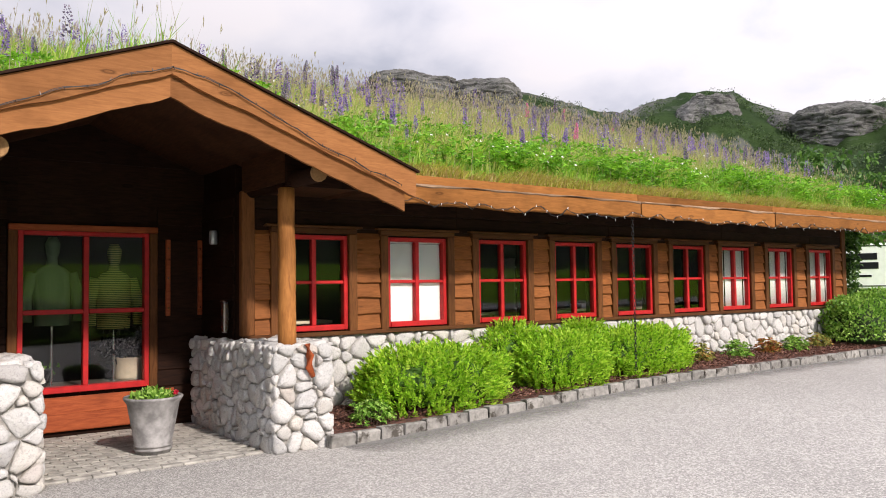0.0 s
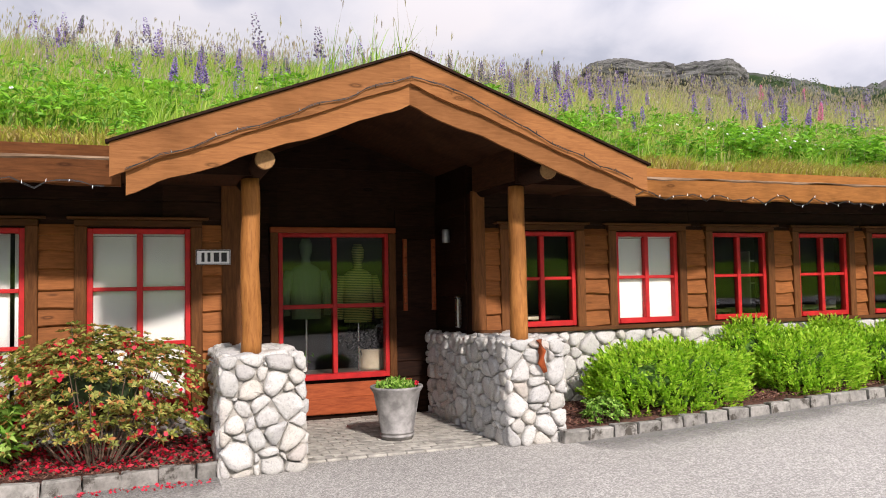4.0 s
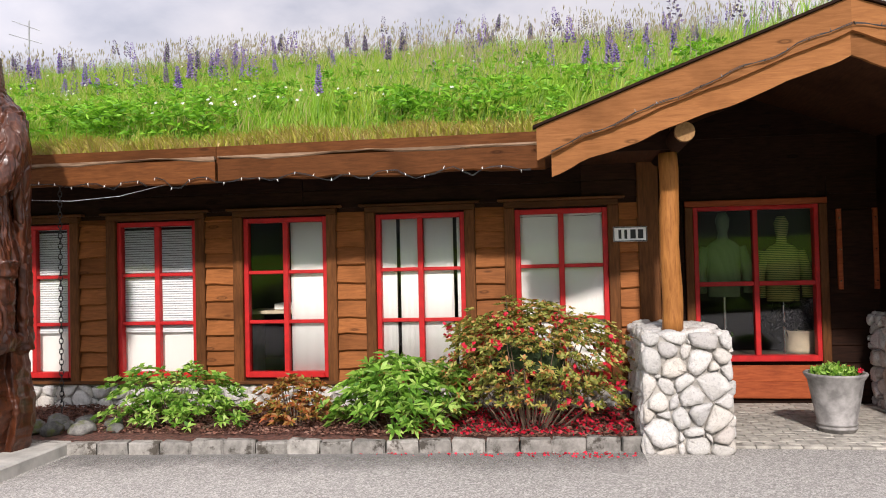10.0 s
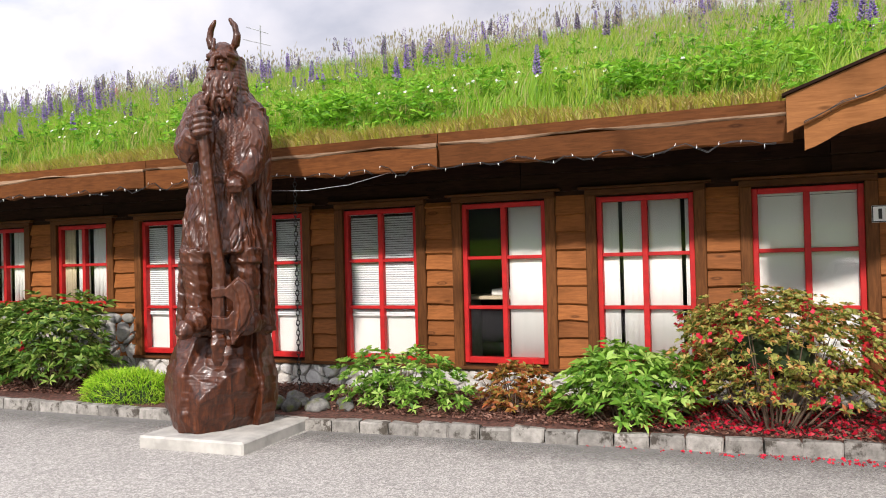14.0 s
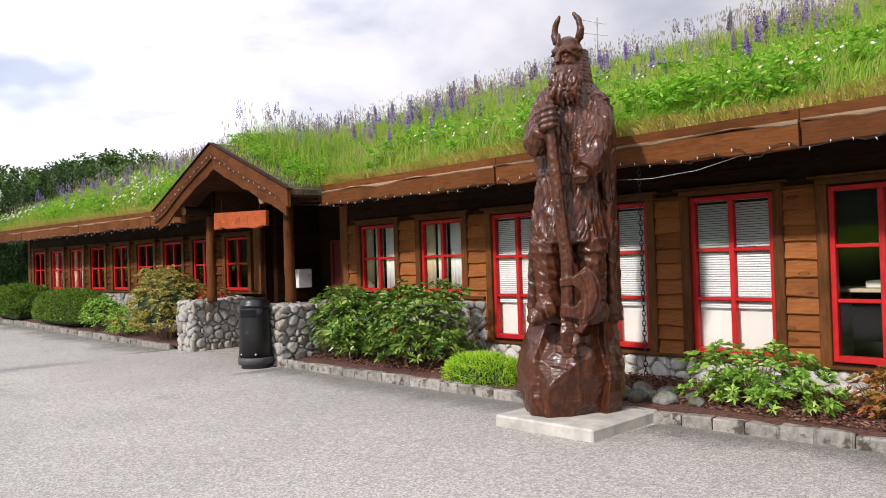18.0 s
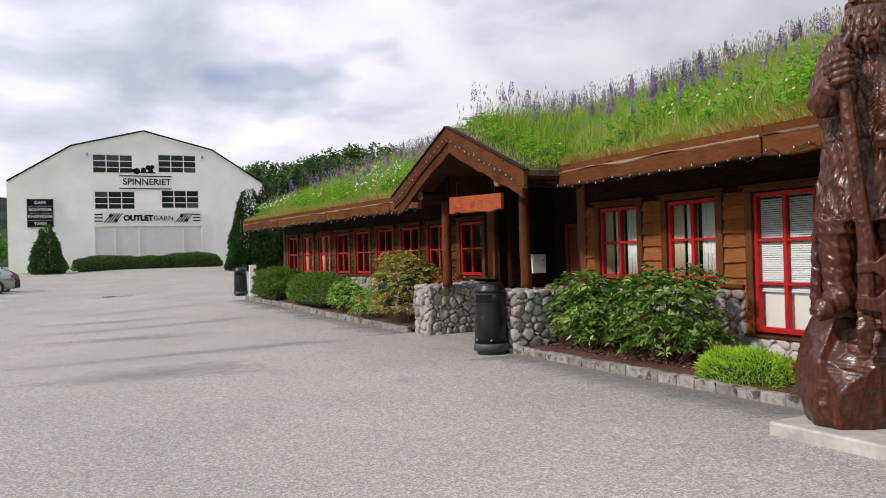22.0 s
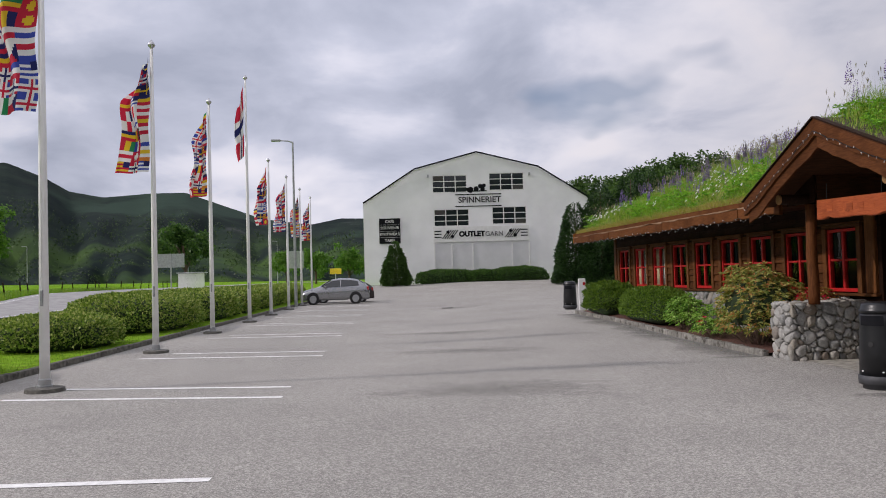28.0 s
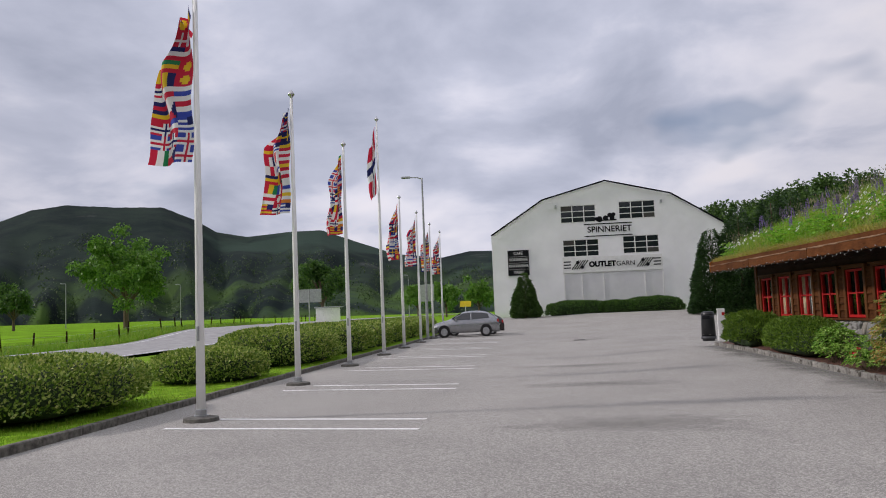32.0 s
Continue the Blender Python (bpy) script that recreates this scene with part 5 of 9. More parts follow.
rhodo("rhododendron", "tall green rhododendron in front of the windows", (-9.45, 7.60, 0.58), (1.02, 0.58, 0.72), M["leaf_rhodo"], 430, 0.145, 0.042, 35, flowers=4, per=9, inner=0.35)
clipped("grassy_mound", "low bright green cushion plant by the kerb", (-7.75, 7.35, 0.1), (0.62, 0.32, 0.26), M["leaf_lime"], 4500, 0.10, 0.012, 36)
rhodo("orange_shrub", "small shrub with orange young leaves", (-7.0, 7.55, 0.16), (0.3, 0.25, 0.24), M["leaf_orange"], 80, 0.085, 0.03, 37)
rhodo("brown_azalea", "tall olive and brown azalea beside the porch wall", (-17.5, 7.35, 0.80), (1.25, 0.75, 0.82), M["leaf_olive"], 1100, 0.10, 0.036, 40, per=7, inner=0.6, core=0.72)
rhodo("red_azalea", "azalea with dark red leaves behind the porch wall", (-16.35, 7.9, 0.75), (0.5, 0.4, 0.45), M["leaf_orange"], 240, 0.085, 0.03, 41, flowers=40)
rhodo("mixed_shrub", "green shrub with a few red flowers by the kerb", (-19.2, 7.1, 0.3), (0.8, 0.5, 0.42), M["leaf_green"], 260, 0.09, 0.03, 42, flowers=10)
rhodo("light_green_shrub", "light green rounded shrub in the bed", (-20.9, 7.1, 0.42), (0.72, 0.5, 0.5), M["leaf_green"], 300, 0.09, 0.034, 43)
clipped("clipped_hedge", "rounded clipped dark green hedge along the kerb", (-23.6, 7.15, 0.42), (2.2, 0.62, 0.58), M["leaf_box"], 14000, 0.07, 0.04, 44, box_k=2.8, bumps=0.05)
clipped("juniper", "spreading bright green juniper at the end of the bed", (-27.4, 6.95, 0.45), (1.35, 0.75, 0.60), M["leaf_box"], 9000, 0.12, 0.035, 45, bumps=0.25)

# ------------------------------------------------ grass, flowers and seed heads on the roofs
M["moss"] = leafy("roof_moss", (0.28, 0.30, 0.03), (0.42, 0.40, 0.05), (0.36, 0.26, 0.08), (0.46, 0.36, 0.13), trans=0.2)
M["straw"] = leafy("seed_heads", (0.34, 0.34, 0.12), (0.42, 0.36, 0.22), (0.36, 0.29, 0.25), (0.30, 0.32, 0.10), trans=0.4)
M["lush"] = leafy("lupin_leaf", (0.08, 0.25, 0.012), (0.18, 0.44, 0.024), (0.30, 0.60, 0.04), trans=0.38)
M["lupin_purple"] = leafy("lupin_purple", (0.13, 0.07, 0.30), (0.21, 0.13, 0.42), (0.31, 0.21, 0.50), (0.38, 0.27, 0.49), trans=0.3)
M["lupin_lilac"] = leafy("lupin_faded", (0.11, 0.085, 0.16), (0.19, 0.15, 0.25), (0.30, 0.25, 0.30), trans=0.25)
M["lupin_pink"] = leafy("lupin_pink", (0.62, 0.12, 0.30), (0.72, 0.22, 0.40), trans=0.3)
M["daisy"] = leafy("daisy_petal", (0.82, 0.82, 0.78), (0.86, 0.86, 0.84), trans=0.2)


def blades(P, H, W, rng, lean=0.28, wind=(0.12, 0.0)):
    """Bent grass blades of five points and three triangles."""
    n = len(P)
    a = rng.random(n) * 2 * np.pi
    S = np.stack([np.cos(a), np.sin(a) * 0.5, np.zeros(n)], 1) * W[:, None] * 0.5
    B = rng.normal(size=(n, 2)) * lean + np.array(wind)
    off = np.concatenate([B, np.zeros((n, 1))], 1)
    up = np.array([0, 0, 1.0])
    m = P + (up * 0.55 + off * 0.3) * H[:, None]
    t = P + (up * 0.95 + off * 0.95) * H[:, None]
    V = np.stack([P - S, P + S, m + S * 0.75, m - S * 0.75, t], 1).reshape(-1, 3)
    k = np.arange(n)[:, None] * 5
    T = np.concatenate([k + np.array([0, 1, 2]), k + np.array([0, 2, 3]), k + np.array([3, 2, 4])], 0)
    return V, T


def patch(x, y, s=0.5, o=0.0):
    return np.array([noise.noise((a * s + o, b * s * 1.6 - o, o)) for a, b in zip(x, y)])


def roof_grass(parent_m, x0, x1, y0, y1, zf, tag, seed, dens=1.0, cut=None):
    """Meadow on a slope: moss at the eave, green blades, straw-coloured seed heads."""
    rng = np.random.default_rng(seed)
    area = (x1 - x0) * (y1 - y0)

    def scatter(n, power=1.0):
        x = rng.uniform(x0, x1, n)
        u = rng.random(n) ** power
        y = y0 + (y1 - y0) * u
        if cut is not None:
            k = cut(x, y)
            x, y = x[k], y[k]
        return x, y
    x, y = scatter(int(area * 820 * dens), 1.25)
    d = y - y0
    H = (0.10 + 0.34 * smooth(0.05, 0.8, d) + 0.12 * smooth(1.5, 5, d)) * rng.uniform(0.55, 1.25, len(x)) * (1 + 0.35 * patch(x, y, 0.9, seed))
    H *= 1 + 0.2 * np.exp(-((x + 12.5) / 2.6) ** 2) * smooth(0.3, 1.2, d)
    H = np.minimum(H * (1 + 0.55 * patch(x, y, 3.2, seed + 5)), 0.56)
    dry = rng.random(len(x)) < np.where(x > 4.5, 0.62 * smooth(0.6, 1.5, d), 0.10) + 0.25 * patch(x, y, 0.8, seed + 8)
    W = rng.uniform(0.008, 0.019, len(x))
    for keep, key, what in ((~dry, "blades", "tall uncut meadow grass growing on the turf roof"), (dry, "dry_blades", "dry straw-coloured grass among the green on the turf roof")):
        V, T = blades(np.stack([x, y, zf(x, y)], 1)[keep], H[keep], W[keep], rng)
        tagged(put("roof_grass", big_mesh("roof_grass", V, T, M[key], tris=True), m=parent_m), what, "grass", kind="stuff")
    x, y = scatter(int(area * 80 * dens), 0.8)
    k = patch(x, y, 0.45, 3 + seed) + 0.12 * (y - y0) + np.where(x > 4.5, 0.42, 0.0) > 0.18 + 0.5 * rng.random(len(x))
    x, y = x[k], y[k]
    n = len(x)
    H = rng.uniform(0.40, 0.78, n) + 0.16 * rng.random(n) * smooth(1.0, 4.0, y - y0)
    V, T = blades(np.stack([x, y, zf(x, y)], 1), H, np.full(n, 0.005), rng, 0.2)
    tip = V.reshape(-1, 5, 3)[:, 4]
    fv, fq = leaf_quads(np.repeat(tip, 3, 0) - rng.random((3 * n, 1)) * np.array([0, 0, 0.05]), unit(rng.normal(size=(3 * n, 3)) * 0.16 + np.array([0.1, 0, 1.0])), 0.075, 0.010, rng, 0.05)
    ft = np.concatenate([fq[:, [0, 1, 2]], fq[:, [0, 2, 3]]], 0) + len(V)
    tagged(put("seed_grass", big_mesh("seed_grass", np.concatenate([V, fv]), np.concatenate([T, ft]), M["straw"], tris=True), m=parent_m), "pale seeding grass stalks on the turf roof", "grass", kind="stuff")
    # moss and dry thatch along the eave
    n = int((x1 - x0) * 1500 * dens)
    x = rng.uniform(x0, x1, n)
    y = y0 - 0.03 + 0.36 * rng.random(n) ** 1.4
    if cut is not None:
        k = cut(x, y)
        x, y = x[k], y[k]
    H = rng.uniform(0.04, 0.15, len(x)) * (1 + 0.7 * patch(x, y, 1.7, seed))
    V, T = blades(np.stack([x, y, zf(x, np.maximum(y, y0)) + 0.0], 1), H, rng.uniform(0.010, 0.022, len(x)), rng, 0.6, (0.0, -0.35))
    tagged(put("eave_moss", big_mesh("eave_moss", V, T, M["moss"], tris=True), m=parent_m), "yellowish moss and dry thatch along the eave", "moss", kind="stuff")
    # lupin foliage in clumps
    n = int((x1 - x0) * 14 * dens)
    x = rng.uniform(x0, x1, n)
    y = y0 + 0.35 + (min(3.0, y1 - y0 - 0.3)) * rng.random(n) ** 2.1 * np.where(x > 4.5, 0.55, 1.0)
    k = (patch(x, y, 0.55, 6 + seed) > -0.12) | ((x > 4.5) & (rng.random(n) < 0.6))
    x, y = x[k], y[k]
    if cut is not None:
        k = cut(x, y)
        x, y = x[k], y[k]
    n = len(x)
    C = np.stack([x, y, zf(x, y)], 1)
    C = np.repeat(C, 16, 0) + rng.normal(size=(16 * n, 3)) * np.array([0.12, 0.12, 0.0]) + np.array([0, 0, 1.0]) * rng.uniform(0.05, 0.46, (16 * n, 1))
    PP = np.repeat(C, 8, 0)
    ang = np.tile(np.arange(8) * 0.785, len(C))
    D = unit(np.stack([np.cos(ang), np.sin(ang), np.full(len(PP), 0.30)], 1) + np.repeat(rng.normal(size=(len(C), 3)) * np.array([0.1, 0.1, 0.0]), 8, 0) + rng.normal(size=(len(PP), 3)) * np.array([0.15, 0.15, 0.38]))
    V, Q = leaf_quads(PP, D, 0.095, 0.028, rng, 0.1)
    tagged(put("lupin_leaves", big_mesh("lupin_leaves", V, Q, M["lush"]), m=parent_m), "lush palmate lupin leaves among the roof grass", "leaves", kind="stuff")
    # daisies
    n = int(area * (2.6 if tag == "main" else 11.0) * dens)
    x, y = scatter(n * 3)
    k = patch(x, y, 0.5, 9 + seed) > np.where(x > 8, -0.02, 0.16)
    x, y = x[k], y[k]
    n = len(x)
    if n:
        C = np.stack([x, y, zf(x, y) + rng.uniform(0.3, 0.5, n)], 1)
        PP = np.repeat(C, 9, 0)
        ang = np.tile(np.arange(9) * 2 * np.pi / 9, n)
        D = unit(np.stack([np.cos(ang), 0.5 * np.sin(ang), 0.7 * np.sin(ang)], 1) + rng.normal(size=(len(PP), 3)) * 0.1)
        V, Q = leaf_quads(PP, D, 0.022 if tag == "main" else 0.034, 0.013 if tag == "main" else 0.019, rng, 0.0)
        tagged(put("daisies", big_mesh("daisies", V, Q, M["daisy"]), m=parent_m), "white ox-eye daisies on the turf roof", "flowers", kind="stuff")


def slope_z(x, y):
    return EAVE_Z + SLOPE * (np.minimum(y, 2 * RIDGE - y) - EAVE)


def clear_main(x, y):
    a = (np.abs(x - 2.1) < 2.45) & (3.80 - 0.368 * np.abs(x - 2.1) > slope_z(x, y) - 0.02)
    b = (np.abs(x + 13.75) < 2.5) & (3.92 - 0.408 * np.abs(x + 13.75) > slope_z(x, y) - 0.02)
    return ~(a | b)


roof_grass(MAIN, HINGE, 17.85, EAVE, RIDGE + 0.5, slope_z, "main", 1, 1.0, clear_main)
roof_grass(WING, -13.5, 0.0, EAVE, RIDGE + 0.5, slope_z, "wing", 2, 0.6, lambda x, y: ~((x > -1.2) & (y < 1.0)))


def gable_grass(xc, yf, half, apex, s, seed, tall=1.0):
    for sg in (-1, 1):
        def zf(u, y, sg=sg):
            return apex - s * np.abs(u)

        def cut(u, y):
            return (y < 0.75) | (apex - s * np.abs(u) > EAVE_Z + SLOPE * (y + yf - WALL_Y - EAVE) - 0.05)
        rng = np.random.default_rng(seed + sg)
        n = int(half * 3.2 * 700)
        u, y = sg * half * rng.random(n), 0.05 + 3.0 * rng.random(n)
        k = cut(u, y)
        u, y = u[k], y[k]
        H = (0.05 + 0.20 * min(tall, 1.7) * smooth(0.05, 1.0, y)) * rng.uniform(0.5, 1.3, len(u))
        V, T = blades(np.stack([u, y, zf(u, y)], 1), H, rng.uniform(0.007, 0.014, len(u)), rng)
        tagged(put("roof_grass", big_mesh("roof_grass", V, T, M["blades"], tris=True), m=pose(xc, yf, 0)), "green grass on the porch roof", "grass", kind="stuff")
        n = int(20 * tall ** 0.5)
        u, y = sg * half * rng.random(n), 0.25 + 2.4 * rng.random(n)
        k = cut(u, y)
        u, y = u[k], y[k]
        C = np.stack([u, y, zf(u, y)], 1)
        n = len(C)
        C = np.repeat(C, 14, 0) + rng.normal(size=(14 * n, 3)) * np.array([0.12, 0.1, 0.0]) + np.array([0, 0, 1.0]) * rng.uniform(0.03, 0.24 + 0.03 * tall, (14 * n, 1))
        PP = np.repeat(C, 8, 0)
        ang = np.tile(np.arange(8) * 0.785, len(C))
        D = unit(np.stack([np.cos(ang), np.sin(ang), np.full(len(PP), 0.30)], 1) + np.repeat(rng.normal(size=(len(C), 3)) * np.array([0.1, 0.1, 0.0]), 8, 0) + rng.normal(size=(len(PP), 3)) * np.array([0.15, 0.15, 0.38]))
        V, Q = leaf_quads(PP, D, 0.075, 0.022, rng, 0.1)
        tagged(put("lupin_leaves", big_mesh("lupin_leaves", V, Q, M["lush"]), m=pose(xc, yf, 0)), "lush palmate lupin leaves on the porch roof", "leaves", kind="stuff")


gable_grass(2.10, 6.65, 2.45, 3.81, 0.368, 50)
gable_grass(-13.75, 6.65, 2.5, 3.93, 0.408, 60, 2.6)


def lupin(mat, h, spike, seed):
    """A lupin: stem and a tapering spike of small florets."""
    rng = np.random.default_rng(seed)
    bm = bmesh.new()
    tube(bm, [(0, 0, 0), (0.01, 0, h * 0.5), (0.0, 0, h)], [0.006, 0.005, 0.003], 5)
    root = tagged(put("lupin", bm_mesh("lupin", bm, M["lush"])), "purple lupin flower spike standing in the roof grass", "flower", "lupins on the roof")
    V, F = [], []
    n = 62
    for i in range(n):
        u = i / n
        z = h - spike + spike * u
        r = 0.026 * (1 - u) ** 0.5 + 0.004
        a = i * 2.4
        c = np.array([r * math.cos(a), r * math.sin(a), z])
        s = 0.030 * (1 - 0.55 * u) * rng.uniform(0.8, 1.2)
        o = len(V)
        out = np.array([math.cos(a), math.sin(a), 0.35])
        sd = np.array([-math.sin(a), math.cos(a), 0])
        V += [c - out * s * 0.4, c + sd * s * 0.7, c + out * s * 1.2, c - sd * s * 0.7, c + np.array([0, 0, s])]
        F += [(o, o + 1, o + 4), (o + 1, o + 2, o + 4), (o + 2, o + 3, o + 4), (o + 3, o, o + 4)]
    put("flower_spike", mesh_of("flower_spike", V, F, mat), root)
    return root


protos = [lupin(M["lupin_purple"], 0.80, 0.34, 1), lupin(M["lupin_purple"], 0.66, 0.28, 2), lupin(M["lupin_lilac"], 0.92, 0.30, 3), lupin(M["lupin_lilac"], 0.76, 0.26, 4), lupin(M["lupin_pink"], 0.8, 0.3, 5)]
for p in protos[2:4]:
    p["label"] = "faded grey-violet lupin spike standing in the roof grass"
protos[4]["label"] = "pink lupin spike standing in the roof grass"
placed = []
rl = random.Random(5)
while len(placed) < 220:
    x = rl.uniform(-15, 17.5)
    y = EAVE + 0.5 + (RIDGE - EAVE - 0.5) * rl.random() ** 0.75
    if noise.noise((x * 0.5, y * 0.5, 4)) + 0.35 * rl.random() + (0.4 if x > 4.5 else 0) < 0.12:
        continue
    if not clear_main(np.array([x]), np.array([y]))[0]:
        continue
    k = 4 if rl.random() < 0.03 else (rl.choice((0, 0, 1, 1, 2)) if y < RIDGE - 1.6 else rl.choice((0, 1, 2, 2, 3, 3)))
    placed.append((k, MAIN, x, y))
while len(placed) < 275:
    x, y = rl.uniform(-13, -0.5), EAVE + 0.5 + (RIDGE - EAVE - 0.5) * rl.random() ** 0.8
    placed.append((rl.choice((0, 1, 2, 3)), WING, x, y))
for x, y in ((2.0, 1.2), (1.2, 1.5), (2.9, 1.4), (-12.9, 1.2), (-12.2, 1.6), (-13.4, 1.4), (-11.6, 1.3), (-14.2, 1.7), (-11.2, 2.0)):
    placed.append((0, MAIN, x, y))
used = set()
for k, fm, x, y in placed:
    s = rl.uniform(0.72, 1.08)
    m = fm @ pose(x, y, float(slope_z(np.array(x), np.array(y))) - 0.02, rl.uniform(-6, 6), rl.uniform(-8, 8), rl.uniform(0, 360))
    if k in used:
        copy_thing(protos[k], m @ Matrix.Scale(s, 4))
    else:
        used.add(k)
        protos[k].matrix_basis = m


def lupin_drift(fm, pts, mats, seed):
    """More lupin spikes in drifts, too many to count."""
    rng = np.random.default_rng(seed)
    for j, key in enumerate(mats):
        P = np.array(pts[j::len(mats)])
        n, k = len(P), 54
        i = np.tile(np.arange(k), n)
        u = i / k
        h, sp = np.repeat(rng.uniform(0.62, 0.98, n), k), np.repeat(rng.uniform(0.26, 0.40, n), k)
        lean = np.repeat(rng.normal(size=(n, 2)) * 0.07, k, 0)
        a = i * 2.4
        out = np.stack([np.cos(a), np.sin(a), np.full(len(a), 0.35)], 1)
        r = 0.028 * (1 - u) ** 0.5 + 0.004
        z = h - sp + sp * u
        C = np.repeat(P, k, 0) + np.stack([r * np.cos(a) + lean[:, 0] * z, r * np.sin(a) + lean[:, 1] * z, z], 1)
        V, Q = leaf_quads(C, unit(out + rng.normal(size=out.shape) * 0.25), 0.044 * (1 - 0.55 * u), 0.040 * (1 - 0.5 * u), rng, 0.0)
        tagged(put("lupin_drift", big_mesh("lupin_drift", V, Q, M[key]), m=fm), "drift of violet lupin spikes among the roof grass", "flowers", kind="stuff")


rd = random.Random(77)
drift = []
while len(drift) < 80:
    x, y = rd.uniform(4.6, 17.6), EAVE + 1.1 + 4.2 * rd.random() ** 1.2
    if noise.noise((x * 0.7, y * 0.9, 14)) + 0.4 * rd.random() > 0.10:
        drift.append((x, y, float(slope_z(np.array(x), np.array(y))) - 0.02))
while len(drift) < 165:
    x, y = rd.uniform(-15, 4.5), EAVE + 1.6 + (RIDGE - EAVE - 1.6) * rd.random() ** 0.6
    if noise.noise((x * 0.6, y * 0.8, 24)) + 0.5 * rd.random() > 0.15 and clear_main(np.array([x]), np.array([y]))[0]:
        drift.append((x, y, float(slope_z(np.array(x), np.array(y))) - 0.02))
tall = []
while len(tall) < 18:
    x, y = -14.9 + 7 * rd.random() ** 1.8, EAVE + 0.9 + 4.6 * rd.random()
    if clear_main(np.array([x]), np.array([y]))[0]:
        tall.append((x, y, float(slope_z(np.array(x), np.array(y))) + 0.1))
lupin_drift(MAIN, tall, ("lupin_purple", "lupin_lilac", "lupin_lilac"), 80)
rng_t = np.random.default_rng(81)
xt, yt = -15.2 + 6 * rng_t.random(2200) ** 1.6, EAVE + 0.9 + 4.8 * rng_t.random(2200)
kt = clear_main(xt, yt)
xt, yt = xt[kt], yt[kt]
V, T = blades(np.stack([xt, yt, slope_z(xt, yt)], 1), rng_t.uniform(0.4, 0.85, len(xt)) * (1 + 0.3 * patch(xt, yt, 1.6, 7)) * (1 - 0.4 * smooth(-12.5, -8.0, xt)), rng_t.uniform(0.006, 0.013, len(xt)), rng_t, 0.2)
tagged(put("tall_grass", big_mesh("tall_grass", V, T, M["blades"], tris=True), m=MAIN), "rank tall grass at the end of the turf roof", "grass", kind="stuff")
rd.shuffle(drift)
wing_drift = []
while len(wing_drift) < 110:
    x, y = rd.uniform(-13, -0.4), EAVE + 0.8 + (RIDGE - EAVE - 1.0) * rd.random()
    if noise.noise((x * 0.6, y * 0.8, 34)) + 0.5 * rd.random() > 0.15:
        wing_drift.append((x, y, float(slope_z(np.array(x), np.array(y))) - 0.02))
lupin_drift(WING, wing_drift, ("lupin_purple", "lupin_lilac"), 79)
while len(drift) < 195:
    x, y = rd.uniform(-14.5, -4.0), EAVE + 1.2 + 2.6 * rd.random()
    if clear_main(np.array([x]), np.array([y]))[0]:
        drift.append((x, y, float(slope_z(np.array(x), np.array(y))) - 0.02))
lupin_drift(MAIN, drift, ("lupin_purple", "lupin_lilac"), 78)



def gable_growth(xc, yf, half, apex, s, seed, stalks, green, spikes):
    """Rank grass, seeding stalks and lupins standing along the top of a porch roof."""
    rng = np.random.default_rng(seed)

    def spots(n, spread):
        u = np.clip(rng.normal(size=n) * spread, -half * 0.9, half * 0.9)
        y = 0.45 + 2.3 * rng.random(n)
        return u, y, np.stack([u, y, apex - s * np.abs(u)], 1)
    u, y, P = spots(green, half * 0.42)
    V, T = blades(P, rng.uniform(0.30, 0.68, green) * smooth(0.2, 0.9, y) + 0.06, rng.uniform(0.008, 0.016, green), rng, 0.3)
    tagged(put("roof_grass", big_mesh("roof_grass", V, T, M["blades"], tris=True), m=pose(xc, yf, 0)), "lush tall grass along the porch roof", "grass", kind="stuff")
    u, y, P = spots(stalks, half * 0.40)
    V, T = blades(P, rng.uniform(0.45, 0.9, stalks), np.full(stalks, 0.0075), rng, 0.16)
    tip = V.reshape(-1, 5, 3)[:, 4]
    fv, fq = leaf_quads(np.repeat(tip, 3, 0) - rng.random((3 * stalks, 1)) * np.array([0, 0, 0.07]), unit(rng.normal(size=(3 * stalks, 3)) * 0.16 + np.array([0.1, 0, 1.0])), 0.085, 0.011, rng, 0.05)
    ft = np.concatenate([fq[:, [0, 1, 2]], fq[:, [0, 2, 3]]], 0) + len(V)
    tagged(put("seed_grass", big_mesh("seed_grass", np.concatenate([V, fv]), np.concatenate([T, ft]), M["straw"], tris=True), m=pose(xc, yf, 0)), "pale seeding grass stalks on the porch roof", "grass", kind="stuff")
    u, y, P = spots(spikes, half * 0.40)
    lupin_drift(pose(xc, yf, 0), [tuple(p) for p in P], ("lupin_purple", "lupin_lilac"), seed + 1)


gable_growth(-13.75, 6.65, 2.5, 3.93, 0.408, 90, 300, 3400, 20)
gable_growth(2.10, 6.65, 2.45, 3.81, 0.368, 93, 90, 500, 6)
# ---------------------------------------------------------------- carved statue on its slab


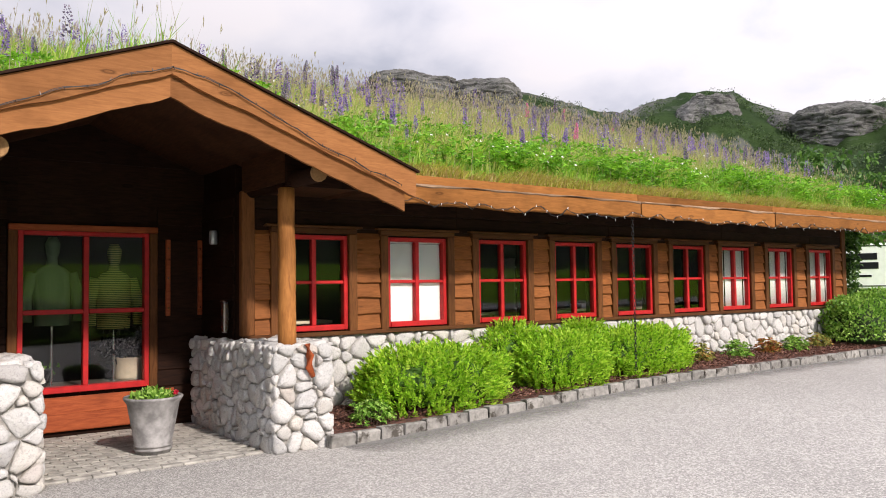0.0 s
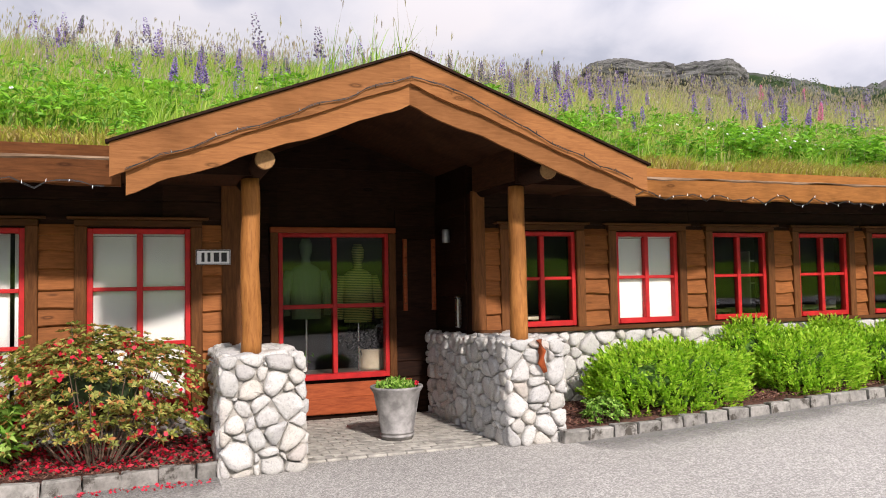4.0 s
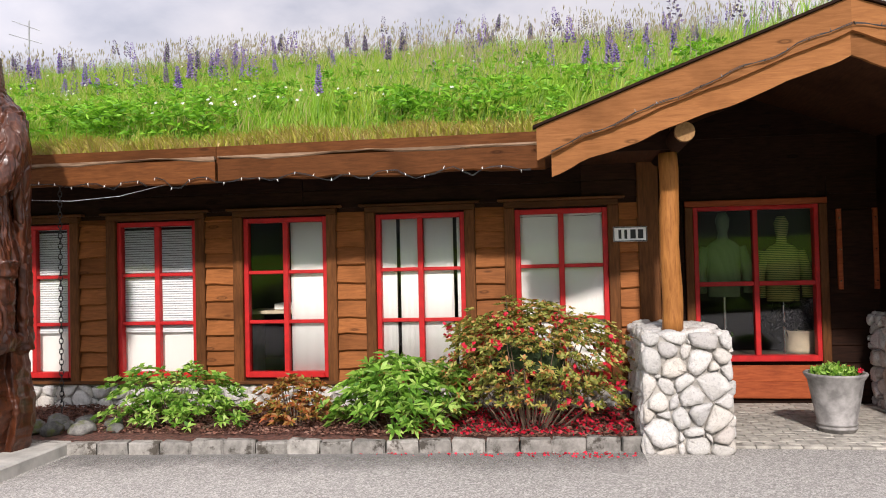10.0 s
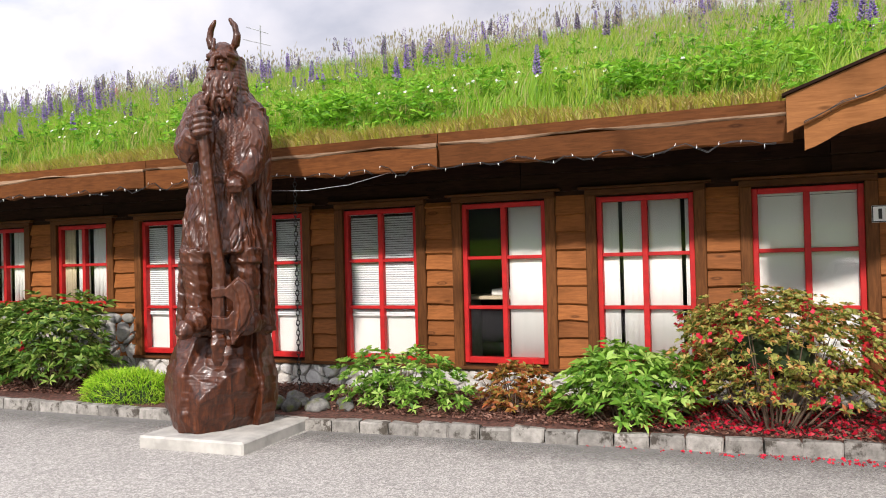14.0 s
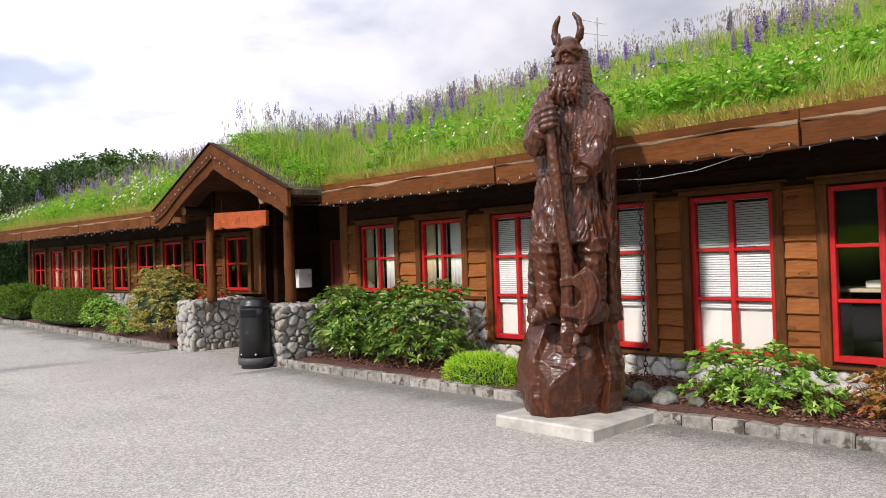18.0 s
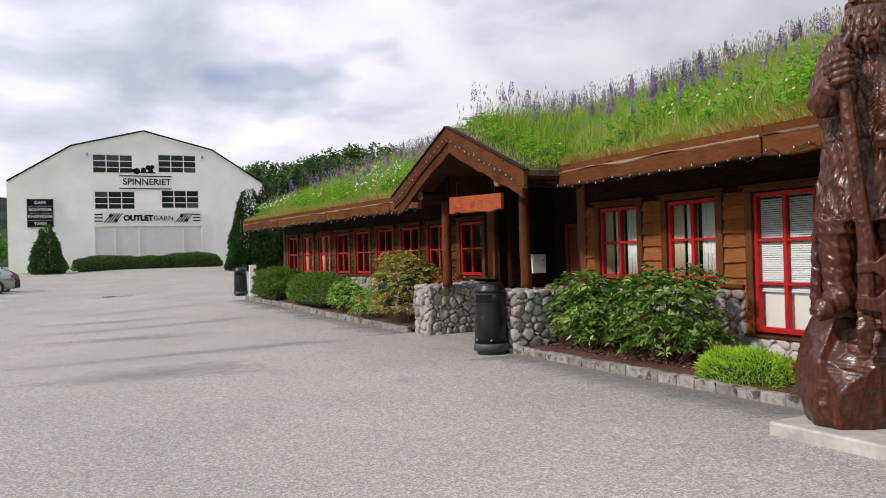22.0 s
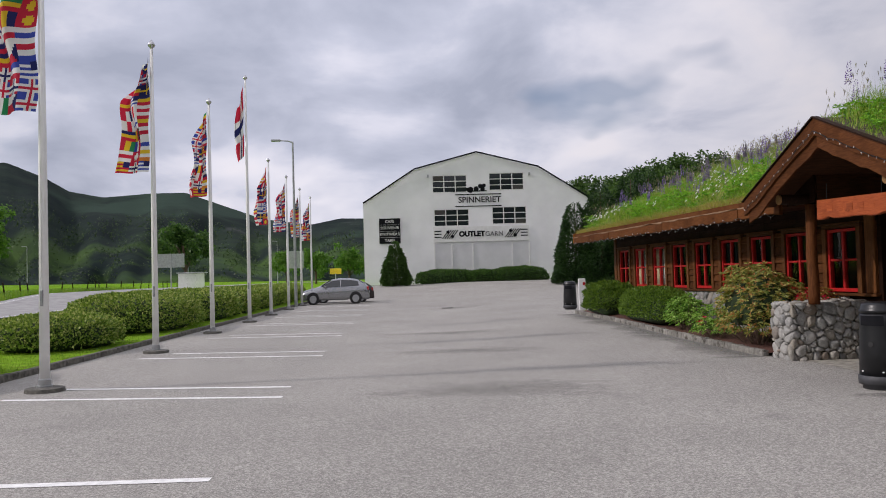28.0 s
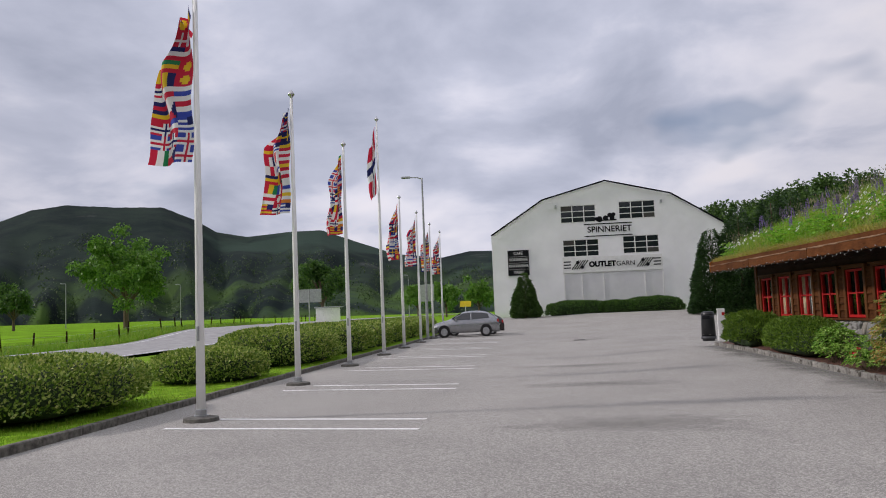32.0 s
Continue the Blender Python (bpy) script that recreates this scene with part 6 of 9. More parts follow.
def varnish_material():
    n = Nodes("varnished_carved_wood", 0.34, 0, 0.35)
    fib = n.noise(26, 6, 0.65, (1, 1, 0.14), 0.5)
    big = n.noise(2.4, 4, 0.6)
    col = n.ramp(fib, (0.3, (0.018, 0.0048, 0.0018)), (0.52, (0.060, 0.0152, 0.0046)), (0.75, (0.155, 0.042, 0.0115)))
    col = n.mixc(col, (0.088, 0.028, 0.011), n.ramp(big, (0.48, (0, 0, 0)), (0.72, (0.6, 0.6, 0.6))))
    # weather checks along the grain
    crack = n.noise(17, 3, 0.5, (1, 1, 0.05), 0.2)
    col = n.mixc(col, (0.010, 0.0045, 0.003), n.ramp(crack, (0.66, (0, 0, 0)), (0.70, (0.8, 0.8, 0.8))))
    n.base(col)
    sm = n.N.new("ShaderNodeMath")
    sm.operation = "MULTIPLY_ADD"
    n.L.new(fib, sm.inputs[0])
    sm.inputs[1].default_value = 0.35
    n.L.new(n.noise(34, 3, 0.5), sm.inputs[2])
    n.bump(sm.outputs[0], 0.35, 0.008)
    n.roughness(n.noise(14, 4), 0.30, 0.55)
    n.bsdf.inputs["Coat Weight"].default_value = 0.22
    n.bsdf.inputs["Coat Roughness"].default_value = 0.18
    return n.mat


M["varnish"] = varnish_material()


def loft(bm, rings, sides=28, folds=0.0, freq=9, seed=0.0, square=2.0):
    """Stacked ovals (z, cx, cy, rx, ry) joined into a closed skin."""
    R = []
    for z, cx, cy, rx, ry in rings:
        row = []
        for k in range(sides):
            t = 2 * math.pi * k / sides
            c, s = math.cos(t), math.sin(t)
            f = (abs(c) ** square + abs(s) ** square) ** (-1 / square)
            f *= 1 + folds * math.sin(freq * t + seed + z * 1.3) + 0.5 * folds * noise.noise((c * 3, s * 3, z * 2.5 + seed))
            row.append(bm.verts.new((cx + rx * c * f, cy + ry * s * f, z)))
        R.append(row)
    for a, b in zip(R, R[1:]):
        for k in range(sides):
            bm.faces.new((a[k], a[(k + 1) % sides], b[(k + 1) % sides], b[k]))
    bm.faces.new(R[0][::-1])
    bm.faces.new(R[-1])


def ball(bm, c, r, m=None):
    out = bmesh.ops.create_icosphere(bm, subdivisions=3, radius=1)
    for v in out["verts"]:
        v.co = Vector((c[0] + v.co.x * r[0], c[1] + v.co.y * r[1], c[2] + v.co.z * r[2]))


def prism(bm, pts, y0, y1):
    a = [bm.verts.new((x, y0, z)) for x, z in pts]
    b = [bm.verts.new((x, y1, z)) for x, z in pts]
    n = len(pts)
    for k in range(n):
        bm.faces.new((a[k], a[(k + 1) % n], b[(k + 1) % n], b[k]))
    bm.faces.new(a[::-1])
    bm.faces.new(b)


def between(z, table):
    """Left edge, right edge of a table at a height."""
    for (z0, l0, r0), (z1, l1, r1) in zip(table, table[1:]):
        if z <= z1:
            k = max(0.0, (z - z0) / (z1 - z0))
            return l0 + (l1 - l0) * k, r0 + (r1 - r0) * k
    return table[-1][1:]


BLOCK = [(0.0, -0.47, 0.49), (0.10, -0.52, 0.515), (0.30, -0.565, 0.53), (0.57, -0.575, 0.56), (0.74, -0.53, 0.56), (0.88, -0.46, 0.545), (0.98, -0.40, 0.52), (1.08, -0.28, 0.40), (1.13, -0.16, 0.26)]
CLOAK = [(0.90, -0.41, 0.50), (1.69, -0.355, 0.465), (2.30, -0.28, 0.465), (2.70, -0.30, 0.475), (3.0, -0.28, 0.475), (3.18, -0.22, 0.44), (3.30, -0.12, 0.34), (3.38, -0.02, 0.22)]


def hewn_block(bm):
    """The foot of the log, cut into broad flat facets."""
    rp = random.Random(12)
    planes = []
    for k in range(15):
        a = -math.pi / 2 + (k - 7) * 0.17 + rp.uniform(-0.12, 0.12)
        planes.append((math.cos(a), math.sin(a), rp.uniform(-0.30, 0.55), rp.uniform(0.40, 0.50), rp.uniform(0.25, 0.8)))
    rows = []
    for i in range(70):
        z = 1.13 * i / 69
        l, r = between(z, BLOCK)
        cx, a = (l + r) / 2, (r - l) / 2
        row = []
        for k in range(128):
            th = 2 * math.pi * k / 128
            c, s = math.cos(th), math.sin(th)
            f = (abs(c) ** 2.4 + abs(s) ** 2.4) ** (-1 / 2.4)
            x, y = a * c * f, a * 0.93 * s * f
            for px, py, pt, d, zc in planes:
                over = px * x + py * y - (d - pt * (z - zc) - 0.10 * abs(z - zc))
                if over > 0:
                    w = over * float(smooth(1.06, 0.90, z)) * (0.9 if abs(c) < 0.8 else 0.45)
                    x, y = x - px * w, y - py * w
            row.append(bm.verts.new((cx + x, y, z)))
        rows.append(row)
    for p, q in zip(rows, rows[1:]):
        for k in range(128):
            bm.faces.new((p[k], p[(k + 1) % 128], q[(k + 1) % 128], q[k]))
    bm.faces.new(rows[0][::-1])
    bm.faces.new(rows[-1])


def carve(me):
    """Chisel scallops and tool marks cut into the finished surface."""
    n = len(me.vertices)
    co, no = np.empty(n * 3), np.empty(n * 3)
    me.vertices.foreach_get("co", co)
    me.vertices.foreach_get("normal", no)
    co, no = co.reshape(-1, 3), no.reshape(-1, 3)
    g = np.empty(n)
    for i in range(n):
        x, y, z = co[i]
        w = 0.35 * noise.noise((x * 3, y * 3, z * 2))
        if z < 0.97:
            f = noise.voronoi((x * 5.5 + w, y * 5.5, z * 7))[0]
            v = 0.045 * (min(f[0], 0.8) ** 2 - 0.2) + 0.004 * noise.noise((x * 9, y * 9, z * 70)) + 0.006 * noise.noise((x * 13, y * 13, z * 11))
        elif y < -0.43 or z > 3.36:
            f = noise.voronoi((x * 26, y * 26, z * 18))[0]
            v = 0.008 * (min(f[0], 0.8) ** 2 - 0.2) + 0.002 * noise.noise((x * 40, y * 40, z * 30))
        elif z < 1.72:
            f = noise.voronoi((x * 17 + w, y * 17, z * 13 + x * 9))[0]
            v = 0.022 * (min(f[0], 0.8) ** 2 - 0.2) + 0.006 * noise.noise((x * 8, y * 8, z * 42 + x * 26))
        else:
            f = noise.voronoi((x * 19 + w, y * 19 + w, z * 7.0))[0]
            crease = 1 - abs(noise.noise((x * 15 + w * 5, y * 15, z * 3.6)))
            v = 0.028 * (min(f[0], 0.8) ** 2 - 0.2) - 0.016 * max(0.0, crease - 0.86) / 0.14
            if -0.02 < x < 0.20 and 2.45 < z < 3.05:
                v += 0.006 * math.sin(x * 190 + 3 * w) * math.sin(z * 170)
        g[i] = v
    me.vertices.foreach_set("co", (co + no * g[:, None]).ravel())
    me.update()


def statue():
    bm = bmesh.new()
    hewn_block(bm)
    # cloak at the back, and its edge that hangs at one side
    rings = []
    for i in range(60):
        z = 0.90 + 2.48 * i / 59
        l, r = between(z, CLOAK)
        rings.append((z, (l + r) / 2, 0.17, (r - l) / 2, 0.27))
    loft(bm, rings, 72, 0.02, 17, 1.0, 2.4)
    tube(bm, [(0.455, 0.05, 0.92), (0.445, 0.02, 1.6), (0.43, 0.0, 2.3), (0.425, -0.04, 2.8), (0.36, -0.08, 3.12)], [0.075, 0.072, 0.075, 0.09, 0.11], 14)
    tube(bm, [(0.43, -0.07, 0.98), (0.425, -0.10, 1.6), (0.41, -0.13, 2.2), (0.37, -0.20, 2.7)], [0.045, 0.045, 0.05, 0.05], 10)
    tube(bm, [(-0.355, -0.02, 0.95), (-0.34, -0.04, 1.6), (-0.28, -0.04, 2.1), (-0.20, 0.0, 2.6)], [0.06, 0.05, 0.05, 0.03], 10)
    # tunic with deep folds, flaring to a cut hem
    rings = [(1.69, 0.035, -0.10, 0.355, 0.30), (1.70, 0.035, -0.105, 0.372, 0.315), (1.80, 0.035, -0.105, 0.36, 0.305), (2.0, 0.03, -0.10, 0.325, 0.275), (2.2, 0.03, -0.095, 0.30, 0.25),
             (2.4, 0.045, -0.09, 0.285, 0.24), (2.6, 0.06, -0.085, 0.29, 0.24), (2.9, 0.08, -0.07, 0.30, 0.235), (3.1, 0.09, -0.04, 0.29, 0.215), (3.25, 0.095, -0.01, 0.23, 0.18), (3.34, 0.10, 0.0, 0.16, 0.15)]
    fine_r = []
    for p, q in zip(rings, rings[1:]):
        for k in range(5):
            fine_r.append(tuple(a + (b - a) * k / 5 for a, b in zip(p, q)))
    R = []
    for z, cx, cy, rx, ry in fine_r + [rings[-1]]:
        row = []
        fold = 0.075 * float(smooth(2.45, 1.75, z)) + 0.012
        for k in range(150):
            t = 2 * math.pi * k / 150
            c, s = math.cos(t), math.sin(t)
            wv = noise.noise((c * 2.2, s * 2.2, z * 0.8)) * 3.5
            f = 1 + fold * (abs(math.sin(6.5 * t + wv + z * 0.9)) - 0.6) + 0.03 * noise.noise((c * 5, s * 5, z * 4))
            row.append(bm.verts.new((cx + rx * c * f, cy + ry * s * f, z)))
        R.append(row)
    for a, b in zip(R, R[1:]):
        for k in range(150):
            bm.faces.new((a[k], a[(k + 1) % 150], b[(k + 1) % 150], b[k]))
    bm.faces.new(R[0][::-1])
    bm.faces.new(R[-1])
    # shoulders
    ball(bm, (0.30, -0.02, 2.98), (0.175, 0.20, 0.27))
    ball(bm, (-0.10, -0.06, 3.04), (0.19, 0.20, 0.24))
    # legs in wrapped boots
    for lx, ly in ((-0.195, -0.22), (0.245, -0.21)):
        ps, rs = [], []
        for i in range(44):
            z = 0.92 + 0.82 * i / 43
            ps.append((lx + 0.012 * math.sin(z * 3), ly, z))
            rs.append(0.118 + 0.02 * float(smooth(1.25, 1.5, z)) + 0.004 * math.sin(z * 60) + (0.022 if z > 1.60 else 0.0))
        tube(bm, ps, rs, 20)
    tube(bm, [(-0.17, -0.22, 1.10), (-0.23, -0.34, 1.06), (-0.31, -0.42, 1.00), (-0.385, -0.46, 0.955)], [0.13, 0.12, 0.095, 0.05], 14)
    tube(bm, [(0.24, -0.22, 1.08), (0.25, -0.36, 1.03), (0.24, -0.46, 0.98)], [0.13, 0.115, 0.06], 14)
    # axe: haft, bearded blade with two lugs, split wood under its foot
    tube(bm, [(-0.145, -0.46, 3.11), (-0.135, -0.49, 2.80), (-0.075, -0.51, 2.15), (-0.01, -0.53, 1.50), (-0.02, -0.52, 1.02)], [0.047, 0.052, 0.056, 0.062, 0.066], 8)
    for k in range(5):
        tube(bm, [(-0.035 + 0.02 * (k - 2), -0.48, 1.05), (-0.03 + 0.026 * (k - 2), -0.53, 0.85), (-0.04 + 0.012 * (k - 2), -0.50, 0.66)], [0.03, 0.028, 0.012], 6)
    prism(bm, [(-0.085, 1.365), (0.05, 1.375), (0.155, 1.475), (0.235, 1.41), (0.285, 1.31), (0.295, 1.18), (0.24, 1.02), (0.09, 0.85), (0.075, 0.985), (-0.085, 1.01), (-0.085, 1.105), (0.05, 1.10), (0.105, 1.165), (0.10, 1.245), (0.04, 1.295), (-0.085, 1.29)], -0.60, -0.48)
    prism(bm, [(0.10, 1.40), (0.155, 1.45), (0.215, 1.39), (0.25, 1.30), (0.26, 1.19), (0.21, 1.05), (0.12, 0.94), (0.155, 1.10), (0.165, 1.22), (0.14, 1.32)], -0.635, -0.5)
    # arm that grips the haft, with its hand
    tube(bm, [(-0.15, -0.10, 3.04), (-0.23, -0.20, 2.86), (-0.265, -0.30, 2.66), (-0.25, -0.33, 2.60)], [0.145, 0.14, 0.125, 0.10], 16)
    tube(bm, [(-0.26, -0.30, 2.62), (-0.25, -0.38, 2.70), (-0.20, -0.45, 2.82)], [0.115, 0.112, 0.088], 14)
    tube(bm, [(-0.215, -0.42, 2.765), (-0.20, -0.45, 2.80)], [0.118, 0.105], 14)
    ball(bm, (-0.165, -0.46, 2.89), (0.095, 0.085, 0.11))
    for k in range(4):
        zz = 2.975 - 0.056 * k
        tube(bm, [(-0.26, -0.45, zz - 0.035), (-0.20, -0.565, zz - 0.02), (-0.105, -0.575, zz), (-0.055, -0.50, zz + 0.012)], [0.026, 0.032, 0.031, 0.022], 9)
    tube(bm, [(-0.20, -0.50, 2.97), (-0.15, -0.555, 3.02), (-0.09, -0.53, 3.03)], [0.03, 0.032, 0.022], 8)
    # the other arm in a wide sleeve, its fist at the belt
    tube(bm, [(0.33, -0.08, 3.02), (0.33, -0.20, 2.80), (0.29, -0.30, 2.55), (0.24, -0.35, 2.44)], [0.165, 0.16, 0.14, 0.12], 18)
    tube(bm, [(0.30, -0.26, 2.58), (0.24, -0.36, 2.45), (0.18, -0.42, 2.38)], [0.14, 0.125, 0.112], 16)
    tube(bm, [(0.20, -0.20, 2.98), (0.17, -0.31, 2.72), (0.17, -0.38, 2.50)], [0.06, 0.07, 0.06], 10)
    ball(bm, (0.145, -0.445, 2.33), (0.078, 0.07, 0.085))
    for k in range(4):
        tube(bm, [(0.085 + 0.036 * k, -0.47, 2.375), (0.09 + 0.034 * k, -0.515, 2.32), (0.095 + 0.032 * k, -0.47, 2.265)], 0.023, 7)
    # belt
    loft(bm, [(2.36, 0.04, -0.09, 0.275, 0.235), (2.37, 0.04, -0.09, 0.298, 0.258), (2.43, 0.045, -0.09, 0.298, 0.258), (2.44, 0.045, -0.09, 0.275, 0.235)], 48)
    # beard in long wavy strands
    rb = random.Random(4)
    ball(bm, (0.03, -0.20, 3.26), (0.125, 0.09, 0.20))
    for k in range(17):
        x0 = -0.085 + 0.0145 * k + rb.uniform(-0.008, 0.008)
        zl = 2.98 + 3.2 * (x0 - 0.04) ** 2 + rb.uniform(0, 0.13)
        y0 = -0.235 - 0.05 * math.cos((x0 - 0.03) * 9)
        ps = []
        for q in range(9):
            v = q / 8
            ps.append((0.035 + (x0 - 0.035) * (0.85 + 0.45 * v) + 0.016 * math.sin(v * 11 + k * 1.7), y0 - 0.06 * math.sin(v * 2.4) - 0.02 * (k % 2), 3.43 + (zl - 3.43) * v))
        tube(bm, ps, [0.020, 0.024, 0.026, 0.026, 0.025, 0.023, 0.020, 0.015, 0.006], 7)
    # head turned to its right: brow, nose, cheeks, helmet, mail curtain and horns
    body_bm, bm = bm, bmesh.new()
    ball(bm, (0, -0.10, 3.50), (0.128, 0.150, 0.18))
    ball(bm, (0, -0.055, 3.60), (0.158, 0.185, 0.175))
    loft(bm, [(3.595, 0, -0.06, 0.155, 0.185), (3.605, 0, -0.06, 0.168, 0.20), (3.635, 0, -0.06, 0.168, 0.20), (3.645, 0, -0.06, 0.155, 0.185)], 32)
    tube(bm, [(0, -0.245, 3.60), (0, -0.285, 3.53), (0, -0.305, 3.485), (0, -0.25, 3.465)], [0.026, 0.03, 0.04, 0.03], 10)
    tube(bm, [(0, -0.245, 3.77), (0, -0.262, 3.66), (0, -0.27, 3.595)], [0.02, 0.024, 0.03], 8)
    for sx in (-1, 1):
        ball(bm, (sx * 0.075, -0.205, 3.475), (0.05, 0.05, 0.045))
        tube(bm, [(sx * 0.02, -0.262, 3.585), (sx * 0.075, -0.255, 3.60), (sx * 0.13, -0.20, 3.575)], [0.02, 0.026, 0.018], 8)
        ball(bm, (sx * 0.066, -0.222, 3.545), (0.03, 0.02, 0.017))
        tube(bm, [(0, -0.285, 3.435), (sx * 0.06, -0.272, 3.415), (sx * 0.115, -0.215, 3.33), (sx * 0.12, -0.20, 3.24)], [0.03, 0.032, 0.026, 0.01], 9)
        h = [(0.10, -0.05, 3.69), (0.15, -0.055, 3.74), (0.175, -0.06, 3.82), (0.155, -0.065, 3.91), (0.10, -0.07, 3.985), (0.085, -0.07, 4.0)]
        tube(bm, [(sx * x, y, z) for x, y, z in h], [0.052, 0.05, 0.044, 0.036, 0.022, 0.01], 14)
    for k in range(10):
        w = 0.168 + 0.0045 * (9 - k)
        loft(bm, [(3.30 + 0.034 * k, 0, 0.05, w, w - 0.012), (3.316 + 0.034 * k, 0, 0.05, w + 0.007, w - 0.004), (3.332 + 0.034 * k, 0, 0.05, w, w - 0.012)], 36, 0.015, 24, k)
    bmesh.ops.rotate(bm, verts=bm.verts, cent=(0, -0.04, 0), matrix=Matrix.Rotation(radians(-33), 3, "Z"))
    bmesh.ops.scale(bm, verts=bm.verts, vec=(0.88, 0.92, 1.0))
    bmesh.ops.translate(bm, verts=bm.verts, vec=(0.085, -0.01, 0))
    tmp = bpy.data.meshes.new("head")
    bm.to_mesh(tmp)
    bm.free()
    bm = body_bm
    bm.from_mesh(tmp)
    block = bpy.data.objects.new("log", bm_mesh("log", bm, M["varnish"], True))
    scene.collection.objects.link(block)
    rm = block.modifiers.new("skin", "REMESH")
    rm.mode, rm.voxel_size, rm.use_smooth_shade = "VOXEL", 0.0095, True
    bpy.context.view_layer.update()
    me = bpy.data.meshes.new_from_object(block.evaluated_get(bpy.context.evaluated_depsgraph_get()))
    bpy.data.objects.remove(block)
    carve(me)
    me.shade_smooth()
    ob = put("carved_statue", me, m=pose(-5.56, 6.37, 0.115, 0, 0, 39))
    return tagged(ob, "tall dark varnished carved wooden warrior with horned helmet and axe", "statue")


statue()
slab = tagged(box("statue_slab", (-1.17, 0.0, 0.0, 1.16, -0.02, 0.115), M["concrete"], bevel=0.018), "pale concrete slab under the carved statue", "slab")
slab.matrix_basis = pose(-4.92, 5.83, 0, 0, 0, 2)

rb = random.Random(15)
for bx, by, br, sq in ((-5.66, 7.36, 0.12, 0.75), (-5.40, 7.30, 0.10, 0.85), (-5.10, 7.36, 0.12, 0.7), (-5.24, 7.62, 0.11, 0.8), (-5.58, 7.66, 0.10, 0.9), (-4.78, 7.42, 0.09, 0.7), (-4.92, 7.62, 0.09, 0.8), (-5.38, 7.52, 0.08, 0.8)):
    bm = bmesh.new()
    bmesh.ops.create_icosphere(bm, subdivisions=3, radius=1)
    sd = rb.uniform(0, 40)
    for v in bm.verts:
        d = v.co.normalized()
        f = br * (1 + 0.22 * noise.noise((d.x * 1.6 + sd, d.y * 1.6, d.z * 1.6)) + 0.05 * noise.noise((d.x * 5, d.y * 5 + sd, d.z * 5)))
        v.co = Vector((d.x * f * 1.15, d.y * f, d.z * f * sq))
    o = put("boulder", bm_mesh("boulder", bm, M["mossy_stone"], True), m=pose(bx, by, 0.10 + br * sq * 0.6, 0, 0, rb.uniform(0, 360)))
    tagged(o, "rounded grey boulder with a little moss beside the slab", "stone", "boulders by the statue")

# ---------------------------------------------------------------- porch furniture


def pot(x, y):
    root = tagged(new("plant_pot"), "tall grey zinc plant pot with low green leaves", "plant pot")
    root.location = (x, y, gz(x, y) + 0.022)
    bm = bmesh.new()
    lathe(bm, [(0.165, 0.0), (0.17, 0.03), (0.185, 0.035), (0.185, 0.05), (0.175, 0.055), (0.177, 0.07), (0.19, 0.075), (0.19, 0.09), (0.18, 0.095), (0.255, 0.5), (0.285, 0.545), (0.292, 0.56), (0.285, 0.575), (0.255, 0.57), (0.235, 0.5)], 40)
    M["zinc"] = plain("weathered_zinc", (0.27, 0.26, 0.245), 0.7, 0.15, vary=0.35, scale=9, bump=0.15, bscale=25)
    part("pot", bm, M["zinc"], root, smooth=True)
    bm = bmesh.new()
    lathe(bm, [(0.245, 0.50), (0.245, 0.52), (0.1, 0.535)], 24)
    part("soil", bm, M["soil"], root)
    rng = np.random.default_rng(8)
    n = 520
    a, r = rng.random(n) * 6.28, 0.22 * np.sqrt(rng.random(n))
    P = np.stack([np.cos(a) * r, np.sin(a) * r, 0.54 + 0.11 * rng.random(n) * (1 - r / 0.3)], 1)
    V, Q = leaf_quads(P, unit(rng.normal(size=(n, 3)) + np.array([0, 0, 0.9])), 0.07, 0.03, rng, 0.1)
    put("leaves", big_mesh("leaves", V, Q, M["leaf_green"]), root)
    V, Q = leaf_quads(np.repeat(np.array([[0.19, -0.12, 0.60]]), 14, 0), unit(rng.normal(size=(14, 3))), 0.035, 0.03, rng, 0)
    put("bloom", big_mesh("bloom", V, Q, M["petal_red"]), root)


pot(2.40, 8.16)


M["bin_base"] = plain("grey_rubber_base", (0.055, 0.057, 0.062), 0.6, vary=0.2, scale=9)


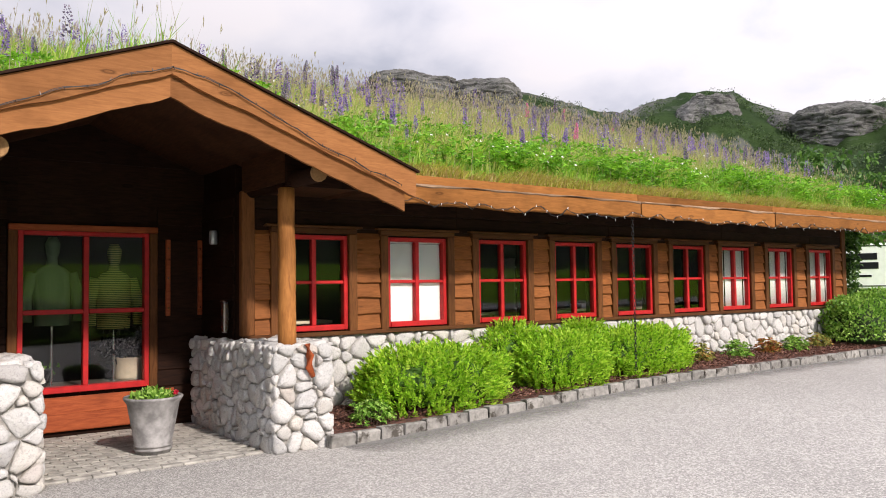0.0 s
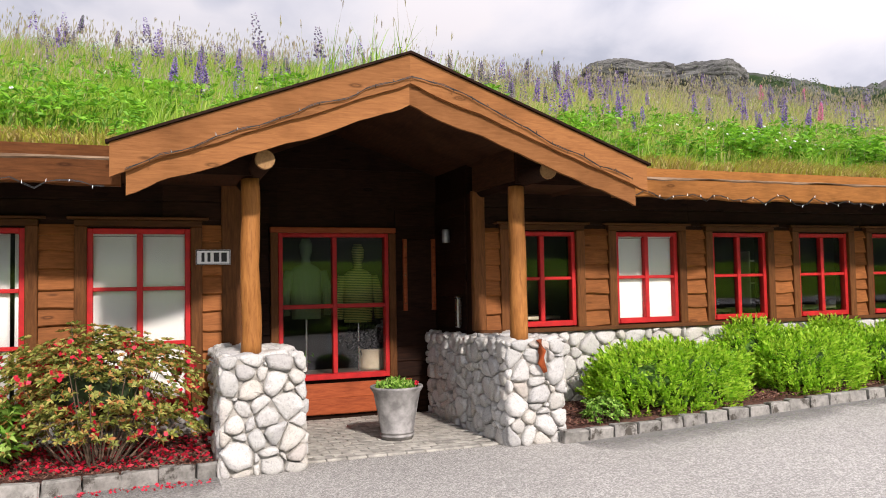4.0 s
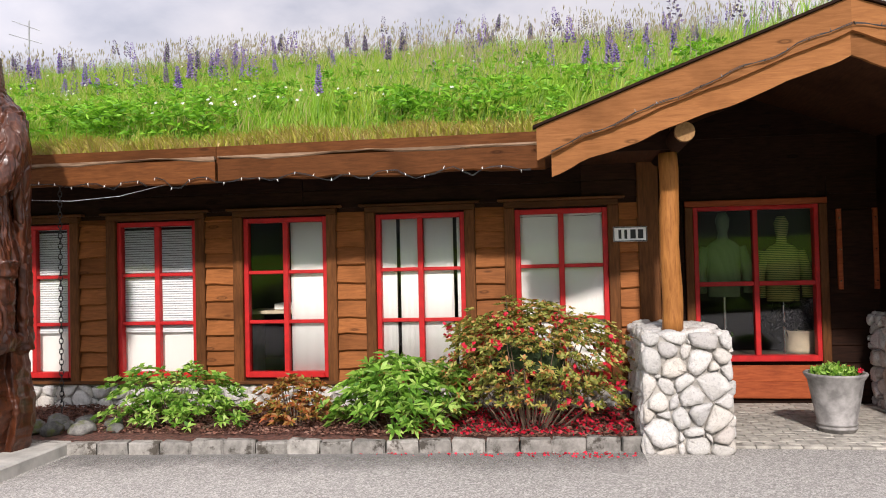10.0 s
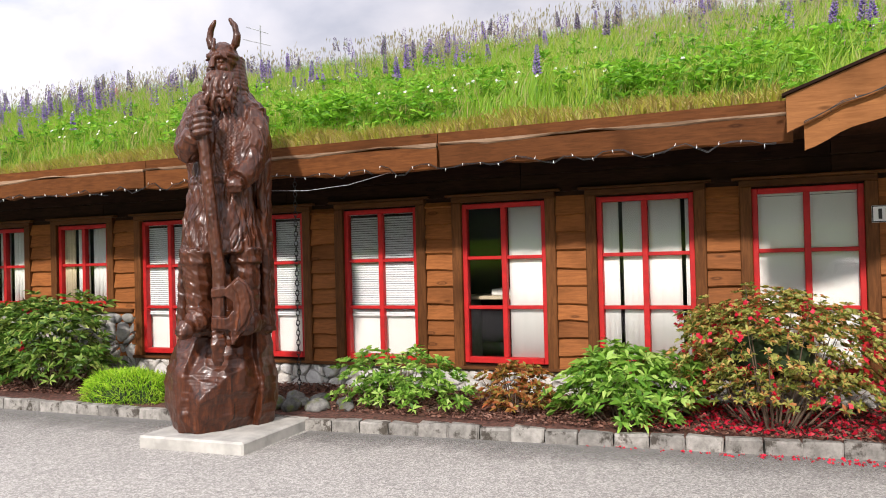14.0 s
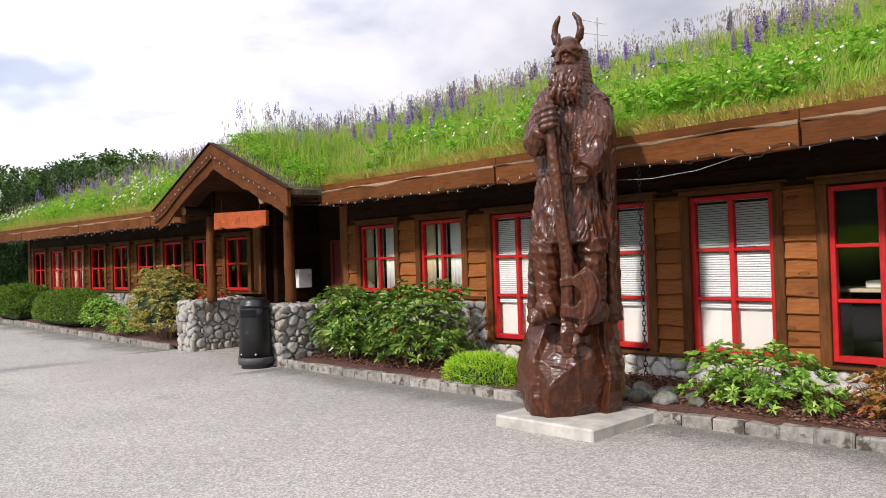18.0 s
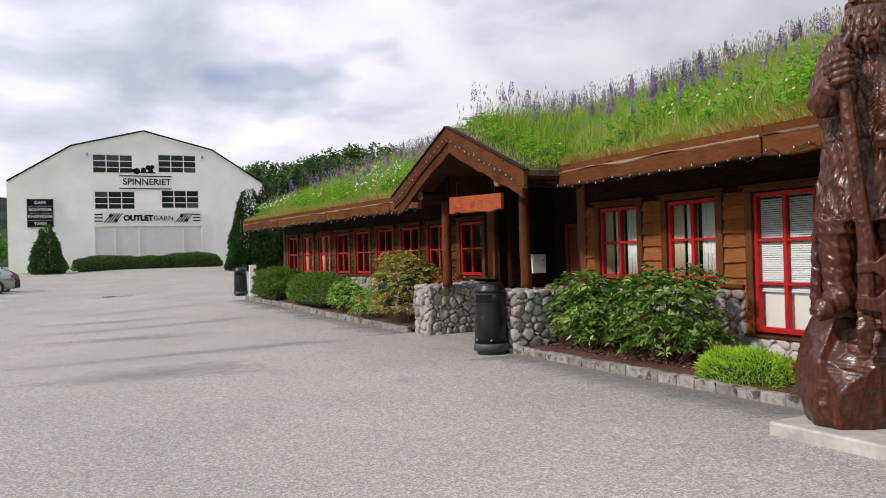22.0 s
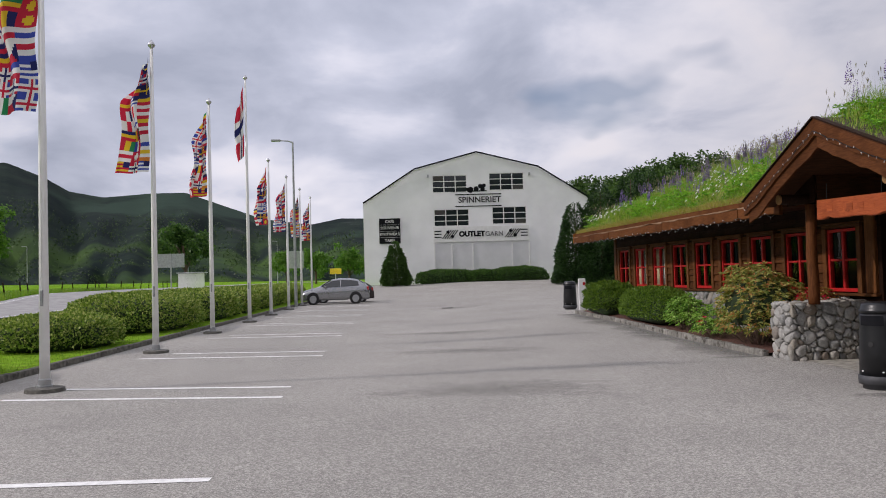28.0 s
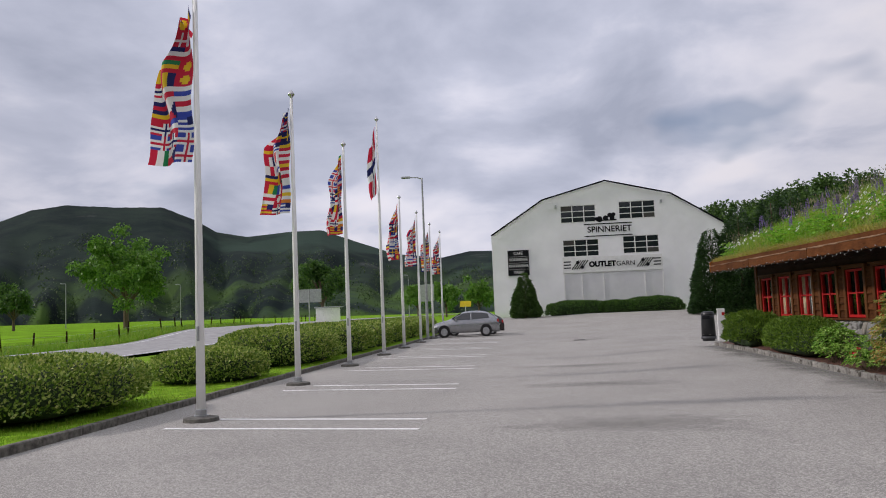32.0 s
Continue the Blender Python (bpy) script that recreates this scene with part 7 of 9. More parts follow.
def litter_bin(x, y, rz=0):
    root = tagged(new("litter_bin"), "black tapered plastic litter bin with a slot below its domed lid", "litter bin", "litter bins")
    root.matrix_basis = pose(x, y, gz(x, y), 0, 0, rz)
    bm = bmesh.new()
    lathe(bm, [(0.235, 0.0), (0.235, 0.06), (0.285, 0.065), (0.29, 0.17), (0.275, 0.18)], 32)
    part("base", bm, M["bin_base"], root, "dark grey base ring", True)
    bm = bmesh.new()
    lathe(bm, [(0.272, 0.18), (0.262, 0.55), (0.245, 0.86), (0.245, 1.0)], 32)
    part("drum", bm, M["black"], root, smooth=True)
    bm = bmesh.new()
    lathe(bm, [(0.25, 1.0), (0.255, 1.04), (0.235, 1.06), (0.23, 1.10), (0.205, 1.135), (0.12, 1.15)], 32)
    part("lid", bm, M["black"], root, smooth=True)
    bm = bmesh.new()
    n = 9
    va = [[bm.verts.new((0.256 * math.sin(t), -0.256 * math.cos(t), z)) for t in (-0.62 + 1.24 * k / n for k in range(n + 1))] for z in (0.84, 0.97)]
    for k in range(n):
        bm.faces.new((va[0][k], va[0][k + 1], va[1][k + 1], va[1][k]))
    part("slot", bm, M["ink"], root, "dark opening")
    for s in (-0.5, 0.5):
        bm = bmesh.new()
        lathe(bm, [(0.012, 0), (0.012, 0.006)], 8)
        part("bolt", bm, M["white"], root, m=pose(0.272 * math.sin(s), -0.272 * math.cos(s), 0.24, 90, 0, math.degrees(s)))
    bm = bmesh.new()
    lathe(bm, [(0.035, 0), (0.035, 0.004)], 14)
    part("emblem", bm, M["rubber"], root, m=pose(0, -0.264, 0.6, 90, 0, 0))


litter_bin(-12.27, 6.57, 32)
litter_bin(-33.6, 6.9, 60)
root = tagged(new("marker_post"), "white marker post with red bands beside the bin", "post")
root.location = (-32.9, 7.25, gz(-33, 7.2))
box("panel", (-0.05, 0.05, -0.14, 0.14, 0.0, 1.25), M["white"], root, bevel=0.01)
for z in (0.25, 0.62, 0.98):
    box("red_band", (0.052, 0.058, 0.02, 0.13, z, z + 0.12), M["red"], root)

bm = bmesh.new()
tube(bm, [(3.69, 7.255, 1.10), (3.71, 7.235, 0.98), (3.70, 7.235, 0.86), (3.75, 7.245, 0.76)], [0.035, 0.045, 0.04, 0.025], 9)
tagged(part("bark_piece", bm, M["redwood"], None, smooth=True), "rusty brown length of bark wedged between the stones", "bark")

# number sign, with its figures left as bars
root = tagged(new("number_sign"), "white number sign with black border on the timber wall", "sign")
root.location = (0.495, 8.425, 2.02)
box("plate", (-0.175, 0.175, -0.012, 0.0, -0.08, 0.08), M["white"], root, bevel=0.004)
bm = bmesh.new()
for d in ((-0.172, 0.172, 0.068, 0.077), (-0.172, 0.172, -0.077, -0.068), (-0.172, -0.163, -0.068, 0.068), (0.163, 0.172, -0.068, 0.068)):
    add_box(bm, d[0], d[1], -0.0145, -0.0122, d[2], d[3])
part("border", bm, M["black"], root)
for x, w in ((-0.105, 0.030), (-0.045, 0.030), (0.03, 0.055), (0.108, 0.055)):
    box("bar", (x - w / 2, x + w / 2, -0.0145, -0.0122, -0.048, 0.048), M["black"], root)

# notice frame, lamp and steel dispenser in the first porch
root = tagged(new("notice_frame"), "dark notice board between two reddish battens", "notice board")
root.location = (3.22, 9.745, 1.35)
box("board", (-0.17, 0.17, 0.0, 0.02, 0.02, 0.93), M["dark_wood"], root)
for s in (-1, 1):
    b = box("batten", (s * 0.2 - 0.028, s * 0.2 + 0.028, -0.02, 0.02, 0, 0.95), M["redwood"], root, bevel=0.006)
    for k in range(3):
        bm = bmesh.new()
        lathe(bm, [(0.012, 0), (0.008, 0.008)], 8)
        part("stud", bm, M["chrome"], b, m=pose(s * 0.2, -0.02, 0.1 + 0.37 * k, 90, 0, 0))
for x, y, z in ((3.40, 9.2, 2.22), (-13.2, 9.72, 2.2)):
    root = tagged(new("wall_lamp"), "small grey cylindrical wall lamp in the porch", "lamp")
    root.location = (x, y, z)
    bm = bmesh.new()
    lathe(bm, [(0.045, 0), (0.05, 0.01), (0.05, 0.15), (0.04, 0.17)], 16)
    part("shade", bm, M["grey_metal"], root, smooth=True)
    box("bracket", (-0.015, 0.045, -0.02, 0.02, 0.05, 0.09), M["black"], root)
root = tagged(new("ash_tray"), "polished steel wall ash tray beside the porch", "ash tray")
root.location = (3.40, 8.80, 1.16)
bm = bmesh.new()
add_box(bm, -0.035, 0.035, -0.05, 0.05, 0, 0.36, 0.015)
part("case", bm, M["chrome"], root)
box("cap", (-0.045, 0.04, -0.055, 0.055, 0.362, 0.385), M["chrome"], root, bevel=0.008)
root = tagged(new("letter_box"), "pale grey metal letter box on the porch wall", "letter box")
root.location = (-15.02, 9.30, 1.18)
box("case", (-0.10, 0.06, -0.17, 0.17, 0, 0.40), M["slat"], root, bevel=0.012)
box("flap", (0.062, 0.072, -0.15, 0.15, 0.30, 0.39), M["slat"], root, bevel=0.004)
box("lock", (0.062, 0.07, 0.08, 0.12, 0.26, 0.275), M["black"], root)

# carved sign under the second gable; its carving cannot be read
root = tagged(new("carved_sign"), "reddish carved plank sign hanging between the porch posts", "sign")
root.matrix_basis = pose(-14.62, 7.12, 2.72, 0, 2.0, 0)
plank("plank", root, pose(0, 0, 0), 1.95, 0.31, 0.06, M["redwood"], 3.3, 0.06)
for k in range(5):
    box("carved_bar", (0.30 + 0.28 * k, 0.46 + 0.28 * k, -0.064, -0.06, -0.20, -0.10), M["redwood"], root)
for x in (0.25, 1.7):
    bm = bmesh.new()
    tube(bm, [(x, -0.03, 0), (x, -0.03, 0.26)], 0.006, 6)
    part("hanger", bm, M["black"], root)

# ---------------------------------------------------------------- shop window display


def stripes(name, a, b, scale, vertical=False):
    n = Nodes(name, 0.9, 0, 0.2)
    w = n.N.new("ShaderNodeTexWave")
    w.bands_direction = "X" if vertical else "Z"
    w.inputs["Scale"].default_value = scale
    w.inputs["Distortion"].default_value = 0.6
    n.L.new(n.co, w.inputs["Vector"])
    n.base(n.ramp(w.outputs["Fac"], (0.45, a), (0.55, b))).bump(n.noise(90, 2), 0.5, 0.004)
    return n.mat


def bust(x, y, z, mat, label):
    bm = bmesh.new()
    loft(bm, [(0.0, 0, 0, 0.19, 0.13), (0.2, 0, 0, 0.20, 0.14), (0.45, 0, 0, 0.21, 0.14), (0.6, 0, 0, 0.22, 0.13), (0.68, 0, 0, 0.15, 0.10), (0.72, 0, 0, 0.065, 0.065), (0.80, 0, -0.01, 0.055, 0.06), (0.86, 0, -0.02, 0.075, 0.09), (0.97, 0, -0.02, 0.085, 0.10), (1.05, 0, -0.01, 0.05, 0.06)], 22)
    for s in (-1, 1):
        tube(bm, [(s * 0.2, 0, 0.62), (s * 0.28, -0.01, 0.35), (s * 0.27, -0.06, 0.05)], [0.075, 0.07, 0.055], 12)
    o = put("mannequin", bm_mesh("mannequin", bm, mat, True), m=pose(x, y, z))
    tagged(o, label, "mannequin")


bust(1.78, 10.14, 1.27, stripes("checked_knit", (0.20, 0.27, 0.17), (0.07, 0.12, 0.07), 30, True), "plain bust in a pale checked pullover on a shop stand")
bust(2.48, 10.15, 1.20, stripes("striped_knit", (0.40, 0.38, 0.12), (0.06, 0.12, 0.04), 14), "plain bust in a striped pullover on a shop stand")
for x, z in ((1.78, 1.27), (2.48, 1.20)):
    bm = bmesh.new()
    lathe(bm, [(0.16, 0.282), (0.16, 0.30), (0.02, 0.31), (0.018, z)], 16, (x, 10.14, 0))
    tagged(part("display_stand", bm, M["chrome"], None), "slim steel stand under the bust", "stand")
tagged(box("display_shelf", (1.32, 2.90, 9.98, 10.5, 0.5, 0.56), M["room_floor"]), "low dark display shelf behind the shop window", "shelf")
tagged(box("shelf_plinth", (1.34, 2.88, 10.0, 10.48, 0.282, 0.499), M["dark_wood"]), "dark plinth under the display shelf", "shelf")
bm = bmesh.new()
lathe(bm, [(0.16, 0), (0.18, 0.05), (0.175, 0.26), (0.18, 0.28)], 24, (2.66, 10.15, 0.562))
tagged(part("woven_basket", bm, M["curtain"], None, smooth=True), "pale woven basket on the display shelf", "basket")
bm = bmesh.new()
lathe(bm, [(0.10, 0), (0.15, 0.16), (0.17, 0.2)], 20, (1.62, 10.12, 0.562))
o = tagged(part("flower_tub", bm, M["black"], None, smooth=True), "dark flower tub with leaves in the shop window", "plant pot")
rngp = np.random.default_rng(17)
P = np.array([1.62, 10.12, 0.77]) + rngp.normal(size=(120, 3)) * np.array([0.08, 0.07, 0.03])
V, Q = leaf_quads(P, unit(rngp.normal(size=(120, 3)) + np.array([0, 0, 0.7])), 0.06, 0.03, rngp)
put("leaves", big_mesh("leaves", V, Q, M["leaf_green"]), o)
P = np.array([2.62, 10.2, 1.02]) + rngp.normal(size=(400, 3)) * np.array([0.13, 0.08, 0.12])
V, Q = leaf_quads(P, unit(rngp.normal(size=(400, 3)) + np.array([0, 0, -0.5])), 0.09, 0.05, rngp)
o = tagged(put("dark_garments", big_mesh("dark_garments", V, Q, M["black"])), "dark knitted garments in the basket", "clothes", kind="stuff")
M["bulb"] = bpy.data.materials.new("lit_bulb")
M["bulb"].use_nodes = True
M["bulb"].node_tree.nodes["Principled BSDF"].inputs["Emission Color"].default_value = (1.0, 0.85, 0.65, 1)
M["bulb"].node_tree.nodes["Principled BSDF"].inputs["Emission Strength"].default_value = 18
for x, y, z in ((2.74, 10.4, 2.36), (7.3, 10.6, 2.25), (7.45, 10.9, 2.22), (8.75, 11.0, 2.1)):
    root = tagged(new("spot_lamp"), "small lit ceiling spot lamp inside the shop", "lamp", "shop spots")
    root.location = (x, y, z)
    bm = bmesh.new()
    lathe(bm, [(0.012, 0.0), (0.017, 0.015), (0.012, 0.045)], 12)
    part("bulb", bm, M["bulb"], root)
    bm = bmesh.new()
    lathe(bm, [(0.035, 0.046), (0.03, 0.10), (0.01, 2.72 - z)], 12)
    part("holder", bm, M["black"], root)
# desks, shelves and papers inside the rooms behind the open windows
for i, (x, y) in enumerate(((4.4, 9.5), (7.4, 9.7), (9.0, 9.6), (10.4, 9.8), (11.8, 9.6), (-3.5, 9.3))):
    root = tagged(new("office_desk"), "pale office desk seen through the window", "desk", "office desks")
    root.location = (x, y, 0.282)
    box("desk_top", (-0.6, 0.6, -0.35, 0.35, 0.92, 0.96), M["curtain"], root, bevel=0.006)
    for sx in (-1, 1):
        box("leg", (sx * 0.55 - 0.03, sx * 0.55 + 0.03, -0.3, 0.3, 0, 0.918), M["grey_metal"], root)
    tagged(box("paper_tray", (x - 0.2, x + 0.15, y - 0.2, y + 0.1, 1.244, 1.32), M["blind"], bevel=0.01), "pale paper tray on the office desk", "tray")
for i, x in enumerate((4.6, 7.6, 9.2, 11.5)):
    root = tagged(new("shelf_unit"), "white shelf unit against the inner wall", "shelf", "office shelves")
    root.location = (x, 12.4, 0.282)
    for k in range(4):
        box("shelf", (-0.5, 0.5, -0.15, 0.15, 0.4 + 0.45 * k, 0.43 + 0.45 * k), M["blind"], root)
    for sx in (-1, 1):
        box("side", (sx * 0.515 - 0.014, sx * 0.515 + 0.014, -0.15, 0.15, 0, 1.95), M["blind"], root)

# ---------------------------------------------------------------- chains, wires and string lights


def rain_chain(x, y, z0, z1):
    root = tagged(new("rain_chain"), "dark iron rain chain hanging from the eave", "chain", "rain chains")
    root.location = (x, y, 0)
    bm = bmesh.new()
    pts = [(0.018 * math.cos(t), 0, 0.034 * math.sin(t)) for t in (2 * math.pi * k / 12 for k in range(13))]
    tube(bm, pts, 0.0055, 5, cap=False)
    me = bm_mesh("link", bm, M["black"], True)
    z, k = z1, 0
    while z > z0:
        put("link", me, root, pose(0, 0, z, 0, 0, 25 if k % 2 else 115))
        z -= 0.054
        k += 1


rain_chain(-5.33, 7.36, 0.30, 2.72)
rain_chain(8.95, 7.36, 0.45, 2.72)
bm = bmesh.new()
tube(bm, [(-5.30, 6.72, 2.44), (-4.9, 6.9, 2.43), (-4.5, 7.08, 2.48), (-4.1, 7.26, 2.60)], 0.0022, 6)
tagged(part("stay_wire", bm, M["grey_metal"], None, smooth=True), "pale stay wire from the statue to the eave", "wire")


def string_lights(name, pts, seed, bulb="white", sway=1.0):
    """A sagging dark doubled cable with many tiny bulbs."""
    rng = random.Random(seed)
    root = tagged(new(name), "dark cable with tiny pale fairy lights along the eave", "string lights", "fairy lights")
    line = []
    for a, b in zip(pts, pts[1:]):
        a, b = Vector(a), Vector(b)
        n = max(2, int((b - a).length / 0.09))
        for i in range(n):
            u = i / n
            p = a.lerp(b, u)
            line.append(p + Vector((0, -0.012, sway * (0.028 * math.sin(i * 1.1 + seed) + 0.03 * rng.uniform(-1, 1)) - 0.03)))
    bm = bmesh.new()
    tube(bm, line, 0.0042, 4)
    tube(bm, [q + Vector((0, -0.004, 0.011 * math.sin(i * 0.9 + seed))) for i, q in enumerate(line)], 0.0036, 4)
    part("cable", bm, M["black"], root)
    V, F = [], []
    for p in line[::2]:
        o = len(V)
        s, h = 0.0035, rng.choice((-0.036, -0.03, 0.03))
        V += [p + Vector((-s, -0.012, 0)), p + Vector((s, -0.012, 0)), p + Vector((s, -0.026, 0)), p + Vector((-s, -0.026, 0)), p + Vector((rng.uniform(-0.015, 0.015), -0.02, h))]
        F += [(o, o + 1, o + 4), (o + 1, o + 2, o + 4), (o + 2, o + 3, o + 4), (o + 3, o, o + 4)]
    b = put("light_strand", mesh_of("light_strand", V, F, M[bulb]), root)
    b["kind"] = "stuff"


ye = WALL_Y + EAVE - 0.11
for k, (a, b) in enumerate(((-11.2, -7.8), (-7.8, -4.2), (-4.2, -0.4))):
    string_lights("fairy_lights", [(a, ye, 2.64), ((a + b) / 2, ye, 2.70 if k % 2 else 2.65), (b, ye, 2.63)], k)
for k, (a, b) in enumerate(((4.65, 8.6), (8.6, 13.0), (13.0, 17.8))):
    string_lights("fairy_lights", [(a, ye, 2.68), ((a + b) / 2, ye, 2.66), (b, ye, 2.64)], 10 + k)
wa, wb = WING @ Vector((-13.3, EAVE - 0.11, 2.64)), WING @ Vector((-1.0, EAVE - 0.11, 2.64))
string_lights("fairy_lights", [wa, wb], 20)
string_lights("fairy_lights", [(-0.3, 6.58, 2.70), (1.0, 6.58, 3.20), (2.1, 6.58, 3.62), (2.6, 6.58, 3.50), (3.6, 6.58, 3.04), (4.5, 6.58, 2.72)], 30, "black", 0.3)
string_lights("fairy_lights", [(-16.2, 6.58, 2.74), (-13.75, 6.58, 3.74), (-11.3, 6.58, 2.74)], 31, "white", 0.3)

# roof aerial
root = tagged(new("roof_aerial"), "thin television aerial above the roof ridge", "aerial")
root.location = (-10.1, 13.4, 5.15)
bm = bmesh.new()
tube(bm, [(0, 0, 0), (0, 0, 1.45)], 0.016, 6)
part("mast", bm, M["grey_metal"], root)
for z, w in ((1.35, 0.35), (1.1, 0.42)):
    bm = bmesh.new()
    tube(bm, [(-w, 0, z + 0.12), (w * 0.6, 0, z - 0.1)], 0.009, 5)
    part("boom", bm, M["grey_metal"], root)

# mulch chips, fallen petals and ivy
rngp = np.random.default_rng(23)


def scatter_flat(name, label, n, xr, yr, zf, L, W, mat, cat):
    x, y = rngp.uniform(*xr, n), rngp.uniform(*yr, n)
    a = rngp.random(n) * 6.28
    D = unit(np.stack([np.cos(a), np.sin(a), rngp.uniform(-0.1, 0.35, n)], 1))
    V, Q = leaf_quads(np.stack([x, y, zf(x, y)], 1), D, L * rngp.uniform(0.5, 1.3, n), W, rngp, 0.0)
    tagged(put(name, big_mesh(name, V, Q, mat)), label, cat, kind="stuff")


M["chips"] = leafy("bark_chips", (0.05, 0.02, 0.014), (0.12, 0.05, 0.032), (0.20, 0.09, 0.06), (0.26, 0.15, 0.11), trans=0.0, rough=0.9)


def bed_z(x, y):
    u = np.clip((y - 7.05) / 1.4, 0, 1)
    return ground_z(x, np.full_like(x, 7.1)) + 0.095 + 0.10 * u + 0.012


scatter_flat("bark_chips", "loose reddish bark chips in the bed", 16000, (-11.8, 0.4), (7.3, 8.4), bed_z, 0.05, 0.022, M["chips"], "mulch")
scatter_flat("bark_chips", "loose reddish bark chips in the bed", 14000, (4.1, 17.5), (7.4, 8.4), bed_z, 0.05, 0.022, M["chips"], "mulch")
scatter_flat("fallen_petals", "fallen red azalea petals on the mulch", 900, (-1.7, 0.4), (7.35, 8.3), lambda x, y: bed_z(x, y) + 0.012, 0.045, 0.035, M["petal_red"], "petals")
scatter_flat("fallen_petals", "fallen red azalea petals along the kerb", 150, (-2.2, 0.4), (7.02, 7.2), lambda x, y: ground_z(x, y) + 0.008, 0.035, 0.03, M["petal_red"], "petals")
n = 2600
P = np.stack([17.45 + 0.35 * rngp.random(n), 8.35 + 0.7 * rngp.random(n), 0.4 + 2.4 * rngp.random(n)], 1)
V, Q = leaf_quads(P, unit(rngp.normal(size=(n, 3)) + np.array([0.2, -0.8, 0.1])), 0.09, 0.07, rngp, 0.3)
tagged(put("ivy", big_mesh("ivy", V, Q, M["leaf_deep"])), "dark green ivy climbing the corner of the house", "ivy", kind="stuff")
# ---------------------------------------------------------------- parking lot markings, kerb, hedges

def stripe(x0, y0, x1, y1, w=0.125):
    d = Vector((x1 - x0, y1 - y0)).normalized()
    nrm = Vector((-d.y, d.x)) * w / 2
    n = 6
    V, Q = [], []
    for i in range(n + 1):
        px, py = x0 + (x1 - x0) * i / n, y0 + (y1 - y0) * i / n
        for s in (-1, 1):
            V.append((px + nrm.x * s, py + nrm.y * s, gz(px, py) + 0.005))
    for i in range(n):
        Q.append((2 * i, 2 * i + 1, 2 * i + 3, 2 * i + 2))
    o = put("bay_line", mesh_of("bay_line", V, Q, M["line"]))
    tagged(o, "faded white painted parking bay line", "road marking", "bay lines", "structure")


for x in (-13.32, -19.12, -24.9, -30.8, -36.7, -42.6, -48.5):
    stripe(x - 0.62, KERB_L + 1.15, x, -1.5 - 0.012 * (-13.3 - x))
    stripe(x - 1.62, KERB_L + 1.6, x - 1.03, -1.54 - 0.012 * (-13.3 - x))
stripe(-8.95, KERB_L + 1.0, -8.83, -1.38)



def dark_asphalt_material():
    """Darker asphalt that thins out raggedly to its outer edge."""
    n = Nodes("dark_asphalt", 0.8, 0, 0.3)
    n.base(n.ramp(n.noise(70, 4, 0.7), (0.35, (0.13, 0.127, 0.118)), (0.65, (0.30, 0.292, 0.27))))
    dark_amount = n.N.new("ShaderNodeAttribute")
    dark_amount.attribute_name = "dark_amount"
    amount = n.mixc(dark_amount.outputs["Color"], n.noise(2.6, 7, 0.75), 0.5)
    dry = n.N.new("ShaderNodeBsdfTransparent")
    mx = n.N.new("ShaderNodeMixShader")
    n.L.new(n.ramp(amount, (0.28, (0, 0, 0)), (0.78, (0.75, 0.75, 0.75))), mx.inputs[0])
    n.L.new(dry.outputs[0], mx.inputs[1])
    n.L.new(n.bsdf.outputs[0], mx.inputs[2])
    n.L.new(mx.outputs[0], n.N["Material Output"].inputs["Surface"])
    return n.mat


M["asphalt_edge"] = dark_asphalt_material()


def dark_patch(cx, cy, rx, ry, seed):
    """An irregular darker patch on the asphalt, strongest in its middle."""
    V = [(cx, cy, gz(cx, cy) + 0.004)]
    for k in range(40):
        a = 2 * math.pi * k / 40
        f = 1 + 0.35 * noise.noise((math.cos(a) * 1.6 + seed, math.sin(a) * 1.6, seed)) + 0.30 * noise.noise((math.cos(a) * 7, math.sin(a) * 7, seed))
        x, y = cx + rx * f * math.cos(a), cy + ry * f * math.sin(a)
        V.append((x, y, gz(x, y) + 0.004))
    me = mesh_of("asphalt_patch", V, [(0, k + 1, (k + 1) % 40 + 1) for k in range(40)], M["asphalt_edge"])
    me.attributes.new("dark_amount", "FLOAT", "POINT").data.foreach_set("value", [0.54] + [0.08] * 40)
    o = put("asphalt_patch", me)
    tagged(o, "darker irregular patch in the worn asphalt", "asphalt", "asphalt patches", "structure")


dark_patch(-41.0, 2.6, 0.8, 1.2, 2.0)
for cx, cy, rx, ry, sd in ((-13.4, 1.6, 0.95, 1.9, 3.0), (-19.2, 1.5, 0.75, 1.7, 4.0), (-24.6, 1.4, 0.7, 1.6, 5.0)):
    dark_patch(cx, cy, rx, ry, sd)


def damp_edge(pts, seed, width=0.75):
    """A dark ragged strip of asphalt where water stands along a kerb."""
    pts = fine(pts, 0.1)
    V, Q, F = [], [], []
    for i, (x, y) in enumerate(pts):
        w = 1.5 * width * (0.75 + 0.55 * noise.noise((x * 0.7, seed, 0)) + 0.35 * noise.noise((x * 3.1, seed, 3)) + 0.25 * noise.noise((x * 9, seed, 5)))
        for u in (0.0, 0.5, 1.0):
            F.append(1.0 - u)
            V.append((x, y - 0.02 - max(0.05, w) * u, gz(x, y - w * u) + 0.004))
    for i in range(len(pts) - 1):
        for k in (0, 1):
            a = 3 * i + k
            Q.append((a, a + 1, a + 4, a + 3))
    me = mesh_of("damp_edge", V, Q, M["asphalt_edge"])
    me.attributes.new("dark_amount", "FLOAT", "POINT").data.foreach_set("value", F)
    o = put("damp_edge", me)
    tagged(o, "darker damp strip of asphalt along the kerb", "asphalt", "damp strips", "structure")


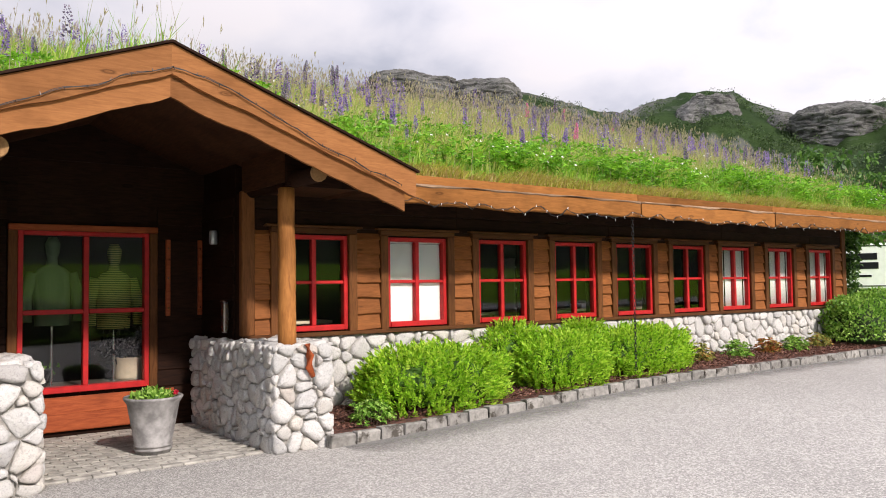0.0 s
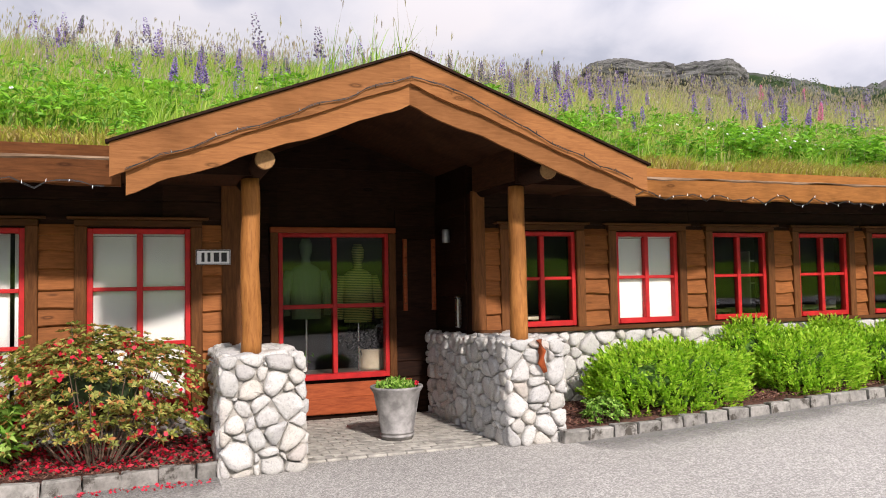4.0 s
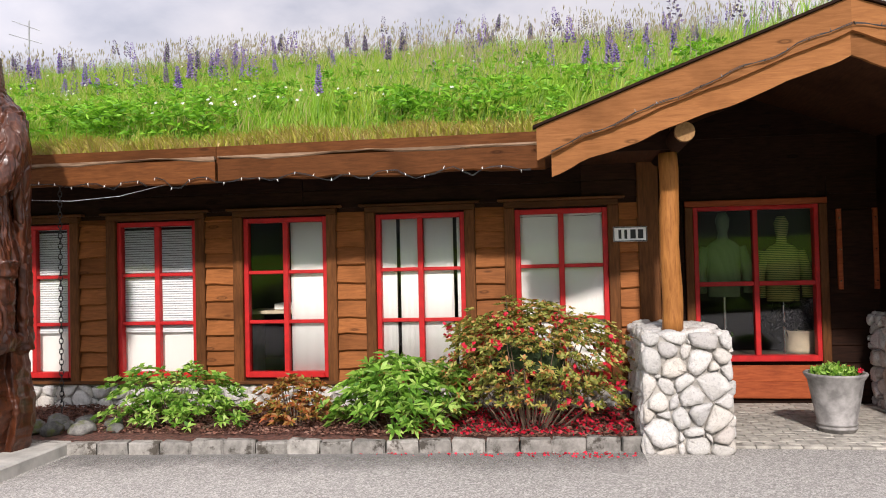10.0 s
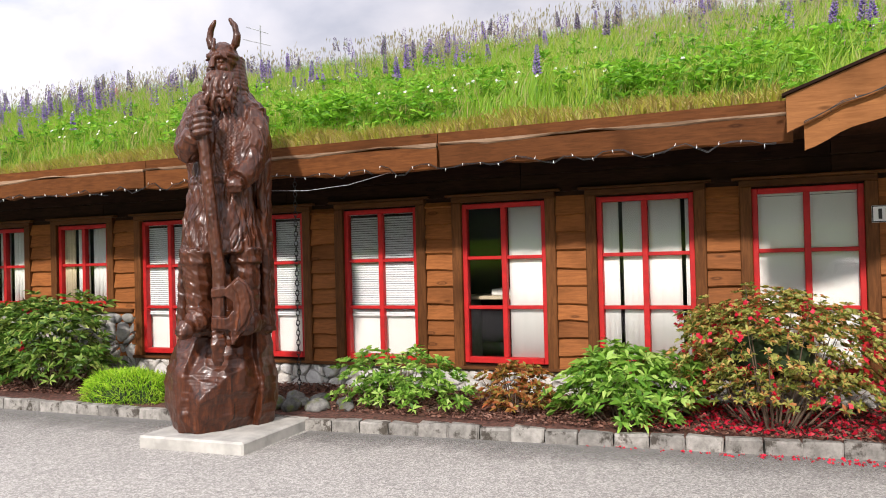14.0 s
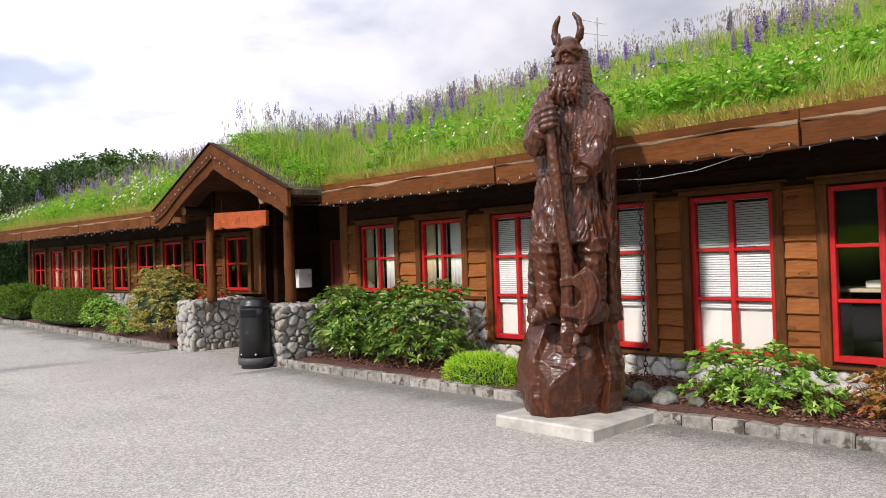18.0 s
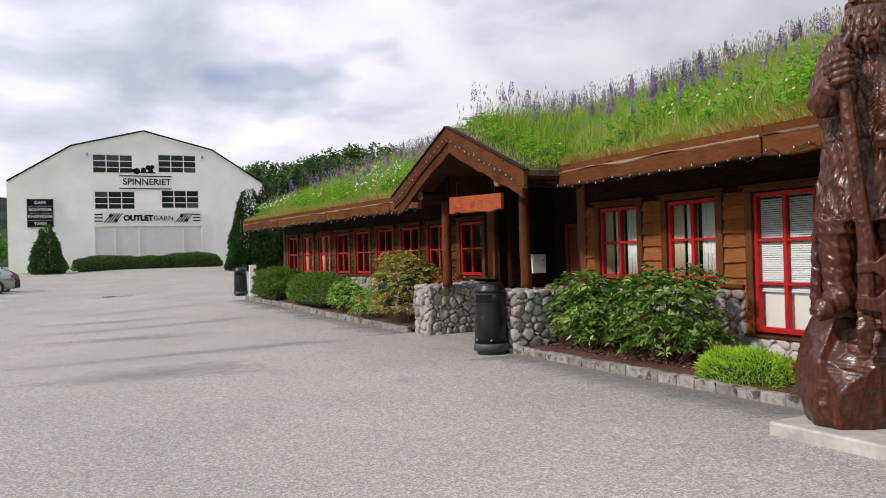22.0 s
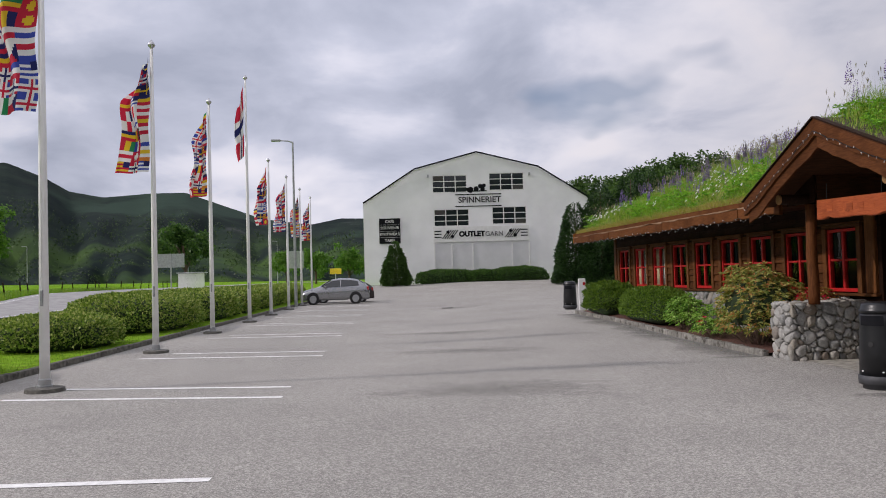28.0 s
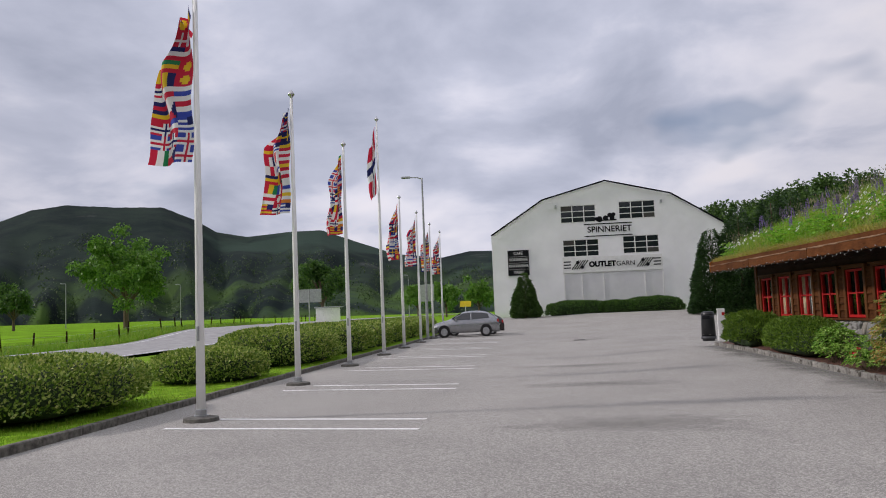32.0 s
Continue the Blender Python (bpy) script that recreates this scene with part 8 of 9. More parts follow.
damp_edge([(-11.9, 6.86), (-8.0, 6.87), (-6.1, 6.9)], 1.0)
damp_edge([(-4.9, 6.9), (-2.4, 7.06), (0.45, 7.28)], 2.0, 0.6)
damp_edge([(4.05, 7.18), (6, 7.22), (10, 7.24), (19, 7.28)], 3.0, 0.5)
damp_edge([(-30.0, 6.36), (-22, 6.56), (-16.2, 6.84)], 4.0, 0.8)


def drain(x, y, w=0.62):
    root = tagged(new("drain_cover"), "dark cast-iron drain grate set in the asphalt", "drain", "drain covers")
    root.location = (x, y, gz(x, y) + 0.002)
    box("frame", (-w / 2, w / 2, -w / 2, w / 2, -0.05, 0.006), M["mortar"], root, bevel=0.004)
    for k in range(7):
        xx = -w / 2 + 0.05 + k * (w - 0.1) / 6.6
        box("grate_bar", (xx, xx + 0.045, -w / 2 + 0.04, w / 2 - 0.04, 0.0, 0.014), M["ink"], root)


drain(-41.5, 2.3)
kerb = tagged(new("lawn_kerb"), "weathered concrete kerb between parking lot and lawn", "kerb", kind="structure")
bm = bmesh.new()
add_box(bm, -0.49, 0.49, -0.06, 0.06, -0.12, 0.13, 0.015)
M["kerb_old"] = plain("mossy_old_kerb", (0.135, 0.128, 0.108), 0.9, vary=0.5, scale=9, bump=0.6, bscale=50)
kme = bm_mesh("kerb_stone", bm, M["kerb_old"])
for i in range(76):
    put("kerb_stone", kme, kerb, pose(-8 - i, KERB_L, gz(-8 - i, KERB_L) + random.uniform(-0.01, 0.005), 0, 0, random.uniform(-0.6, 0.6)))
tagged(sheet("lawn", np.arange(-84, 20, 2.0), np.linspace(-19.0, KERB_L - 0.06, 8), 0.10, M["lawn"]), "short green lawn behind the kerb", "lawn", kind="structure")
rng_l = np.random.default_rng(70)
n = 26000
lx, ly = -12 - 22 * rng_l.random(n) ** 1.2, KERB_L - 0.1 - 8 * rng_l.random(n)
V, T = blades(np.stack([lx, ly, ground_z(lx, ly) + 0.10], 1), rng_l.uniform(0.03, 0.08, n), rng_l.uniform(0.008, 0.016, n), rng_l)
tagged(put("lawn_grass", big_mesh("lawn_grass", V, T, M["blades"], tris=True)), "short lawn grass", "grass", kind="stuff")

HEDGE = "rounded hedge with small variegated leaves on the lawn"
clipped("hedge_shrub", HEDGE, (-15.2, -8.9, 0.48), (2.45, 1.8, 0.64), M["leaf_hedge"], 15000, 0.075, 0.048, 71, box_k=2.5, bumps=0.08, category="hedge", group="lawn hedges")
clipped("hedge_shrub", HEDGE, (-22.3, -8.55, 0.36), (1.8, 1.45, 0.56), M["leaf_hedge"], 10000, 0.08, 0.05, 72, box_k=2.4, bumps=0.10, category="hedge", group="lawn hedges")
clipped("hedge_shrub", HEDGE, (-29.5, -9.0, 0.48), (3.6, 1.9, 0.84), M["leaf_hedge"], 16000, 0.09, 0.06, 73, box_k=2.6, bumps=0.09, category="hedge", group="lawn hedges")
for i in range(6):
    clipped("hedge_shrub", HEDGE, (-36.0 - 5.4 * i, -9.0 - 0.12 * i, 0.48), (3.4, 1.8, 0.82), M["leaf_hedge"], 9000, 0.12, 0.08, 74 + i, box_k=3.0, bumps=0.07, category="hedge", group="lawn hedges")

for i in range(5):
    clipped("hedge_shrub", HEDGE, (-8.2 + 5.6 * i, -9.2, 0.5), (2.9, 1.7, 0.85), M["leaf_hedge"], 3500, 0.13, 0.09, 90 + i, box_k=2.8, bumps=0.08, category="hedge", group="lawn hedges")

# ---------------------------------------------------------------- flagpoles
FLAGC = {}
for key, c in dict(red=(0.60, 0.025, 0.06), white=(0.84, 0.84, 0.84), blue=(0.05, 0.08, 0.42), navy=(0.02, 0.025, 0.13), green=(0.02, 0.24, 0.09), yellow=(0.80, 0.55, 0.03), black=(0.03, 0.03, 0.03), orange=(0.75, 0.25, 0.04), sky=(0.15, 0.30, 0.60)).items():
    FLAGC[key] = leafy("cloth_" + key, c, tuple(min(1, v * 1.08) for v in c), trans=0.35, rough=0.8)
CLOTHS = list(FLAGC)
TRIS = ["red white blue", "blue white red", "white red white", "white blue white", "yellow white orange", "white navy red", "red white red", "white blue red", "red white navy", "navy white red", "red yellow red", "green yellow red", "white red white", "black red yellow", "navy yellow red", "green white red"]


M["pole_white"] = plain("white_pole_paint", (0.90, 0.90, 0.89), 0.3, vary=0.03, scale=4)


def flag_cell(rng):
    """Colours of one small national flag as a grid of nine by six."""
    k = rng.random()
    if k < 0.34:
        a = rng.choice(TRIS).split()
        return [[a[r // 2] for c in range(9)] for r in range(6)]
    if k < 0.44:
        a = rng.choice(TRIS).split()
        return [[a[c // 3] for c in range(9)] for r in range(6)]
    if k < 0.72:
        f, x, e = rng.choice((("red", "white", "white"), ("navy", "yellow", "yellow"), ("white", "blue", "blue"), ("red", "navy", "white"), ("blue", "red", "white"), ("red", "navy", "white")))
        return [[x if c == 3 or r == 3 else (e if c in (2, 4) or r in (2, 4) else f) if e != x else f for c in range(9)] for r in range(6)]
    if k < 0.84:
        a, b = rng.choice((("red", "white"), ("white", "blue"), ("red", "yellow")))
        return [[("navy" if r < 3 and c < 4 else (a if r % 2 else b)) for c in range(9)] for r in range(6)]
    if k < 0.92:
        return [["navy" if c < 3 - abs(r - 2.5) else ("white" if r < 3 else "red") for c in range(9)] for r in range(6)]
    f, x = rng.choice((("green", "yellow"), ("red", "yellow"), ("white", "red"), ("red", "white"), ("navy", "white")))
    return [[x if (c - 4) ** 2 / 6 + (r - 2.5) ** 2 / 3 < 1 else f for c in range(9)] for r in range(6)]


M["foot"] = plain("weathered_foot", (0.12, 0.115, 0.10), 0.9, vary=0.4, scale=12, bump=0.5, bscale=60)


def flagpole(x, y, h, kind, seed):
    rng = random.Random(seed)
    root = tagged(new("flagpole"), "white tapered flagpole with a drooping banner of many small flags" if kind == "many" else "tall white flagpole with a red flag with blue and white cross",
                  "flagpole", "flagpoles along the lot")
    root.location = (x, y, gz(x, y))
    bm = bmesh.new()
    tube(bm, [(0, 0, 0.1), (0, 0, h * 0.5), (0, 0, h)], [0.078, 0.062, 0.036], 16)
    part("pole", bm, M["pole_white"], root, smooth=True)
    bm = bmesh.new()
    lathe(bm, [(0.30, 0.0), (0.29, 0.06), (0.22, 0.075)], 20)
    part("concrete_foot", bm, M["foot"], root)
    bm = bmesh.new()
    lathe(bm, [(0.12, 0.075), (0.12, 0.10), (0.095, 0.105), (0.095, 0.19), (0.08, 0.2)], 16)
    part("base_collar", bm, M["grey_metal"], root)
    bm = bmesh.new()
    lathe(bm, [(0.03, h), (0.035, h + 0.03), (0.085, h + 0.08), (0.09, h + 0.12), (0.05, h + 0.17), (0.01, h + 0.23)], 14)
    part("finial", bm, M["chrome"], root, "polished metal finial", True)
    bm = bmesh.new()
    add_box(bm, 0.06, 0.10, -0.02, 0.02, 1.35, 1.6, 0.006)
    part("cleat", bm, M["grey_metal"], root)
    bm = bmesh.new()
    tube(bm, [(0.085, 0, 1.4), (0.06, -0.02, h - 0.1)], 0.006, 5)
    part("halyard", bm, M["white"], root)
    cols, rows = (3, 10) if kind == "many" else (1, 1)
    nu, nv = (27, 60) if kind == "many" else (22, 16)
    drop, wide = (2.8, {100: 0.80, 101: 0.72, 102: 0.52}.get(seed, 0.62)) if kind == "many" else (2.9, 1.0)
    grid = [[None] * nu for _ in range(nv)]
    if kind == "many":
        for r in range(rows):
            for c in range(cols):
                cell = flag_cell(rng)
                for i in range(6):
                    for j in range(9):
                        grid[r * 6 + i][c * 9 + j] = cell[i][j]
    else:
        for i in range(nv):
            for j in range(nu):
                a, b = j, i
                blue = a in (7, 8) or b in (7, 8)
                white = a in (5, 6, 9, 10) or b in (5, 6, 9, 10)
                grid[i][j] = "navy" if blue else ("white" if white else "red")
    V, F, I = [], [], []
    ph = rng.uniform(0, 6)
    for i in range(nv + 1):
        v = i / nv
        w = wide * ((0.10 + 0.62 * min(1, v / 0.3) + 0.30 * v + 0.10 * math.sin(v * 9 + ph)) if kind == "many" else 0.34 * (0.35 + 0.9 * math.sin(min(1, v * 1.3 + 0.12) * 2.6)))
        sag = (0.62 * (1 - 0.8 * v) if kind == "many" else 1.6) * (1 - v * 0.75)
        for j in range(nu + 1):
            u = j / nu
            fold = (0.24 if kind == "many" else 0.12) * math.sin(u * 8 + ph + v * 3.4) * (0.35 + u) * (1.0 - 0.45 * v) + 0.07 * math.sin(v * 13 + u * 4)
            yy = -0.09 - w * u * (1 - 0.10 * math.sin(v * 8 + ph)) + 0.05 * math.sin(v * 6 + ph) * u
            V.append((0.02 + fold, yy, h - 0.2 - drop * v - sag * u * (1 - 0.4 * u)))
    for i in range(nv):
        for j in range(nu):
            a = i * (nu + 1) + j
            F.append((a, a + 1, a + nu + 2, a + nu + 1))
            I.append(CLOTHS.index(grid[i][j]))
    me = mesh_of("flag", V, F, FLAGC["red"])
    me.materials.clear()
    for k in CLOTHS:
        me.materials.append(FLAGC[k])
    me.polygons.foreach_set("material_index", I)
    me.shade_smooth()
    put("flag", me, root)
    return root


POLES = [(-14.8, -5.46, 7.45), (-21.15, -5.76, 7.35), (-27.7, -6.04, 7.45), (-33.9, -6.1, 9.85), (-39.7, -6.25, 7.35), (-46.2, -6.40, 7.4), (-52.4, -6.5, 7.4), (-58.6, -6.6, 7.5)]
for i, (x, y, h) in enumerate(POLES):
    flagpole(x, y, h, "cross" if i == 3 else "many", 100 + i)


def lamp_post(x, y, h, arm=1.0, name="street_lamp", rz=0):
    root = tagged(new(name), "grey galvanised street lamp with a short arm", "street lamp", "street lamps")
    root.matrix_basis = pose(x, y, gz(x, y), 0, 0, rz)
    bm = bmesh.new()
    tube(bm, [(0, 0, 0), (0, 0, h * 0.6), (0, 0, h)], [0.10, 0.075, 0.05], 10)
    part("column", bm, M["grey_metal"], root)
    bm = bmesh.new()
    tube(bm, [(0, 0, h - 0.05), (0, -arm * 0.4, h + 0.05), (0, -arm, h + 0.08)], 0.04, 8)
    part("arm", bm, M["grey_metal"], root)
    box("lantern", (-0.14, 0.14, -arm - 0.55, -arm + 0.05, h + 0.03, h + 0.15), M["grey_metal"], root, bevel=0.03)


lamp_post(-51.0, -6.68, 10.35, 0.8)
for x, y, h in ((-150, -95, 9), (-170, -80, 9), (-190, -52, 10), (-185, -30, 10)):
    lamp_post(x, y, h, 0.6)

# ---------------------------------------------------------------- cars


def car(name, label, m, paint, length=4.35):
    """A five-door hatchback, its nose towards -y of its own frame."""
    root = tagged(new(name), label, "car", "parked cars")
    root.matrix_basis = m
    k = length / 4.3
    # (y, half width at waist, waist height, half width at roof, roof height)
    S = [(-2.14, 0.50, 0.50, 0.45, 0.54), (-2.06, 0.70, 0.66, 0.62, 0.70), (-1.80, 0.82, 0.78, 0.72, 0.82), (-1.30, 0.86, 0.87, 0.74, 0.93), (-0.98, 0.87, 0.91, 0.70, 1.01), (-0.60, 0.87, 0.93, 0.64, 1.22),
         (-0.20, 0.87, 0.94, 0.60, 1.40), (0.25, 0.87, 0.95, 0.59, 1.47), (0.75, 0.87, 0.96, 0.59, 1.475), (1.20, 0.87, 0.98, 0.59, 1.43), (1.60, 0.86, 1.0, 0.58, 1.33), (1.88, 0.83, 1.01, 0.60, 1.16), (2.06, 0.79, 0.97, 0.66, 1.02), (2.14, 0.70, 0.62, 0.6, 0.68)]
    ys = np.array([q[0] for q in S])
    yy = np.concatenate([np.linspace(a, b, 4)[:-1] for a, b in zip(ys, ys[1:])] + [ys[-1:]])
    S = list(zip(yy, *[np.interp(yy, ys, [q[i] for q in S]) for i in range(1, 5)]))
    bm = bmesh.new()
    rings = []
    for y, w, zw, wr, zr in S:
        lift = 0.06 if abs(abs(y) - 1.3) > 0.4 else 0.10
        pts = [(-w * 0.90, 0.18 + lift), (-w, 0.42), (-w * 1.01, zw * 0.75), (-w * 0.97, zw), (-wr - (w - wr) * 0.10, zr - 0.06), (-wr * 0.82, zr), (0, zr + 0.02), (wr * 0.82, zr), (wr + (w - wr) * 0.10, zr - 0.06), (w * 0.97, zw), (w * 1.01, zw * 0.75), (w, 0.42), (w * 0.90, 0.18 + lift)]
        rings.append([bm.verts.new((x, y * k, z)) for x, z in pts])
    for r0, r1 in zip(rings, rings[1:]):
        for i in range(13):
            bm.faces.new((r0[i], r0[(i + 1) % 13], r1[(i + 1) % 13], r1[i]))
    bm.faces.new(rings[0])
    bm.faces.new(rings[-1][::-1])
    part("body", bm, paint, root, smooth=True)
    for sx in (-1, 1):
        for prof_w in (((-0.80, 0.99), (0.34, 1.0), (0.34, 1.39), (-0.10, 1.36), (-0.42, 1.23)), ((0.40, 1.0), (1.50, 1.06), (1.42, 1.30), (1.05, 1.37), (0.40, 1.39))):
            V = [(sx * (0.875 - 0.52 * (z - 0.96)), y * k, z) for y, z in prof_w]
            put("side_window", mesh_of("side_window", V, [(0, 1, 2, 3, 4)], M["dark_glass"]), root)
        for yy in (-1.32, 1.28):
            bm = bmesh.new()
            lathe(bm, [(0.20, -0.10), (0.30, -0.105), (0.315, -0.07), (0.315, 0.07), (0.30, 0.105), (0.20, 0.10)], 22)
            w = part("wheel", bm, M["rubber"], root, m=pose(sx * 0.80, yy * k, 0.315, 0, 90, 0))
            bm = bmesh.new()
            lathe(bm, [(0.215, -0.112), (0.06, -0.118), (0.06, 0.118), (0.215, 0.112)], 18)
            part("rim", bm, M["grey_metal"], w)
        for yy in (-1.32, 1.28):
            bm = bmesh.new()
            lathe(bm, [(0.375, -0.008), (0.375, 0.008)], 24)
            part("wheel_arch", bm, M["black"], root, m=pose(sx * 0.872, yy * k, 0.34, 0, 90, 0))
        box("tail_lamp", (sx * 0.70 - 0.10, sx * 0.70 + 0.10, 1.95 * k, 2.09 * k, 0.78, 0.98), M["tail_red"], root, bevel=0.02)
        box("headlight", (sx * 0.62 - 0.12, sx * 0.62 + 0.12, -2.06 * k, -1.88 * k, 0.62, 0.76), M["chrome"], root, bevel=0.02)
        box("wing_mirror", (sx * 0.95 - 0.08, sx * 0.95 + 0.08, -0.62 * k, -0.50 * k, 0.95, 1.07), paint, root, bevel=0.02)
    V = [(-0.74, -0.80 * k, 1.06), (0.74, -0.80 * k, 1.06), (0.56, -0.22 * k, 1.40), (-0.56, -0.22 * k, 1.40)]
    put("windscreen", mesh_of("windscreen", V, [(0, 1, 2, 3)], M["dark_glass"]), root).location = (0, -0.02, 0.02)
    V = [(-0.56, 1.50 * k, 1.36), (0.56, 1.50 * k, 1.36), (0.62, 1.84 * k, 1.12), (-0.62, 1.84 * k, 1.12)]
    put("rear_window", mesh_of("rear_window", V, [(0, 1, 2, 3)], M["dark_glass"]), root).location = (0, 0.02, 0.02)
    box("number_plate_bar", (-0.26, 0.26, 2.15 * k, 2.165 * k, 0.60, 0.70), M["white_plain"], root)


car("car", "silver five-door hatchback parked at the edge of the lot", pose(-54.2, -4.55, gz(-54, -4.5), 0, 0, 4) @ Matrix.Diagonal((1.05, 1.04, 1.14, 1)), M["silver"], 4.4)
car("car", "white hatchback parked in a bay before the hedge", pose(1.4, -4.6, gz(1.4, -4.6), 0, 0, 2), M["white"], 4.3)
car("car", "dark estate car parked behind the silver one", pose(-57.4, -4.3, gz(-57, -4.3), 0, 0, 4), M["dark_paint"], 4.4)

# ---------------------------------------------------------------- the white mill
MX, MC, MW, MB = -87.0, 8.2, 12.55, 0.85
mill = tagged(new("mill_building"), "large white rendered mill building with a gambrel gable", "building")
mill.matrix_basis = pose(MX, MC, 0, 0, 0, -90) @ pose(0, 0, 0, 0, 0, 180)


prof = [(-MW, MB), (MW, MB), (MW, 9.75), (MW * 0.545, 13.4), (0, 15.15), (-MW * 0.545, 13.4), (-MW, 9.75)]
# in the mill's own frame x runs along the front (towards +y of the world) and -y looks at the lot
WINS = [(-4.9, -1.15, 10.75, 12.7), (1.35, 5.15, 10.9, 12.85), (-4.8, -1.0, 7.05, 8.95), (1.6, 5.35, 7.15, 9.1)]
bm = bmesh.new()
a = [bm.verts.new((x, 0, z)) for x, z in prof]
b = [bm.verts.new((x, 40, z)) for x, z in prof]
for i in range(len(prof)):
    if i != 0:
        bm.faces.new((a[i], a[(i + 1) % 7], b[(i + 1) % 7], b[i]))
bm.faces.new(b)
part("side_and_rear_walls", bm, M["white_wall"], mill)
bm = bmesh.new()
cuts_x = sorted({-MW, MW, -MW * 0.545, MW * 0.545, 0.0, *[w[0] for w in WINS], *[w[1] for w in WINS]})


def mill_top(x):
    x = abs(x)
    return 15.15 - (15.15 - 13.4) * x / (MW * 0.545) if x < MW * 0.545 else 13.4 - (13.4 - 9.75) * (x - MW * 0.545) / (MW * 0.455)


for x0, x1 in zip(cuts_x, cuts_x[1:]):
    zs = [MB]
    for w in sorted(WINS, key=lambda w: w[2]):
        if w[0] - 1e-6 <= x0 and x1 <= w[1] + 1e-6:
            zs += [w[2], w[3]]
    zs.append(None)
    for k in range(0, len(zs) - 1, 2):
        lo, hi = zs[k], zs[k + 1]
        v = [bm.verts.new(p) for p in ((x0, 0, lo), (x1, 0, lo), (x1, 0, hi if hi else mill_top(x1)), (x0, 0, hi if hi else mill_top(x0)))]
        bm.faces.new(v)
o = part("front_wall", bm, M["white_wall"], mill)
for i in range(2, 6):
    p, q = Vector((prof[i][0], 0, prof[i][1])), Vector((prof[i + 1][0] if i < 6 else 0, 0, prof[i + 1][1]))
    bm = bmesh.new()
    tube(bm, [p + Vector((0, -0.15, 0.08)), q + Vector((0, -0.15, 0.08))], 0.085, 6)
    part("roof_edge", bm, M["ink"], mill)
for x0, x1, z0, z1 in WINS:
    w = put("window", mesh_of("window", [(x0, 0.35, z0), (x1, 0.35, z0), (x1, 0.35, z1), (x0, 0.35, z1)], [(0, 1, 2, 3)], M["room_floor"]), mill)
    box("window_frame", (x0, x1, 0.02, 0.30, z0, z0 + 0.12), M["white"], w)
    box("window_frame", (x0, x1, 0.02, 0.30, z1 - 0.06, z1), M["white"], w)
    for k in range(4):
        xx = x0 + (x1 - x0) * k / 3
        box("glazing_bar", (max(x0, xx - 0.05), min(x1, xx + 0.05), 0.02, 0.12, z0, z1), M["white"], w)
    for k in (1, 2):
        zz = z0 + (z1 - z0) * k / 3
        box("glazing_bar", (x0, x1, 0.03, 0.11, zz - 0.04, zz + 0.04), M["white"], w)
    for i in range(3):
        for j in range(3):
            xa, xb = x0 + (x1 - x0) * i / 3 + 0.05, x0 + (x1 - x0) * (i + 1) / 3 - 0.05
            za, zb = z0 + (z1 - z0) * j / 3 + 0.04, z0 + (z1 - z0) * (j + 1) / 3 - 0.04
            put("pane", mesh_of("pane", [(xa, 0.08, za), (xb, 0.08, za), (xb, 0.08, zb), (xa, 0.08, zb)], [(0, 1, 2, 3)], M["dark_glass"] if (i * 3 + 2 * j + int(x0)) % 7 else M["room"]), w)


def text(body, size, x, z, y, mat, parent, name, bold=0.0, align="CENTER"):
    cu = bpy.data.curves.new(name, "FONT")
    cu.body, cu.size, cu.align_x, cu.align_y = body, size, align, "CENTER"
    cu.extrude, cu.offset = 0.012, bold
    ob = bpy.data.objects.new(name, cu)
    scene.collection.objects.link(ob)
    bpy.context.view_layer.update()
    me = bpy.data.meshes.new_from_object(ob.evaluated_get(bpy.context.evaluated_depsgraph_get()))
    bpy.data.objects.remove(ob)
    me.materials.clear()
    me.materials.append(mat)
    return put(name, me, parent, pose(x, y, z, 90, 0, 0))


text("SPINNERIET", 0.90, 0.24, 9.93, -0.05, M["ink"], mill, "lettering", 0.012)
for z in (9.25, 10.55):
    box("rule", (-2.45, 2.65, -0.04, -0.005, z - 0.05, z + 0.05), M["ink"], mill)
for x, z, r in ((-0.75, 11.05, 0.33), (-0.1, 11.15, 0.28), (0.35, 11.45, 0.25), (0.75, 11.5, 0.22), (-1.05, 11.1, 0.2), (0.6, 11.1, 0.25)):
    bm = bmesh.new()
    lathe(bm, [(r, 0), (r, 0.03)], 14)
    part("emblem_disc", bm, M["ink"], mill, m=pose(x, -0.005, z, 90, 0, 0))
box("emblem_bar", (-1.1, 1.05, -0.035, -0.005, 10.85, 10.98), M["ink"], mill)
ban = box("banner", (-4.95, 5.6, -0.12, -0.05, 5.35, 7.0), M["white"], mill, "white outlet banner")
text("OUTLET", 0.76, -0.72, 6.18, -0.14, M["ink"], ban, "lettering", 0.045)
text("GARN", 0.72, 1.74, 6.15, -0.14, M["ink"], ban, "lettering", 0.0)
for cx in (-3.1, 3.8):
    for k in range(5):
        bm = bmesh.new()
        add_box(bm, -0.05, 0.05, -0.02, 0.0, -0.6, 0.6)
        part("slanting_bar", bm, M["ink"], ban, m=pose(cx - 0.5 + 0.25 * k, -0.125, 6.2, 0, 38, 0))
    for dx, dz in ((-0.25, 0.25), (0.25, -0.25)):
        bm = bmesh.new()
        lathe(bm, [(0.18, 0), (0.18, 0.03)], 12)
        part("disc", bm, M["ink"], ban, m=pose(cx + dx, -0.145, 6.2 + dz, 90, 0, 0))
for cx in (-4.45, 5.05):
    for k in range(3):
        box("text_bar", (cx - 0.38, cx + 0.38, -0.135, -0.122, 6.5 - 0.33 * k, 6.62 - 0.33 * k), M["ink"], ban)
